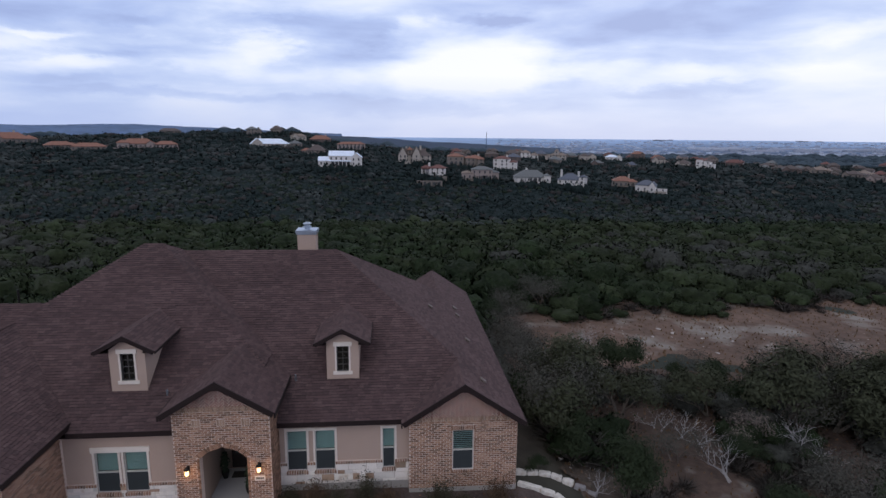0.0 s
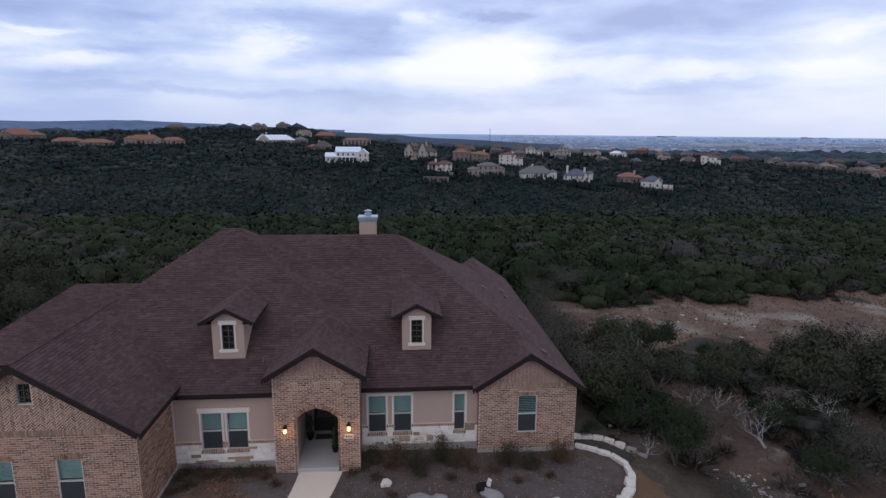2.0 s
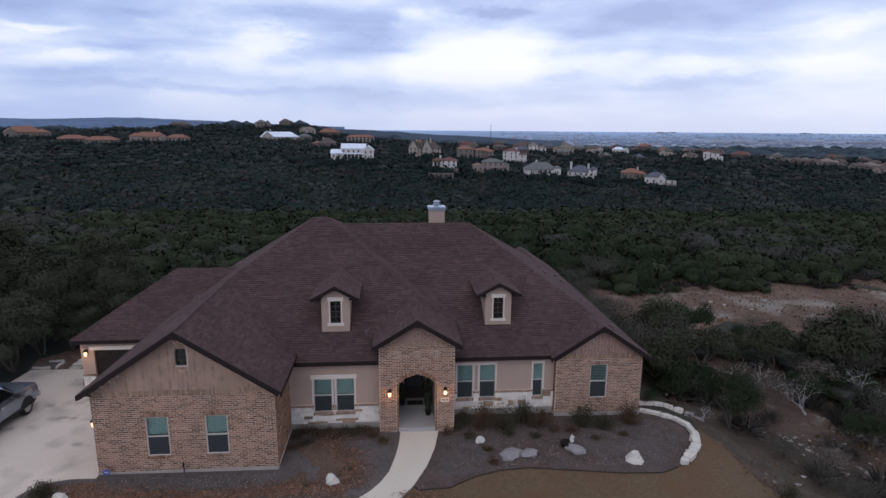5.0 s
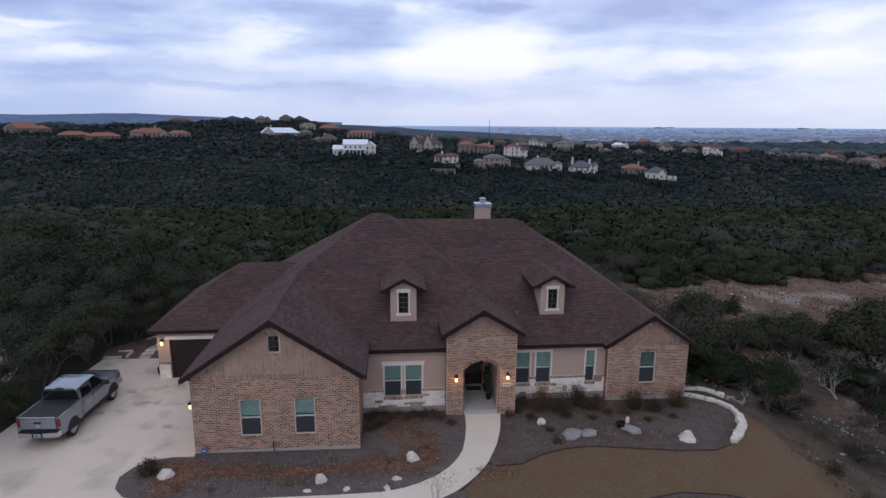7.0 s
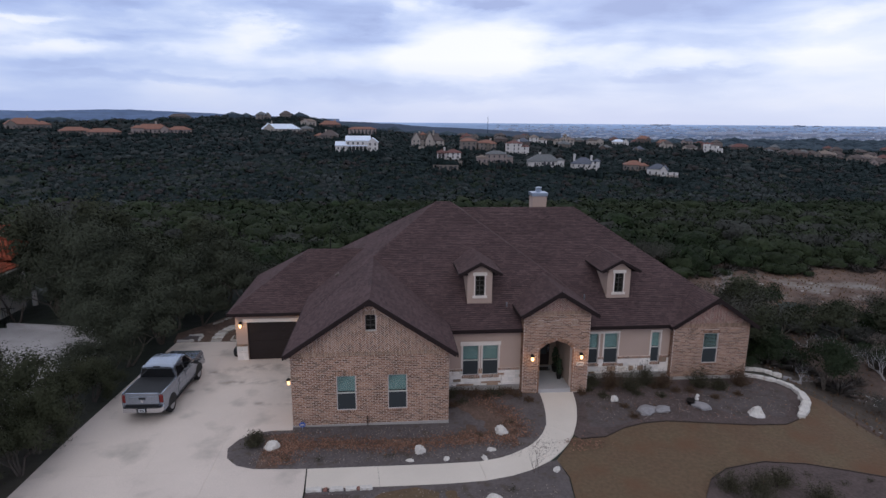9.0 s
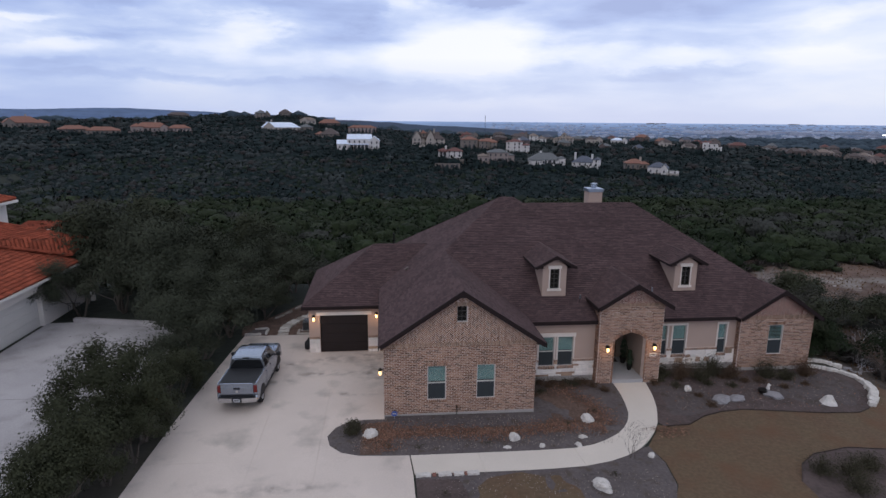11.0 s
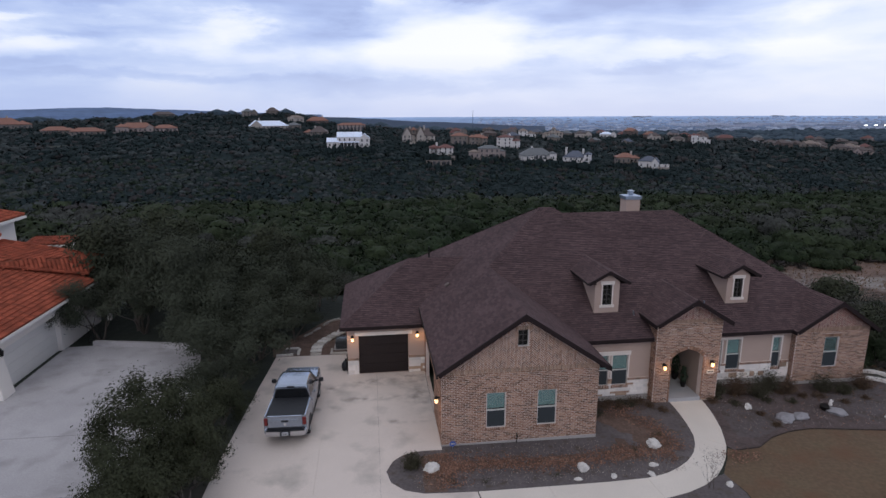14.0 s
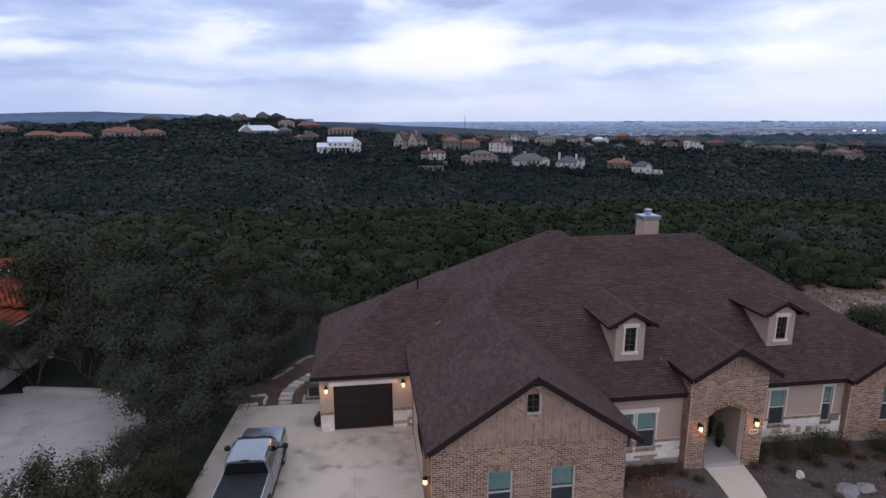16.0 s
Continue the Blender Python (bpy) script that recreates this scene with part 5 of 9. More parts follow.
# leaves and chips strewn over the beds
rng = random.Random(5)
litter = Shape()
FALLEN = material("fallen_leaves", (0.185, 0.108, 0.076), 0.9, 3, 0.3, 20, 0, island=0.6)
for _ in range(7000):
    t = rng.random()
    if t < 0.58:
        x = rng.uniform(-15, -3.2)
        y = -4.75 + 0.25 * math.sin(x * 0.9) + rng.gauss(0, 0.34)
    elif t < 0.70:
        x, y = rng.gauss(-14.0, 0.45), rng.uniform(-6.2, -3.6)
    elif t < 0.90:
        y = rng.uniform(-4.6, 0.1)
        x = -3.1 + 0.3 * math.sin(y * 1.3) + rng.gauss(0, 0.38) - (1.2 * rng.random() if y > -1.4 else 0)
    elif t < 0.93:
        x, y = rng.gauss(-0.1, 0.55), rng.gauss(-5.35, 0.3)
    else:
        x, y = rng.uniform(1.5, 12.5), rng.uniform(-3.6, 1.0)
    z = ground_z(x, y) + 0.075
    a, s = rng.uniform(0, 6.3), rng.uniform(0.02, 0.05)
    m = pose(x, y, z, rng.uniform(-25, 25), rng.uniform(-25, 25), math.degrees(a))
    litter.add([m @ Vector(v) for v in ((-s, -s * 0.6, 0), (s, -s * 0.5, 0), (s * 0.8, s * 0.6, 0.01), (-s * 0.7, s * 0.7, 0))], [(0, 1, 2, 3)])
tagged(litter.out("fallen_leaves", FALLEN), "brown fallen leaves strewn over the beds", "leaf litter", kind="stuff")
chips = Shape()
for _ in range(4500):
    t = rng.random()
    if t < 0.5:
        x, y = rng.uniform(-15.5, -3), rng.uniform(-6.2, -3.3)
        if y > -4.2 and x > -6.3:
            y -= 1
    elif t < 0.7:
        x, y = rng.uniform(-12, -2.2), rng.uniform(-11, -8.3)
    else:
        x, y = rng.uniform(1.3, 13), rng.uniform(-3.5, 0.8)
    s = rng.uniform(0.012, 0.036)
    m = pose(x, y, ground_z(x, y) + 0.055, rng.uniform(0, 90), rng.uniform(0, 90), rng.uniform(0, 360))
    chips.add([m @ Vector(v) for v in ((s, 0, 0), (-s * 0.6, s * 0.8, 0), (-s * 0.6, -s * 0.8, 0), (0, 0, s))], [(0, 1, 3), (1, 2, 3), (2, 0, 3), (0, 2, 1)])
tagged(chips.out("stone_chips", material("stone_chips", (0.24, 0.215, 0.20), 0.9, 3, 0.2, 20, 0, island=0.6)), "loose limestone chips in the beds", "stones", kind="stuff")


# ---- wall lamps ----
def wall_lamp(at, turn=0.0):
    """An iron lantern with an amber glass."""
    lamp = empty("wall_lamp", at, label="lit iron wall lantern with amber glass", category="wall lamp", group="wall lanterns")
    lamp.rotation_euler = (0, 0, radians(turn))
    Shape().box((-0.06, -0.03, -0.05), (0.06, 0.0, 0.22)).out("back_plate", IRON, lamp)
    Shape().beam((0, 0, 0.2), (0, -0.2, 0.26), 0.03, 0.03).out("arm", IRON, lamp)
    Shape().tube([(0, -0.18, 0.14), (0, -0.18, 0.18), (0, -0.18, 0.27)], [0.11, 0.11, 0.02], 8).out("hood", IRON, lamp)
    Shape().tube([(0, -0.18, -0.12), (0, -0.18, -0.08), (0, -0.18, 0.03), (0, -0.18, 0.14)], [0.02, 0.07, 0.085, 0.06], 10).out("glass", LAMP_GLOW, lamp, "glowing amber glass")
    bulb = bpy.data.lights.new("bulb", "POINT")
    bulb.energy, bulb.color, bulb.shadow_soft_size = 7.0, (1.0, 0.55, 0.22), 0.09
    b = new("bulb", bulb)
    b.parent = lamp
    b.location = (0, -0.32, -0.02)
    return lamp


for at, turn in (((-1.37, 0.07, 1.92), 0), ((1.40, 0.07, 1.96), 0), ((-18.34, 5.42, 2.32), 0), ((-14.45, 5.42, 2.42), 0), ((-14.0, -2.55, 2.15), -90)):
    wall_lamp(at, turn)

# house number plaque, roof vents, small fittings on the house
pl = empty("number_plaque", (1.40, 0.06, 1.5), label="small pale address plaque under the lantern", category="sign")
Shape().box((-0.2, -0.04, -0.1), (0.2, 0.0, 0.1)).out("plate", TRIM, pl)
for k in range(4):
    Shape().box((-0.15 + k * 0.08, -0.046, -0.04), (-0.1 + k * 0.08, -0.04, 0.05)).out("bar", IRON, pl)


VENT = material("painted_vent", (0.13, 0.10, 0.09), 0.7, 3, 0.2, 20, 0.05)


def roof_vent(x, y, z, slope_x, slope_y):
    v = Shape().box((-0.12, -0.12, -0.1), (0.12, 0.12, 0.06)).box((-0.16, -0.16, 0.06), (0.16, 0.16, 0.10))
    ob = v.out("roof_vent", VENT, house, "low metal roof vent", bevel=0.02)
    ob.location = (x, y, z)
    ob.rotation_euler = (slope_x, slope_y, 0)


for x, y in ((8.85, 9.9), (10.6, 13.3), (10.62, 11.9), (10.7, 7.7), (10.75, 2.6)):
    roof_vent(x, y, RZ - PITCH * (x - 3.7) + 0.05, 0, math.atan(PITCH))
roof_vent(-12.45, 6.45, 6.62 + PITCH * (-12.45 + 10.16) + 0.05, 0, -math.atan(PITCH))
Shape().tube([(-13.2, 10.2, 5.5), (-13.2, 10.2, 6.75)], [0.05, 0.05], 8).out("vent_pipe", IRON, house, "black plumbing vent pipe")
Shape().tube([(-13.2, 10.2, 5.72), (-13.2, 10.2, 5.78)], [0.10, 0.07], 8).out("pipe_boot", IRON, house)
Shape().tube([(2.45, 2.95, 4.2), (2.45, 2.95, 4.62)], [0.04, 0.04], 8).out("vent_pipe", STEEL, house)
Shape().tube([(-2.55, 1.65, 4.3), (-2.55, 1.65, 4.66)], [0.04, 0.04], 8).out("vent_pipe", STEEL, house)

# side garden: mulch bank, curved stone steps, low stone frames, cooling unit
side = tagged(empty("planting_bed"), "brown mulch bank beside the garage", "planting bed", kind="structure")
tessellated([(-23.6, 8.5), (-18.62, 8.5), (-18.62, 15.6), (-20.6, 15.2), (-22.2, 12.4), (-23.9, 10.2)], 0.02, "mulch", LEAF_MULCH, side, seed=21)
for i, (x, y, w, a) in enumerate(((-20.9, 8.72, 0.72, 0.0), (-20.93, 9.25, 0.76, 0.02), (-20.9, 9.75, 0.76, -0.1), (-20.8, 10.2, 0.74, -0.25), (-20.6, 10.65, 0.72, -0.4), (-20.35, 11.05, 0.7, -0.5), (-20.05, 11.45, 0.66, -0.65), (-19.75, 11.85, 0.62, -0.7), (-19.4, 12.2, 0.6, -0.75))):
    block("step_stone", (x, y, float(ground_z(x, y)) - 0.06 + i * 0.02), (w, 0.38, 0.16), ROCK if i % 3 else SLAB_STONE, "flat limestone step of the curved garden path", 200 + i, group="stone steps", rot=a)
for i, (x, y, w, a) in enumerate(((-22.9, 8.66, 1.1, 0.0), (-22.02, 9.1, 0.9, 1.5), (-22.5, 9.66, 0.9, 0.05), (-19.3, 8.62, 1.1, 0.0), (-19.86, 9.0, 0.8, 1.57), (-21.7, 12.2, 0.9, 0.95), (-21.2, 13.1, 0.8, 1.0), (-20.6, 14.3, 0.8, 1.0), (-20.0, 15.0, 0.9, 0.55))):
    block("border_stone", (x, y, float(ground_z(x, y)) - 0.04), (w, 0.15, 0.2), ROCK if i < 3 else SLAB_STONE, "long pale stone of a low garden border", 220 + i, group="border stones", rot=a)
tessellated([(-23.4, 8.75), (-22.1, 8.75), (-22.1, 9.6), (-23.0, 9.62)], 0.06, "gravel", GRAVEL, side, seed=22)
unit = empty("air_conditioner", (-19.2, 9.75, 0.04), label="dark grey outdoor cooling unit with a round fan grille", category="air conditioner")
Shape().box((-0.55, -0.55, -0.12), (0.55, 0.55, 0.04)).out("pad", SLAB, unit)
Shape().box((-0.44, -0.44, 0.04), (0.44, 0.44, 0.62)).out("casing", UNIT_GREY, unit, bevel=0.03)
Shape().tube([(0, 0, 0.61), (0, 0, 0.66), (0, 0, 0.68)], [0.40, 0.40, 0.36], 20).out("fan_ring", UNIT_GREY, unit)
for k in range(6):
    m = pose(0, 0, 0.685, 0, 0, 30 * k)
    Shape().box((-0.37, -0.008, 0), (0.37, 0.008, 0.012), m).out("grille_bar", STEEL, unit)
for k in range(5):
    Shape().box((-0.40, -0.452, 0.14 + k * 0.1), (0.40, -0.438, 0.17 + k * 0.1)).out("louvre", IRON, unit)
sack = Shape().tube([(0, 0, -0.02), (0.02, 0, 0.16), (-0.01, 0.02, 0.38), (0.01, 0, 0.52), (0.03, 0.01, 0.62), (0.05, 0.02, 0.70)], [0.2, 0.25, 0.22, 0.13, 0.05, 0.08], 11).out("sack", VINYL_BAG, None, smooth=True)
sack.location = (-18.86, 6.1, ground_z(-18.86, 6) + 0.05)
tagged(sack, "tied black plastic sack against the garage wall", "sack")

# garden ornament: a dark basin with a white figure-like stone beside it
orn = empty("garden_fountain", (7.2, -1.75, ground_z(7.2, 0)), label="small dark garden fountain with a white spout stone", category="fountain")
Shape().tube([(0, 0, 0), (0, 0, 0.14), (0, 0, 0.26)], [0.24, 0.28, 0.31], 14).out("basin", IRON, orn)
Shape().tube([(0.25, 0, 0.2), (0.26, 0.02, 0.34), (0.22, 0, 0.42), (0.3, 0.02, 0.52), (0.24, 0, 0.6)], [0.07, 0.11, 0.06, 0.1, 0.04], 9).out("spout", ROCK, orn)

# small blue shield sign at the wing's corner, and a standpipe against its wall
BLUE = material("blue_enamel", (0.06, 0.11, 0.36), 0.5, 4, 0.1, 30, 0.0)
sign = empty("yard_sign", (-13.5, -3.25, ground_z(-13.5, -3.25)), label="small blue and white shield sign on a stake", category="sign")
Shape().tube([(0, 0, -0.1), (0, 0, 0.22)], [0.014, 0.014], 6).out("stake", STEEL, sign)
Shape().add([(0.16 * math.cos(q), y_, 0.32 + 0.14 * math.sin(q)) for y_ in (-0.02, 0.0) for q in [math.pi / 8 + k * math.pi / 4 for k in range(8)]], [tuple(reversed(range(8))), tuple(range(8, 16))] + [(k, (k + 1) % 8, (k + 1) % 8 + 8, k + 8) for k in range(8)]).out("shield", BLUE, sign, "blue octagonal shield")
Shape().box((-0.09, -0.026, 0.29), (0.09, -0.02, 0.35)).out("bar", FRAME_WHITE, sign, "white bar")
pipe = empty("standpipe", (-10.35, -3.06, ground_z(-10.35, -3.06)), label="dark garden tap on a short pipe by the brick wall", category="tap")
Shape().tube([(0, 0, -0.1), (0, 0, 0.5)], [0.022, 0.022], 7).out("pipe", IRON, pipe)
Shape().tube([(0, 0, 0.5), (0, -0.09, 0.5), (0, -0.12, 0.44)], [0.03, 0.026, 0.022], 7).out("spout", IRON, pipe)
Shape().tube([(0, 0, 0.5), (0, 0, 0.56)], [0.012, 0.04], 7).out("knob", IRON, pipe)

# ---- the pickup ----
SILVER = material("silver_paint", (0.33, 0.37, 0.44), 0.20, 1.3, 0.10, 300, 0.0, metal=0.8, spec=0.5)
TYRE = material("tyre", (0.018, 0.018, 0.019), 0.9, 10, 0.2, 60, 0.2)
RIM = material("alloy", (0.45, 0.46, 0.48), 0.35, 10, 0.1, 60, 0.0, metal=0.9)
CHROME = material("chrome", (0.58, 0.59, 0.62), 0.18, 4, 0.08, 60, 0.0, metal=1.0)
VINYL = material("black_vinyl", (0.017, 0.018, 0.021), 0.6, 3, 0.2, 40, 0.1)
CARGLASS = material("tinted_glass", (0.008, 0.009, 0.011), 0.08, 4, 0.1, 40, 0.0, spec=0.6)
REDLENS = material("red_lens", (0.15, 0.014, 0.014), 0.25, 4, 0.1, 40, 0.0, spec=0.5)
PLATE = material("plate", (0.55, 0.56, 0.58), 0.5, 4, 0.05, 40, 0.0)


def loft(sections):
    """A skin over cross-sections of equal point count, closed at both ends."""
    s = Shape()
    k = len(sections[0])
    for sec in sections:
        s.v += [tuple(p) for p in sec]
    for i in range(len(sections) - 1):
        for j in range(k):
            a, b = i * k + j, i * k + (j + 1) % k
            s.f.append((a, b, b + k, a + k))
    s.f.append(tuple(reversed(range(k))))
    s.f.append(tuple(range((len(sections) - 1) * k, len(sections) * k)))
    return s


def rounded(y, w, z0, z1, top_in=0.05, low_in=0.04):
    """A body cross-section at y: half width w, from z0 to z1."""
    h = z1 - z0
    pts = [(w - low_in, z0), (w, z0 + 0.18 * h), (w, z0 + 0.55 * h), (w - 0.02, z0 + 0.8 * h), (w - top_in, z1)]
    return [(x, y, z) for x, z in pts] + [(-x, y, z) for x, z in reversed(pts)]


def pickup():
    t = empty("pickup_truck", label="silver crew-cab pickup with a black bed cover on the driveway", category="truck")
    R = 0.40
    # lower body: nose, doors, box
    hood = loft([rounded(5.78, 0.86, 0.55, 1.06, 0.10), rounded(5.70, 0.95, 0.50, 1.20, 0.10), rounded(5.2, 0.985, 0.48, 1.255, 0.10), rounded(4.6, 1.0, 0.48, 1.265, 0.08), rounded(4.20, 1.0, 0.48, 1.262, 0.06)])
    hood.out("hood", SILVER, t, smooth=False)
    loft([rounded(4.20, 1.0, 0.45, 1.25, 0.06), rounded(3.2, 1.005, 0.45, 1.26, 0.05), rounded(1.86, 1.005, 0.45, 1.28, 0.05)]).out("cab_lower", SILVER, t)
    # the load box, open under its cover
    box = Shape()
    for sx in (-1, 1):
        sec = []
        for y in (0.10, 0.9, 1.82):
            p = [(1.0, 0.50), (1.005, 0.75), (1.0, 1.15), (0.97, 1.34), (0.80, 1.34), (0.80, 0.72), (0.9, 0.50)]
            sec.append([(x * sx, y, z) for x, z in (p if sx > 0 else p[::-1])])
        b = loft(sec)
        box.add(b.v, b.f)
    box.box((-0.8, 0.12, 0.68), (0.8, 1.82, 0.74))
    box.box((-0.8, 1.76, 0.7), (0.8, 1.82, 1.32))
    box.out("load_box", SILVER, t)
    Shape().box((-0.9, 0.08, 1.325), (0.9, 1.84, 1.365)).out("bed_cover", VINYL, t, "black vinyl bed cover", bevel=0.012)
    tg = Shape().box((-0.80, 0.03, 0.72), (0.80, 0.10, 1.36))
    tg.box((-0.6, 0.015, 0.86), (0.6, 0.03, 1.2))
    tg.out("tailgate", SILVER, t, bevel=0.012)
    Shape().box((-0.16, 0.0, 1.08), (0.16, 0.02, 1.16)).out("tailgate_handle", VINYL, t)
    Shape().tube([(0, 0.022, 0.98), (0, 0.008, 0.98)], [0.07, 0.07], 10).out("emblem", CHROME, t)
    for sx in (-1, 1):
        Shape().box((min(sx * 0.81, sx * 0.985), 0.06, 0.90), (max(sx * 0.81, sx * 0.985), 0.22, 1.26)).out("tail_light", REDLENS, t, "red tail light", bevel=0.02)
    bp = loft([[(-0.98, 0.28, 0.52), (-0.98, 0.28, 0.70), (-0.98, 0.1, 0.70), (-0.98, 0.1, 0.52)], [(-0.9, 0.05, 0.5), (-0.9, 0.05, 0.71), (-0.9, -0.09, 0.71), (-0.9, -0.09, 0.5)],
               [(-0.3, 0.04, 0.5), (-0.3, 0.04, 0.71), (-0.3, -0.13, 0.71), (-0.3, -0.13, 0.5)], [(0.3, 0.04, 0.5), (0.3, 0.04, 0.71), (0.3, -0.13, 0.71), (0.3, -0.13, 0.5)],
               [(0.9, 0.05, 0.5), (0.9, 0.05, 0.71), (0.9, -0.09, 0.71), (0.9, -0.09, 0.5)], [(0.98, 0.28, 0.52), (0.98, 0.28, 0.70), (0.98, 0.1, 0.70), (0.98, 0.1, 0.52)]])
    bp.out("rear_bumper", CHROME, t, "chrome rear bumper")
    Shape().box((-0.90, -0.10, 0.712), (0.90, 0.06, 0.73)).out("bumper_pad", VINYL, t)
    Shape().box((-0.80, 0.02, 0.73), (0.80, 0.035, 0.84)).out("tailgate_trim", VINYL, t)
    Shape().box((-0.24, -0.137, 0.51), (0.24, -0.128, 0.705)).out("plate_recess", VINYL, t)
    plate = Shape().box((-0.15, -0.147, 0.54), (0.15, -0.135, 0.68)).out("number_plate", PLATE, t, "pale number plate with dark bars")
    for k in range(5):
        Shape().box((-0.12 + k * 0.05, -0.149, 0.57), (-0.085 + k * 0.05, -0.145, 0.65)).out("bar", VINYL, plate)
    # the cabin above the belt
    def sec(y, w0, w1, z0, z1):
        h = z1 - z0
        p = [(w0, z0), (w0 + (w1 - w0) * 0.82, z0 + 0.86 * h), (w1 - 0.03, z0 + 0.955 * h), (w1 - 0.12, z0 + 0.99 * h), (w1 - 0.34, z1)]
        return [(x, y, z) for x, z in p] + [(-x, y, z) for x, z in reversed(p)]

    cab = loft([sec(1.88, 0.94, 0.76, 1.27, 1.86), sec(2.0, 0.95, 0.78, 1.27, 1.92), sec(2.9, 0.95, 0.78, 1.27, 1.95), sec(3.35, 0.95, 0.76, 1.26, 1.93), sec(3.55, 0.95, 0.74, 1.26, 1.88), sec(4.25, 0.95, 0.93, 1.25, 1.27)])
    cab.out("cab_roof", SILVER, t, smooth=False)
    Shape().add([(-0.89, 1.872, 1.34), (0.89, 1.872, 1.34), (0.74, 1.872, 1.78), (-0.74, 1.872, 1.78), (-0.89, 1.86, 1.34), (0.89, 1.86, 1.34), (0.74, 1.855, 1.78), (-0.74, 1.855, 1.78)],
                [(4, 5, 6, 7), (0, 1, 5, 4), (2, 3, 7, 6), (1, 2, 6, 5), (3, 0, 4, 7)]).out("rear_window", CARGLASS, t, "dark rear window")
    Shape().box((-0.18, 1.83, 1.82), (0.18, 1.92, 1.89)).out("brake_light", VINYL, t, "dark high brake light", bevel=0.015)
    Shape().add([(-0.84, 4.14, 1.35), (0.84, 4.14, 1.35), (0.72, 3.6, 1.85), (-0.72, 3.6, 1.85)], [(0, 1, 2, 3)]).out("windshield", CARGLASS, t).location = (0, 0.02, 0.03)
    for sx in (-1, 1):
        for y0, y1, y2, y3 in ((2.04, 2.86, 2.84, 2.14), (2.95, 3.95, 3.42, 2.97)):
            xo, xi = sx * 0.938, sx * 0.80
            Shape().add([(xo, y0, 1.33), (xo, y1, 1.33), (xi, y2, 1.82), (xi, y3, 1.82)], [(0, 1, 2, 3) if sx > 0 else (3, 2, 1, 0)]).out("side_window", CARGLASS, t).location = (sx * 0.012, 0, 0)
        for y in (2.05, 2.93):
            Shape().box((min(sx * 1.0, sx * 1.03), y, 1.08), (max(sx * 1.0, sx * 1.03), y + 0.18, 1.12)).out("door_handle", CHROME, t)
            Shape().box((min(sx * 1.002, sx * 1.008), y - 0.04, 0.5), (max(sx * 1.002, sx * 1.008), y - 0.03, 1.26)).out("door_seam", VINYL, t)
        m = empty("mirror")
        m.parent = t
        Shape().box((min(sx * 0.95, sx * 1.12), 3.72, 1.28), (max(sx * 0.95, sx * 1.12), 3.78, 1.34)).out("mirror_arm", VINYL, m)
        Shape().box((min(sx * 1.12, sx * 1.36), 3.70, 1.25), (max(sx * 1.12, sx * 1.36), 3.86, 1.44)).out("mirror_shell", VINYL, m, bevel=0.03)
        Shape().box((min(sx * 1.0, sx * 1.02), 1.0, 0.40), (max(sx * 1.0, sx * 1.02), 4.2, 0.50)).out("running_board", VINYL, t)
        Shape().box((min(sx * 0.62, sx * 0.92), 5.62, 0.86), (max(sx * 0.62, sx * 0.92), 5.76, 1.06)).out("headlight", PLATE, t, bevel=0.03)
        for y in (1.05, 4.72):
            w = empty("wheel", (sx * 0.86, y, R))
            w.parent = t
            a, b = 0.13, -0.13
            Shape().tube([(a, 0, 0), (a * 0.7, 0, 0), (b * 0.7, 0, 0), (b, 0, 0)], [R * 0.93, R, R, R * 0.93], 24).out("tyre", TYRE, w)
            rim = Shape().tube([(sx * 0.135, 0, 0), (sx * 0.10, 0, 0)], [0.26, 0.27], 20)
            for k in range(6):
                th = k * math.pi / 3
                rim.beam((sx * 0.145, 0, 0), (sx * 0.145, 0.24 * math.cos(th), 0.24 * math.sin(th)), 0.05, 0.02, (1, 0, 0))
            rim.out("rim", RIM, w, "alloy rim")
            # the dark wheel well above the tyre
            arch_pts = [(sx * 1.004, y + 0.5 * math.cos(q), R + 0.5 * math.sin(q)) for q in [math.pi * i / 12 for i in range(13)]]
            s = Shape()
            n = len(arch_pts)
            s.add(arch_pts + [(p[0] + sx * 0.008, p[1], p[2]) for p in arch_pts], [tuple(range(n)) if sx > 0 else tuple(reversed(range(n))), tuple(range(n, 2 * n)) if sx > 0 else tuple(reversed(range(n, 2 * n)))])
            s.out("wheel_well", VINYL, t)
    Shape().box((-0.75, 5.74, 0.72), (0.75, 5.80, 1.0)).out("grille", VINYL, t)
    Shape().box((-0.95, 5.72, 0.45), (0.95, 5.9, 0.70)).out("front_bumper", CHROME, t, bevel=0.04)
    Shape().box((-0.85, 0.3, 0.35), (0.85, 5.6, 0.5)).out("chassis", VINYL, t)
    return t


truck = pickup()
truck.matrix_basis = pose(-21.35, -2.05, ground_z(-21, 0) + 0.04, 0, 0, -2.5) @ Matrix.Diagonal((1.0, 1.02, 1.12, 1))

# ---- the neighbour's white house with clay tiles ----
WHITE_STUCCO = material("white_stucco", (0.76, 0.70, 0.645), 0.92, 0.6, 0.06, 40, 0.15)
CLAY = material("clay_tile", (0.27, 0.072, 0.042), 0.9, 0.5, 0.25, 12, 0.2, island=0.25, spec=0.15)
CLAY_DECK = material("clay_underlay", (0.20, 0.055, 0.03), 0.9)
WHITE_DOOR = material("white_door", (0.66, 0.63, 0.60), 0.6, 1, 0.04, 30, 0.0)
N_CONCRETE = material("old_concrete", (0.385, 0.362, 0.365), 0.92, 0.4, 0.16, 14, 0.12, stain=((0.27, 0.255, 0.25), 0.52, 0.78, 0.7))
neighbour = empty("house", (0, 0, 0), label="white stucco house with an orange clay tile roof", category="house")


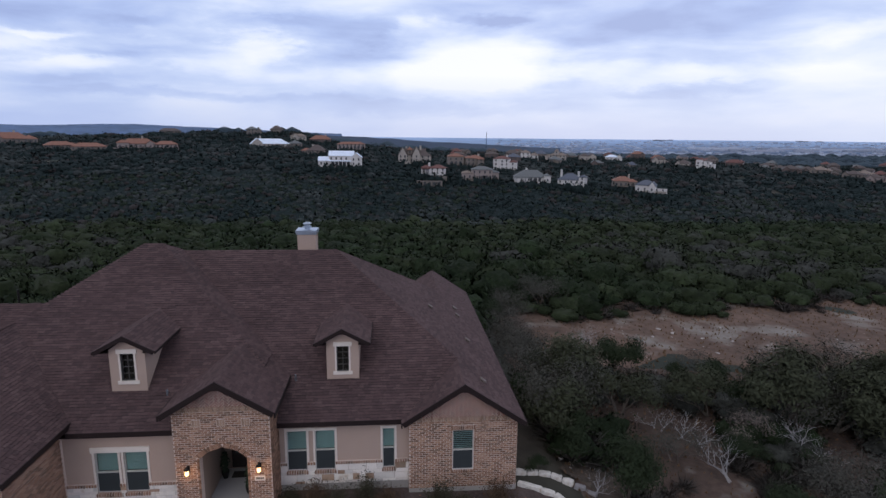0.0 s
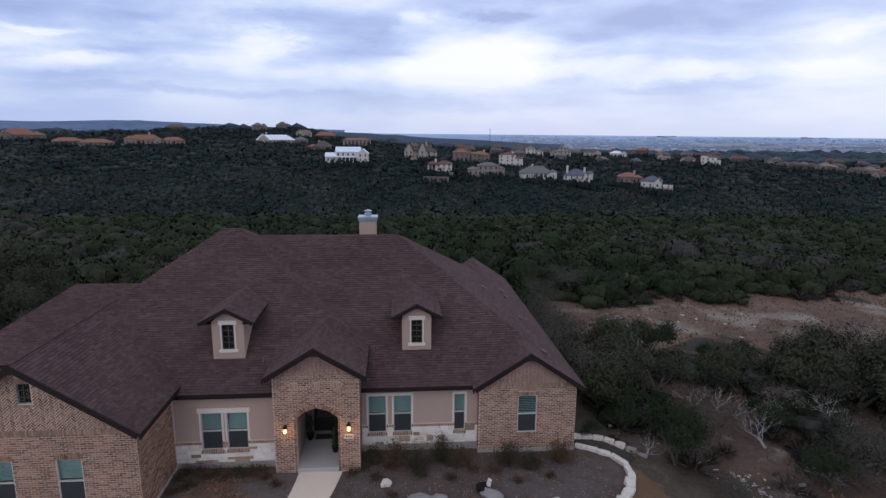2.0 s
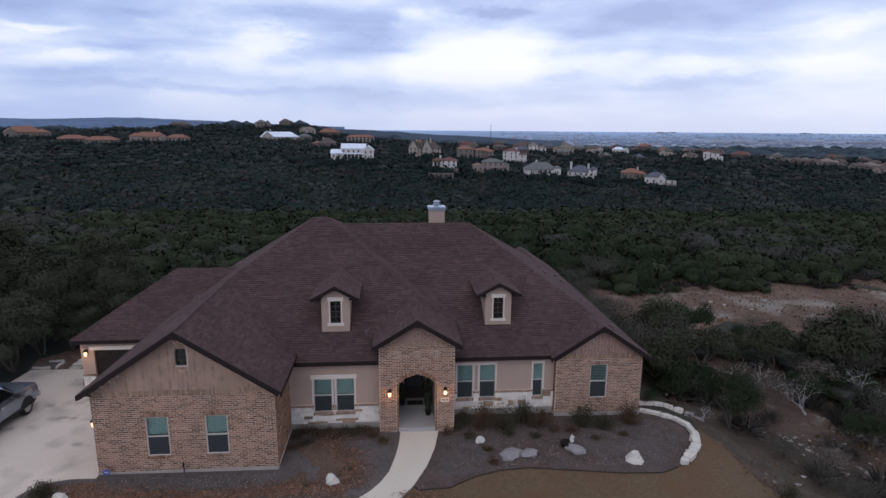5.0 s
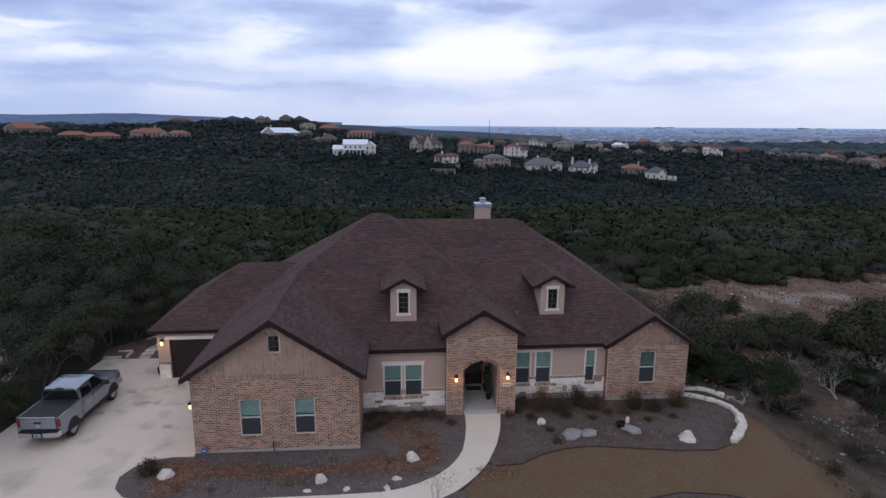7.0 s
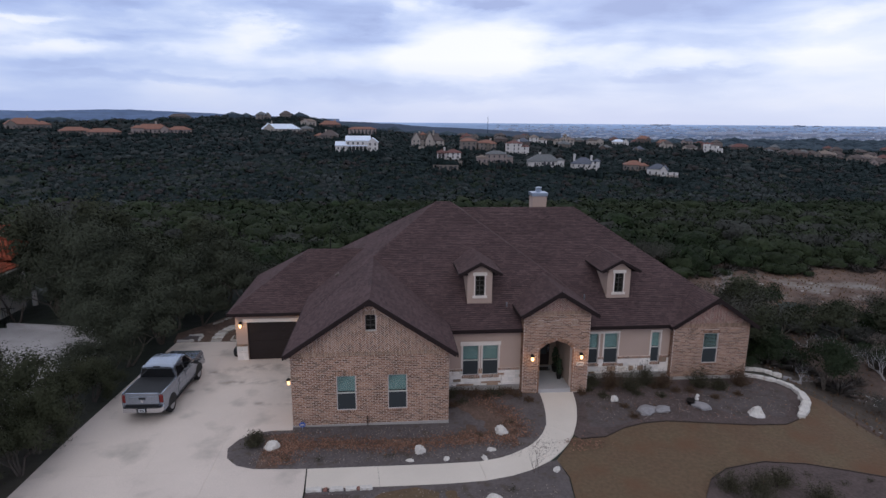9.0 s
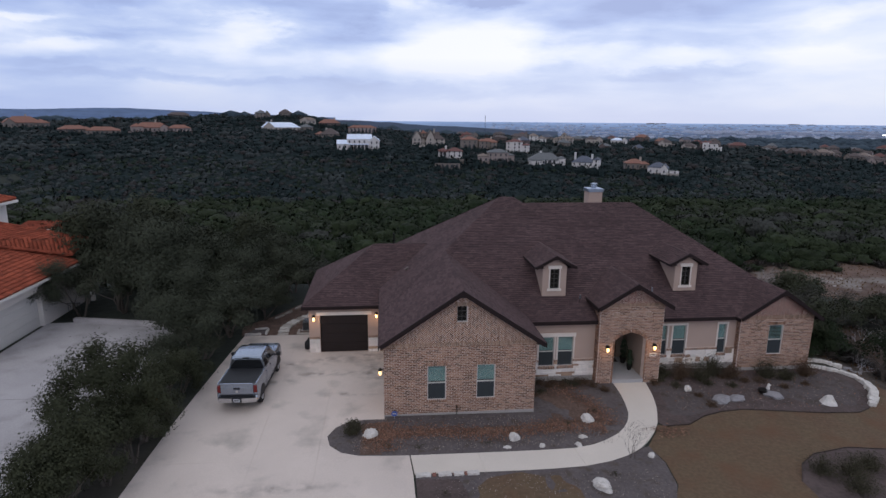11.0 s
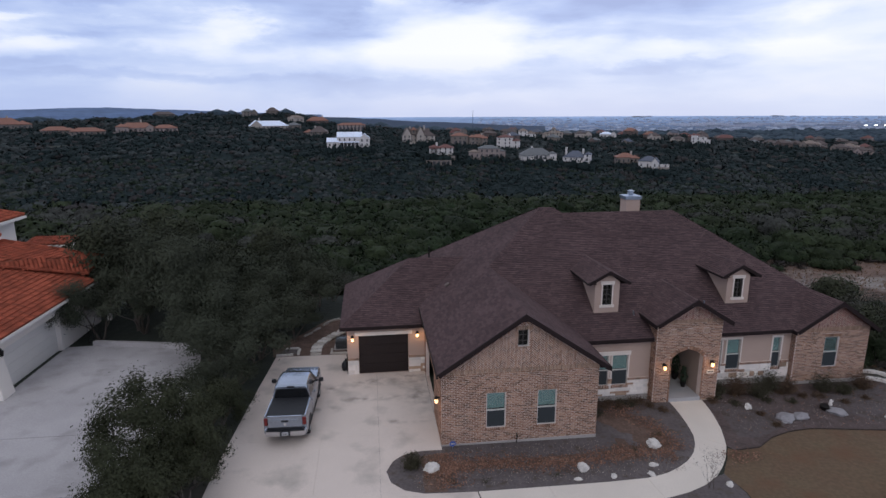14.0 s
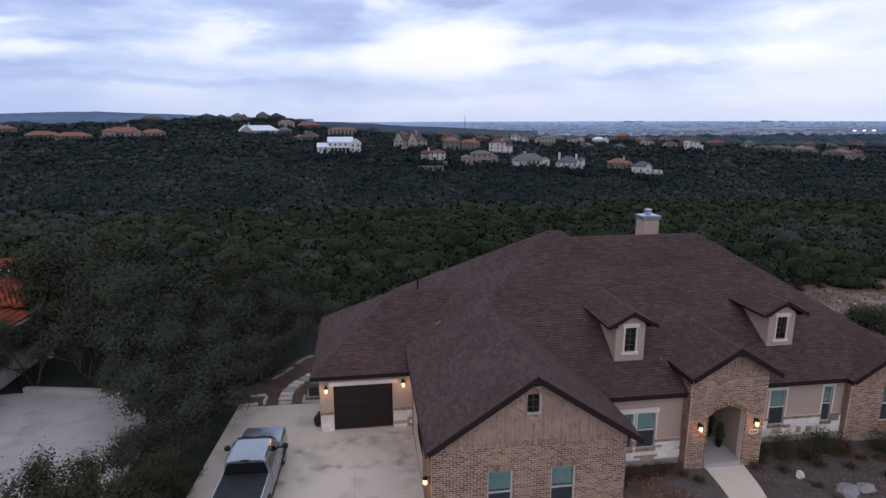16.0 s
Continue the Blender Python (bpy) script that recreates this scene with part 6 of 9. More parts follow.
def tile_roof(poly, seed):
    """A sloped face laid with half-round clay tiles in courses."""
    P = [Vector(p) for p in poly]
    n = (P[1] - P[0]).cross(P[2] - P[1]).normalized()
    if n.z < 0:
        n = -n
    up = (Vector((0, 0, 1)) - n * n.z).normalized()
    side = up.cross(n).normalized()
    o = P[0]
    flat = [((p - o).dot(side), (p - o).dot(up)) for p in P]
    k = len(P)
    deck = Shape().add(P + [p - n * 0.12 for p in P], [tuple(range(k)), tuple(reversed(range(k, 2 * k)))] + [(i, (i + 1) % k, k + (i + 1) % k, k + i) for i in range(k)])
    rp = deck.out("roof", CLAY_DECK, neighbour)
    s = Shape()
    v0, v1 = min(v for _, v in flat), max(v for _, v in flat)
    v, w, ln_ = v0, 0.26, 0.36
    while v < v1 - 0.05:
        for a, b in spans(flat, min(v + ln_ * 0.5, v1 - 0.01)):
            u = math.ceil(a / w) * w
            while u + w <= b + 0.02:
                ring = []
                for e, (t, rr, lift) in enumerate(((v, 0.125, 0.045), (min(v + ln_ * 1.1, v1), 0.105, 0.01))):
                    for q in range(5):
                        th = math.pi * q / 4
                        ring.append(o + side * (u + w / 2 + rr * math.cos(th)) + up * t + n * (lift + rr * 0.75 * math.sin(th)))
                s.add(ring, [(i, i + 1, i + 6, i + 5) for i in range(4)] + [(4, 3, 2, 1, 0)])
                u += w
        v += ln_
    tagged(s.out("roof_tiles", CLAY, rp), "half-round orange clay tiles", kind="stuff")


tile_roof([(-37.1, 3.0, 3.65), (-37.1, 16.2, 3.65), (-43.0, 16.2, 5.9), (-43.0, 8.8, 5.9)], 1)
tile_roof([(-37.1, 3.0, 3.65), (-50.0, 3.0, 3.65), (-50.0, 8.8, 5.9), (-43.0, 8.8, 5.9)], 2)
tile_roof([(-43.4, 12.0, 6.2), (-37.6, 15.9, 4.15), (-36.9, 17.2, 5.15)], 3)
tile_roof([(-43.4, 12.0, 6.2), (-36.9, 17.2, 5.15), (-44.9, 17.2, 6.8)], 9)
tile_roof([(-44.3, 10.0, 7.75), (-44.3, 21.5, 7.75), (-48.2, 17.6, 9.5), (-48.2, 10.0, 9.5)], 4)
tile_roof([(-44.3, 21.5, 7.75), (-56.0, 21.5, 7.75), (-52.1, 17.6, 9.5), (-48.2, 17.6, 9.5)], 5)
tile_roof([(-43.5, 10.0, 7.0), (-43.5, 16.9, 7.0), (-44.92, 15.5, 7.6), (-44.92, 10.0, 7.6)], 6)
tile_roof([(-43.5, 16.9, 7.0), (-44.92, 16.9, 7.0), (-44.92, 15.5, 7.6)], 8)
tile_roof([(-42.2, 23.4, 4.9), (-46.0, 23.4, 4.9), (-46.0, 25.3, 5.2), (-42.2, 25.3, 5.2)], 7)


def ridge_caps(a, b, r=0.13):
    """Half-round cap tiles along a ridge or hip."""
    a, b = Vector(a), Vector(b)
    n = max(2, int((b - a).length / 0.36))
    s = Shape()
    for i in range(n):
        p, q = a.lerp(b, i / n), a.lerp(b, (i + 1.1) / n)
        s.tube([p, q], [r, r * 0.82], 8)
    tagged(s.out("ridge_caps", CLAY, neighbour), "row of clay ridge caps", kind="stuff")


ridge_caps((-37.1, 3.0, 3.75), (-43.0, 8.8, 6.0))
ridge_caps((-43.0, 8.8, 6.0), (-43.0, 12.4, 6.0))
ridge_caps((-43.4, 12.0, 6.26), (-37.6, 15.9, 4.22))
ridge_caps((-44.9, 17.2, 6.86), (-36.9, 17.2, 5.22))
ridge_caps((-44.3, 21.5, 7.83), (-48.2, 17.6, 9.58))
ridge_caps((-43.5, 16.9, 7.08), (-44.9, 15.5, 7.68))
gz = 0.22
# walls with the garage opening
wall(0.0, 9.0, gz - 0.3, 3.55, [(0.9, 7.0, gz - 0.3, 2.75)], pose(-37.6, 4.3, 0, 0, 0, 90), WHITE_STUCCO, neighbour, 0.35)
Shape().box((-38.0, 5.25, gz - 0.2), (-37.92, 11.3, 2.75)).out("garage_door", WHITE_DOOR, neighbour, "white garage door")
for k in range(1, 4):
    Shape().box((-37.92, 5.25, gz + k * 0.63), (-37.90, 11.3, gz + k * 0.63 + 0.02)).out("door_groove", WHITE_DOOR, neighbour)
Shape().add([(-37.2, 4.1, gz - 0.2), (-37.2, 5.2, gz - 0.2), (-38.6, 5.2, gz - 0.2), (-38.6, 4.1, gz - 0.2), (-37.55, 4.2, 3.0), (-37.55, 5.1, 3.0), (-38.4, 5.1, 3.0), (-38.4, 4.2, 3.0)],
            [(0, 1, 5, 4), (1, 2, 6, 5), (2, 3, 7, 6), (3, 0, 4, 7), (4, 5, 6, 7)]).out("buttress", WHITE_STUCCO, neighbour)
Shape().box((-50, 4.3, -0.3), (-38.0, 4.6, 3.55)).out("wall", WHITE_STUCCO, neighbour)
Shape().box((-37.3, 2.9, 3.45), (-37.05, 16.2, 3.62)).out("fascia", WHITE_STUCCO, neighbour)
Shape().box((-50, 2.9, 3.45), (-37.05, 3.1, 3.62)).out("fascia", WHITE_STUCCO, neighbour)
Shape().box((-47, 13.31, -0.3), (-37.6, 16.9, 3.6)).out("wall", WHITE_STUCCO, neighbour)
Shape().box((-37.2, 17.0, -0.5), (-36.95, 17.3, 4.8)).out("post", WHITE_STUCCO, neighbour, "white porch post")
Shape().box((-56, 10.0, -1), (-44.95, 21.15, 7.6)).out("wall", WHITE_STUCCO, neighbour)
Shape().box((-44.95, 10.0, -1), (-44.0, 16.4, 6.85)).out("wall", WHITE_STUCCO, neighbour)
Shape().box((-46, 23.5, -1), (-42.5, 25.3, 4.78)).out("wall", WHITE_STUCCO, neighbour)
Shape().box((-44.45, 10.0, 7.5), (-44.2, 21.6, 7.70)).out("fascia", WHITE_STUCCO, neighbour)
Shape().box((-43.65, 10.0, 6.78), (-43.42, 17.0, 6.95)).out("fascia", WHITE_STUCCO, neighbour)
Shape().box((-46.0, 23.3, 4.68), (-42.1, 23.45, 4.84)).out("fascia", WHITE_STUCCO, neighbour)
for x, y in ((-37.55, 4.85), (-37.55, 12.2)):
    lamp = empty("wall_lamp", (x, y, 2.75), label="unlit dark iron wall lantern on white stucco", category="wall lamp")
    Shape().box((0, -0.06, -0.1), (0.05, 0.06, 0.25)).out("back_plate", IRON, lamp)
    Shape().tube([(0.17, 0, -0.18), (0.17, 0, 0.12), (0.17, 0, 0.28)], [0.08, 0.13, 0.02], 8).out("lantern", IRON, lamp)
n_drive = tagged(empty("driveway"), "grey jointed concrete driveway of the white house", "driveway", kind="structure")
ND = [(-37.55, 4.2), (-37.55, 11.6), (-35.8, 11.75), (-28.6, 10.4), (-27.0, 4.0), (-27.6, -4.0), (-28.4, -10.0), (-33.0, -18.0), (-62.0, -18.0), (-62.0, 4.2)]
for xa, xb in ((-62, -46), (-46, -38.5), (-38.5, -26)):
    for ya, yb in ((-18, -10), (-10, -4.95), (-4.95, 0.0), (0.0, 12)):
        pc = clip(ND, xa + 0.02, xb - 0.02, ya + 0.02, yb - 0.02)
        if len(pc) > 2:
            slab(pc, 0.03, 0.12, "slab", N_CONCRETE, n_drive)
Shape().beam((-35.9, 11.85, 0.55), (-29.3, 10.6, 0.5), 0.3, 0.45).out("kerb_wall", N_CONCRETE, n_drive)
gate = empty("gate", (-36.4, 12.2, 0.15), label="black iron garden gate beside the white house", category="gate")
for k in range(6):
    Shape().tube([(0.16 * k, 0, 0), (0.16 * k, 0, 1.45)], [0.018, 0.018], 6).out("bar", IRON, gate)
for z in (0.15, 1.35):
    Shape().box((-0.03, -0.015, z), (0.86, 0.015, z + 0.05)).out("rail", IRON, gate)

# ---- vegetation ----
def foliage(name, base, vary, island, relief=0.0, twigs=None):
    return material(name, base, 0.9, 0.4, vary, 1.5 if relief else 2.2, relief, island=island, spec=0.1, bdist=0.4, stain=twigs)


LEAF_OAK = foliage("oak_leaves", (0.042, 0.047, 0.029), 0.25, 0.18)
LEAF_FEATHER = foliage("feathery_leaves", (0.045, 0.050, 0.034), 0.36, 0.06)
LEAF_BROAD = foliage("glossy_oak_leaves", (0.040, 0.044, 0.025), 0.42, 0.10)
LEAF_JUNIPER = foliage("juniper_leaves", (0.024, 0.034, 0.018), 0.3, 0.2)
LEAF_GREY = foliage("thin_grey_leaves", (0.062, 0.061, 0.053), 0.3, 0.2)
TWIG = material("grey_twigs", (0.115, 0.100, 0.090), 0.95, 0.5, 0.25, 5, 0.0, island=0.4)
DRY = foliage("dry_grass", (0.15, 0.098, 0.062), 0.3, 0.25)


def branch(s, rng, p, d, length, r, depth, tips, droop=0.0, sides=5, wig=0.25, split=(2, 3)):
    """A limb that bends on its way and parts into smaller ones."""
    pts, rad = [p.copy()], [r]
    n = 3
    for i in range(n):
        d = (d + Vector((rng.uniform(-1, 1), rng.uniform(-1, 1), rng.uniform(-0.6, 0.8) - droop)) * wig).normalized()
        p = p + d * (length / n)
        pts.append(p.copy())
        rad.append(r * (1 - 0.45 * (i + 1) / n))
    s.tube(pts, rad, sides)
    if depth == 0:
        tips.append((pts[-1], d))
        tips.append((pts[-2], d))
        return
    for _ in range(rng.randint(*split)):
        a = Vector((rng.uniform(-1, 1), rng.uniform(-1, 1), rng.uniform(-0.35, 0.9)))
        nd = (d * 0.75 + a * 0.85).normalized()
        branch(s, rng, pts[-1] if rng.random() < 0.6 else pts[-2], nd, length * rng.uniform(0.6, 0.85), rad[-1] * 0.8, depth - 1, tips, droop, max(3, sides - 1), wig, split)


def leaf_normals(me, normals):
    """Foliage shades as one soft rounded mass."""
    a = me.attributes.new("custom_normal", "FLOAT_VECTOR", "POINT")
    a.data.foreach_set("vector", np.ascontiguousarray(normals, dtype=np.float32).ravel())


def leaves(tips, rng, count, size, spread, crown):
    """Many small leaf sprays round the twig ends, turned outward."""
    r = np.random.RandomState(rng.randrange(10 ** 6))
    at = np.array([tuple(t[0]) for t in tips])
    mid = at.mean(0) - (0, 0, 0.5)
    off = r.normal(size=(count, 3)) * (1.0, 1.0, 0.8)
    c = at[r.randint(len(at), size=count)] + off * spread
    n = c - mid
    n = n / np.linalg.norm(n, axis=1)[:, None] * 0.7 + off * 0.35 + (0, 0, 0.45)
    face = n + r.normal(size=(count, 3)) * 0.4
    a = np.cross(face, r.normal(size=(count, 3)))
    a /= np.linalg.norm(a, axis=1)[:, None]
    b = np.cross(face, a)
    b /= np.linalg.norm(b, axis=1)[:, None]
    s = (size * r.uniform(0.6, 1.4, count))[:, None]
    soft = n + r.normal(size=(count, 3)) * 0.13
    soft /= np.linalg.norm(soft, axis=1)[:, None]
    k = 4 if crown else 3
    pts = [c - a * s, c + b * s * (0.45 if crown else 0.6), c + a * s] + ([c - b * s * 0.45] if crown else [])
    V = np.stack(pts, 1).reshape(-1, 3)
    F = np.arange(count * k).reshape(-1, k)
    g = np.cross(pts[1] - pts[0], pts[2] - pts[0])
    F = np.where(((g * soft).sum(1) < 0)[:, None], F[:, ::-1], F)
    return V.tolist(), F.tolist(), np.repeat(soft, k, 0)


def tree_kind(name, seed, height, trunk_r, leaf_mat, n_leaf, leaf, spread, depth=3, label="", category="tree", bark=None, stems=1, first=0.32, droop=0.0, broad=False):
    """One tree or shrub: a tapered trunk that parts into limbs, and a crown of small leaf sprays."""
    rng = random.Random(seed)
    t = empty(name, label=label, category=category)
    s, tips = Shape(), []
    for k in range(stems):
        lean = Vector((rng.uniform(-0.5, 0.5), rng.uniform(-0.5, 0.5), 1.0)).normalized() if stems > 1 else Vector((rng.uniform(-0.12, 0.12), rng.uniform(-0.12, 0.12), 1)).normalized()
        branch(s, rng, Vector((rng.uniform(-0.1, 0.1) * (stems > 1), rng.uniform(-0.1, 0.1) * (stems > 1), -0.25)), lean, height * first, trunk_r, depth, tips, droop, 4)
    s.out("trunk", bark or BARK, t)
    if n_leaf:
        V, F, N = leaves(tips, rng, n_leaf, leaf, spread, broad)
        leaf_normals(solid("crown", V, F, leaf_mat, t).data, N)
    return t


KINDS = {
    "oak": [tree_kind("oak_tree", 300 + i, 5.2 + 0.5 * i, 0.16, LEAF_OAK, 4500, 0.145, 0.40, 3, "evergreen oak with a dark olive crown", first=0.36, stems=2) for i in range(3)],
    "broadleaf": [tree_kind("oak_bush", 312 + i, 3.4, 0.08, LEAF_BROAD, 14000, 0.045, 0.18, 3, "leafy evergreen oak bush beside the driveway", first=0.33, stems=4, broad=True) for i in range(2)],
    "feathery": [tree_kind("evergreen_tree", 330 + i, 5.8, 0.11, LEAF_FEATHER, 15000, 0.085, 0.34, 3, "tall feathery evergreen oak with fine olive-grey foliage", first=0.36, stems=3) for i in range(3)],
    "juniper": [tree_kind("juniper_tree", 320 + i, 4.4, 0.12, LEAF_JUNIPER, 6000, 0.095, 0.30, 3, "dense dark green juniper on the brushy slope", first=0.34, stems=2) for i in range(3)],
    "grey": [tree_kind("scrub_tree", 340 + i, 4.4, 0.07, LEAF_GREY, 4200, 0.070, 0.45, 3, "thin grey-green scrub tree with fine bare twigs", first=0.36, stems=3, bark=TWIG) for i in range(3)],
    "bare": [tree_kind("bare_tree", 360 + i, 3.8, 0.06, TWIG, 1600, 0.10, 0.34, 4, "leafless grey winter tree with many fine twigs", first=0.32, stems=2, bark=TWIG) for i in range(3)],
    "dead": [tree_kind("dead_tree", 380 + i, 3.4, 0.07, None, 0, 0, 0, 4, "bleached dead tree with crooked bare limbs", first=0.34, stems=2, bark=DEADWOOD) for i in range(3)],
}
for kinds in KINDS.values():
    for k in kinds:
        k.location = (0, -300, -60)
USED = set()
tree_rng = random.Random(77)


def plant(kind, x, y, scale=1.0, squash=1.0, pick=None):
    """Set a tree of a kind on the ground, turned and sized."""
    src = KINDS[kind][pick if pick is not None else tree_rng.randrange(len(KINDS[kind]))]
    m = pose(x, y, float(land(x, y) + bumps(x, y)), 0, 0, tree_rng.uniform(0, 360)) @ Matrix.Diagonal((scale, scale, scale * squash, 1))
    if src not in USED:
        USED.add(src)
        src.matrix_basis = m
        return src
    ob = copy_thing(src, m)
    ob.matrix_basis = m
    return ob


# by the drive and the white house
for k, x, y, s, q in (("feathery", -26.6, 7.2, 1.0, 0.95), ("feathery", -31.0, 13.4, 1.3, 1.1), ("feathery", -26.6, 12.2, 1.25, 1.05), ("feathery", -28.6, 12.9, 1.25, 1.05), ("feathery", -25.0, 4.8, 0.9, 0.95), ("feathery", -34.2, 14.8, 1.3, 1.1),
                      ("feathery", -24.4, 8.6, 0.95, 0.95), ("feathery", -33.4, 14.0, 0.95, 0.95), ("feathery", -24.7, 13.6, 1.1, 1.0), ("feathery", -29.8, 16.6, 1.3, 1.1), ("feathery", -34.8, 18.4, 1.25, 1.05), ("feathery", -25.0, 2.0, 0.75, 0.9),
                      ("oak", -36.6, 20.4, 1.25, 1.0), ("oak", -32.4, 20.0, 1.3, 1.0), ("feathery", -23.8, 17.8, 1.1, 1.0), ("oak", -27.6, 19.6, 1.25, 1.0), ("grey", -21.6, 18.6, 0.9, 0.9), ("feathery", -23.6, 14.6, 0.7, 0.8), ("feathery", -26.6, 9.8, 0.95, 0.95),
                      ("broadleaf", -25.1, -1.6, 0.95, 1.19), ("broadleaf", -26.8, -2.8, 1.5, 1.02), ("broadleaf", -25.0, -4.6, 1.0, 1.19), ("broadleaf", -26.5, -6.4, 1.2, 1.1), ("broadleaf", -25.2, -7.6, 1.05, 1.19), ("broadleaf", -26.4, -9.0, 1.15, 1.05),
                      ("broadleaf", -24.9, 0.3, 0.85, 1.12), ("broadleaf", -25.5, -10.6, 1.1, 1.12), ("broadleaf", -26.1, -12.0, 1.05, 1.12), ("broadleaf", -25.6, -13.4, 1.0, 1.12),
                      ("feathery", -22.6, 11.6, 0.7, 0.85), ("feathery", -22.4, 15.6, 0.95, 0.95), ("feathery", -24.2, 11.0, 0.85, 0.95), ("grey", -20.4, 20.2, 0.9, 0.8), ("oak", -38.5, 22.0, 1.0, 0.95), ("juniper", -17.5, 20.9, 0.8, 0.8), ("oak", -24.2, 21.4, 1.1, 0.95)):
    plant(k, x, y, s, q)
# east of the house: brush, dead limbs, a few dark junipers
for k, x, y, s, q in (("grey", 15.1, 6.6, 1.15, 1.05), ("juniper", 22.3, 16, 1.05, 1), ("dead", 21.6, 17.6, 1.25, 1.1), ("juniper", 28.7, 14.2, 0.8, 0.95), ("juniper", 26.6, 15.7, 0.55, 0.8), ("juniper", 17.4, 1.1, 0.95, 1.1), ("dead", 15.9, 1.6, 0.5, 1.1), ("dead", 23.1, 7.9, 1.05, 0.6), ("dead", 24.1, 7.3, 0.95, 0.5),
                      ("dead", 22.3, 8.5, 0.9, 0.55), ("dead", 23.8, 3.3, 1, 0.9), ("dead", 29.2, 5.4, 1.1, 0.8), ("dead", 29.4, 5, 0.8, 0.8), ("dead", 28.2, 10.3, 0.7, 1), ("oak", 31.9, 9.8, 1.2, 1), ("grey", 30.4, 9.2, 1, 1.1), ("oak", 33.8, 9, 1.1, 0.95), ("juniper", 29.3, 10.3, 0.85, 0.9), ("juniper", 15.6, 4.4, 0.8, 0.9), ("oak", 16.5, 6.4, 0.8, 0.85),
                      ("oak", 17.8, 8.2, 0.95, 0.9), ("juniper", 15.2, 8.9, 0.85, 0.85), ("grey", 17.5, 10.6, 1, 0.9), ("grey", 16, 12.4, 1.1, 0.9), ("juniper", 19.2, 11.6, 0.8, 0.85), ("grey", 19, 13.8, 0.85, 0.8), ("oak", 20.4, 9.6, 0.85, 0.8), ("juniper", 24.8, -0.2, 0.85, 0.7), ("grey", 26.6, 1, 0.9, 0.75),
                      ("grey", 18.8, -1.8, 0.6, 0.55), ("bare", 20.6, -2.9, 0.7, 0.6), ("grey", 19.9, -4.2, 0.62, 0.6), ("grey", 20.6, -4.8, 0.5, 0.6), ("juniper", 13.35, 2.7, 0.36, 0.6), ("oak", 26.5, 10.6, 0.8, 0.75), ("juniper", 25.4, 5, 0.7, 0.65), ("grey", 21.6, 5.2, 0.8, 0.65), ("bare", 27, 7.2, 0.9, 0.7), ("juniper", 27.4, -4.6, 0.8, 0.7), ("bare", 23.6, -4.6, 0.8, 0.6),
                      ("grey", 29.5, 1.6, 1, 0.8), ("dead", 19.6, 16.4, 1.3, 1.1), ("dead", 32.5, 1.6, 1.1, 0.9), ("grey", 17.4, 19.5, 0.8, 0.8), ("grey", 15.6, 18, 0.85, 0.8), ("grey", 17.6, 27.5, 0.8, 0.8), ("bare", 17, 24, 0.8, 0.8), ("grey", 21.8, 33.6, 1.15, 0.85), ("grey", 30, 18, 0.7, 0.6),
                      ("grey", 15.3, 24.5, 0.8, 0.8), ("oak", 31.8, 10.4, 0.85, 0.8), ("grey", 33.5, 12.6, 1.2, 0.9), ("oak", 36.5, 9.6, 1, 0.9), ("grey", 37.8, 13.4, 1.25, 0.95), ("juniper", 33.6, 3.2, 0.95, 0.8), ("grey", 34.6, 8, 1.1, 0.9), ("oak", 38, 4.4, 1.05, 0.85), ("juniper", 36, -2.4, 0.95, 0.8),
                      ("grey", 41.5, 8.2, 1.15, 0.9), ("oak", 40, 11.6, 1, 0.9), ("oak", 32.6, -7.2, 0.95, 0.8), ("grey", 43, 1.2, 1.1, 0.9), ("oak", 46, 7, 1.05, 0.9), ("grey", 48.5, 12.4, 1.1, 0.8), ("juniper", 16.6, 15.8, 0.7, 0.7), ("juniper", 16, 29.6, 0.8, 0.8), ("juniper", 52, 9, 1.1, 0.9),
                      ("oak", 51, 3, 1, 0.9), ("grey", 45.5, 13, 1, 0.8), ("oak", 44, -4, 1, 0.9), ("grey", 38, -8, 1, 0.9), ("grey", 14.9, 20.4, 0.8, 0.8), ("juniper", 15.2, 27.8, 0.9, 0.9), ("grey", 18.2, 31.6, 0.9, 0.8), ("bare", 25, 32.6, 0.8, 0.8)):
    plant(k, x, y, s, q)
# by the garden gate, and closing the hedge
for k, x, y, s, q in (("feathery", -35.9, 12.7, 0.8, 1.0), ("feathery", -27.4, 8.4, 0.8, 0.95), ("broadleaf", -24.7, -6.1, 0.85, 1.1), ("broadleaf", -25.8, -3.7, 1.0, 1.15)):
    plant(k, x, y, s, q)
sapling = tree_kind("bare_sapling", 395, 2.4, 0.016, TWIG, 150, 0.04, 0.12, 4, "thin leafless sapling beside the walk", first=0.34, bark=TWIG, stems=3)
sapling.location = (-2.95, -7.45, ground_z(-2.95, -7.45))


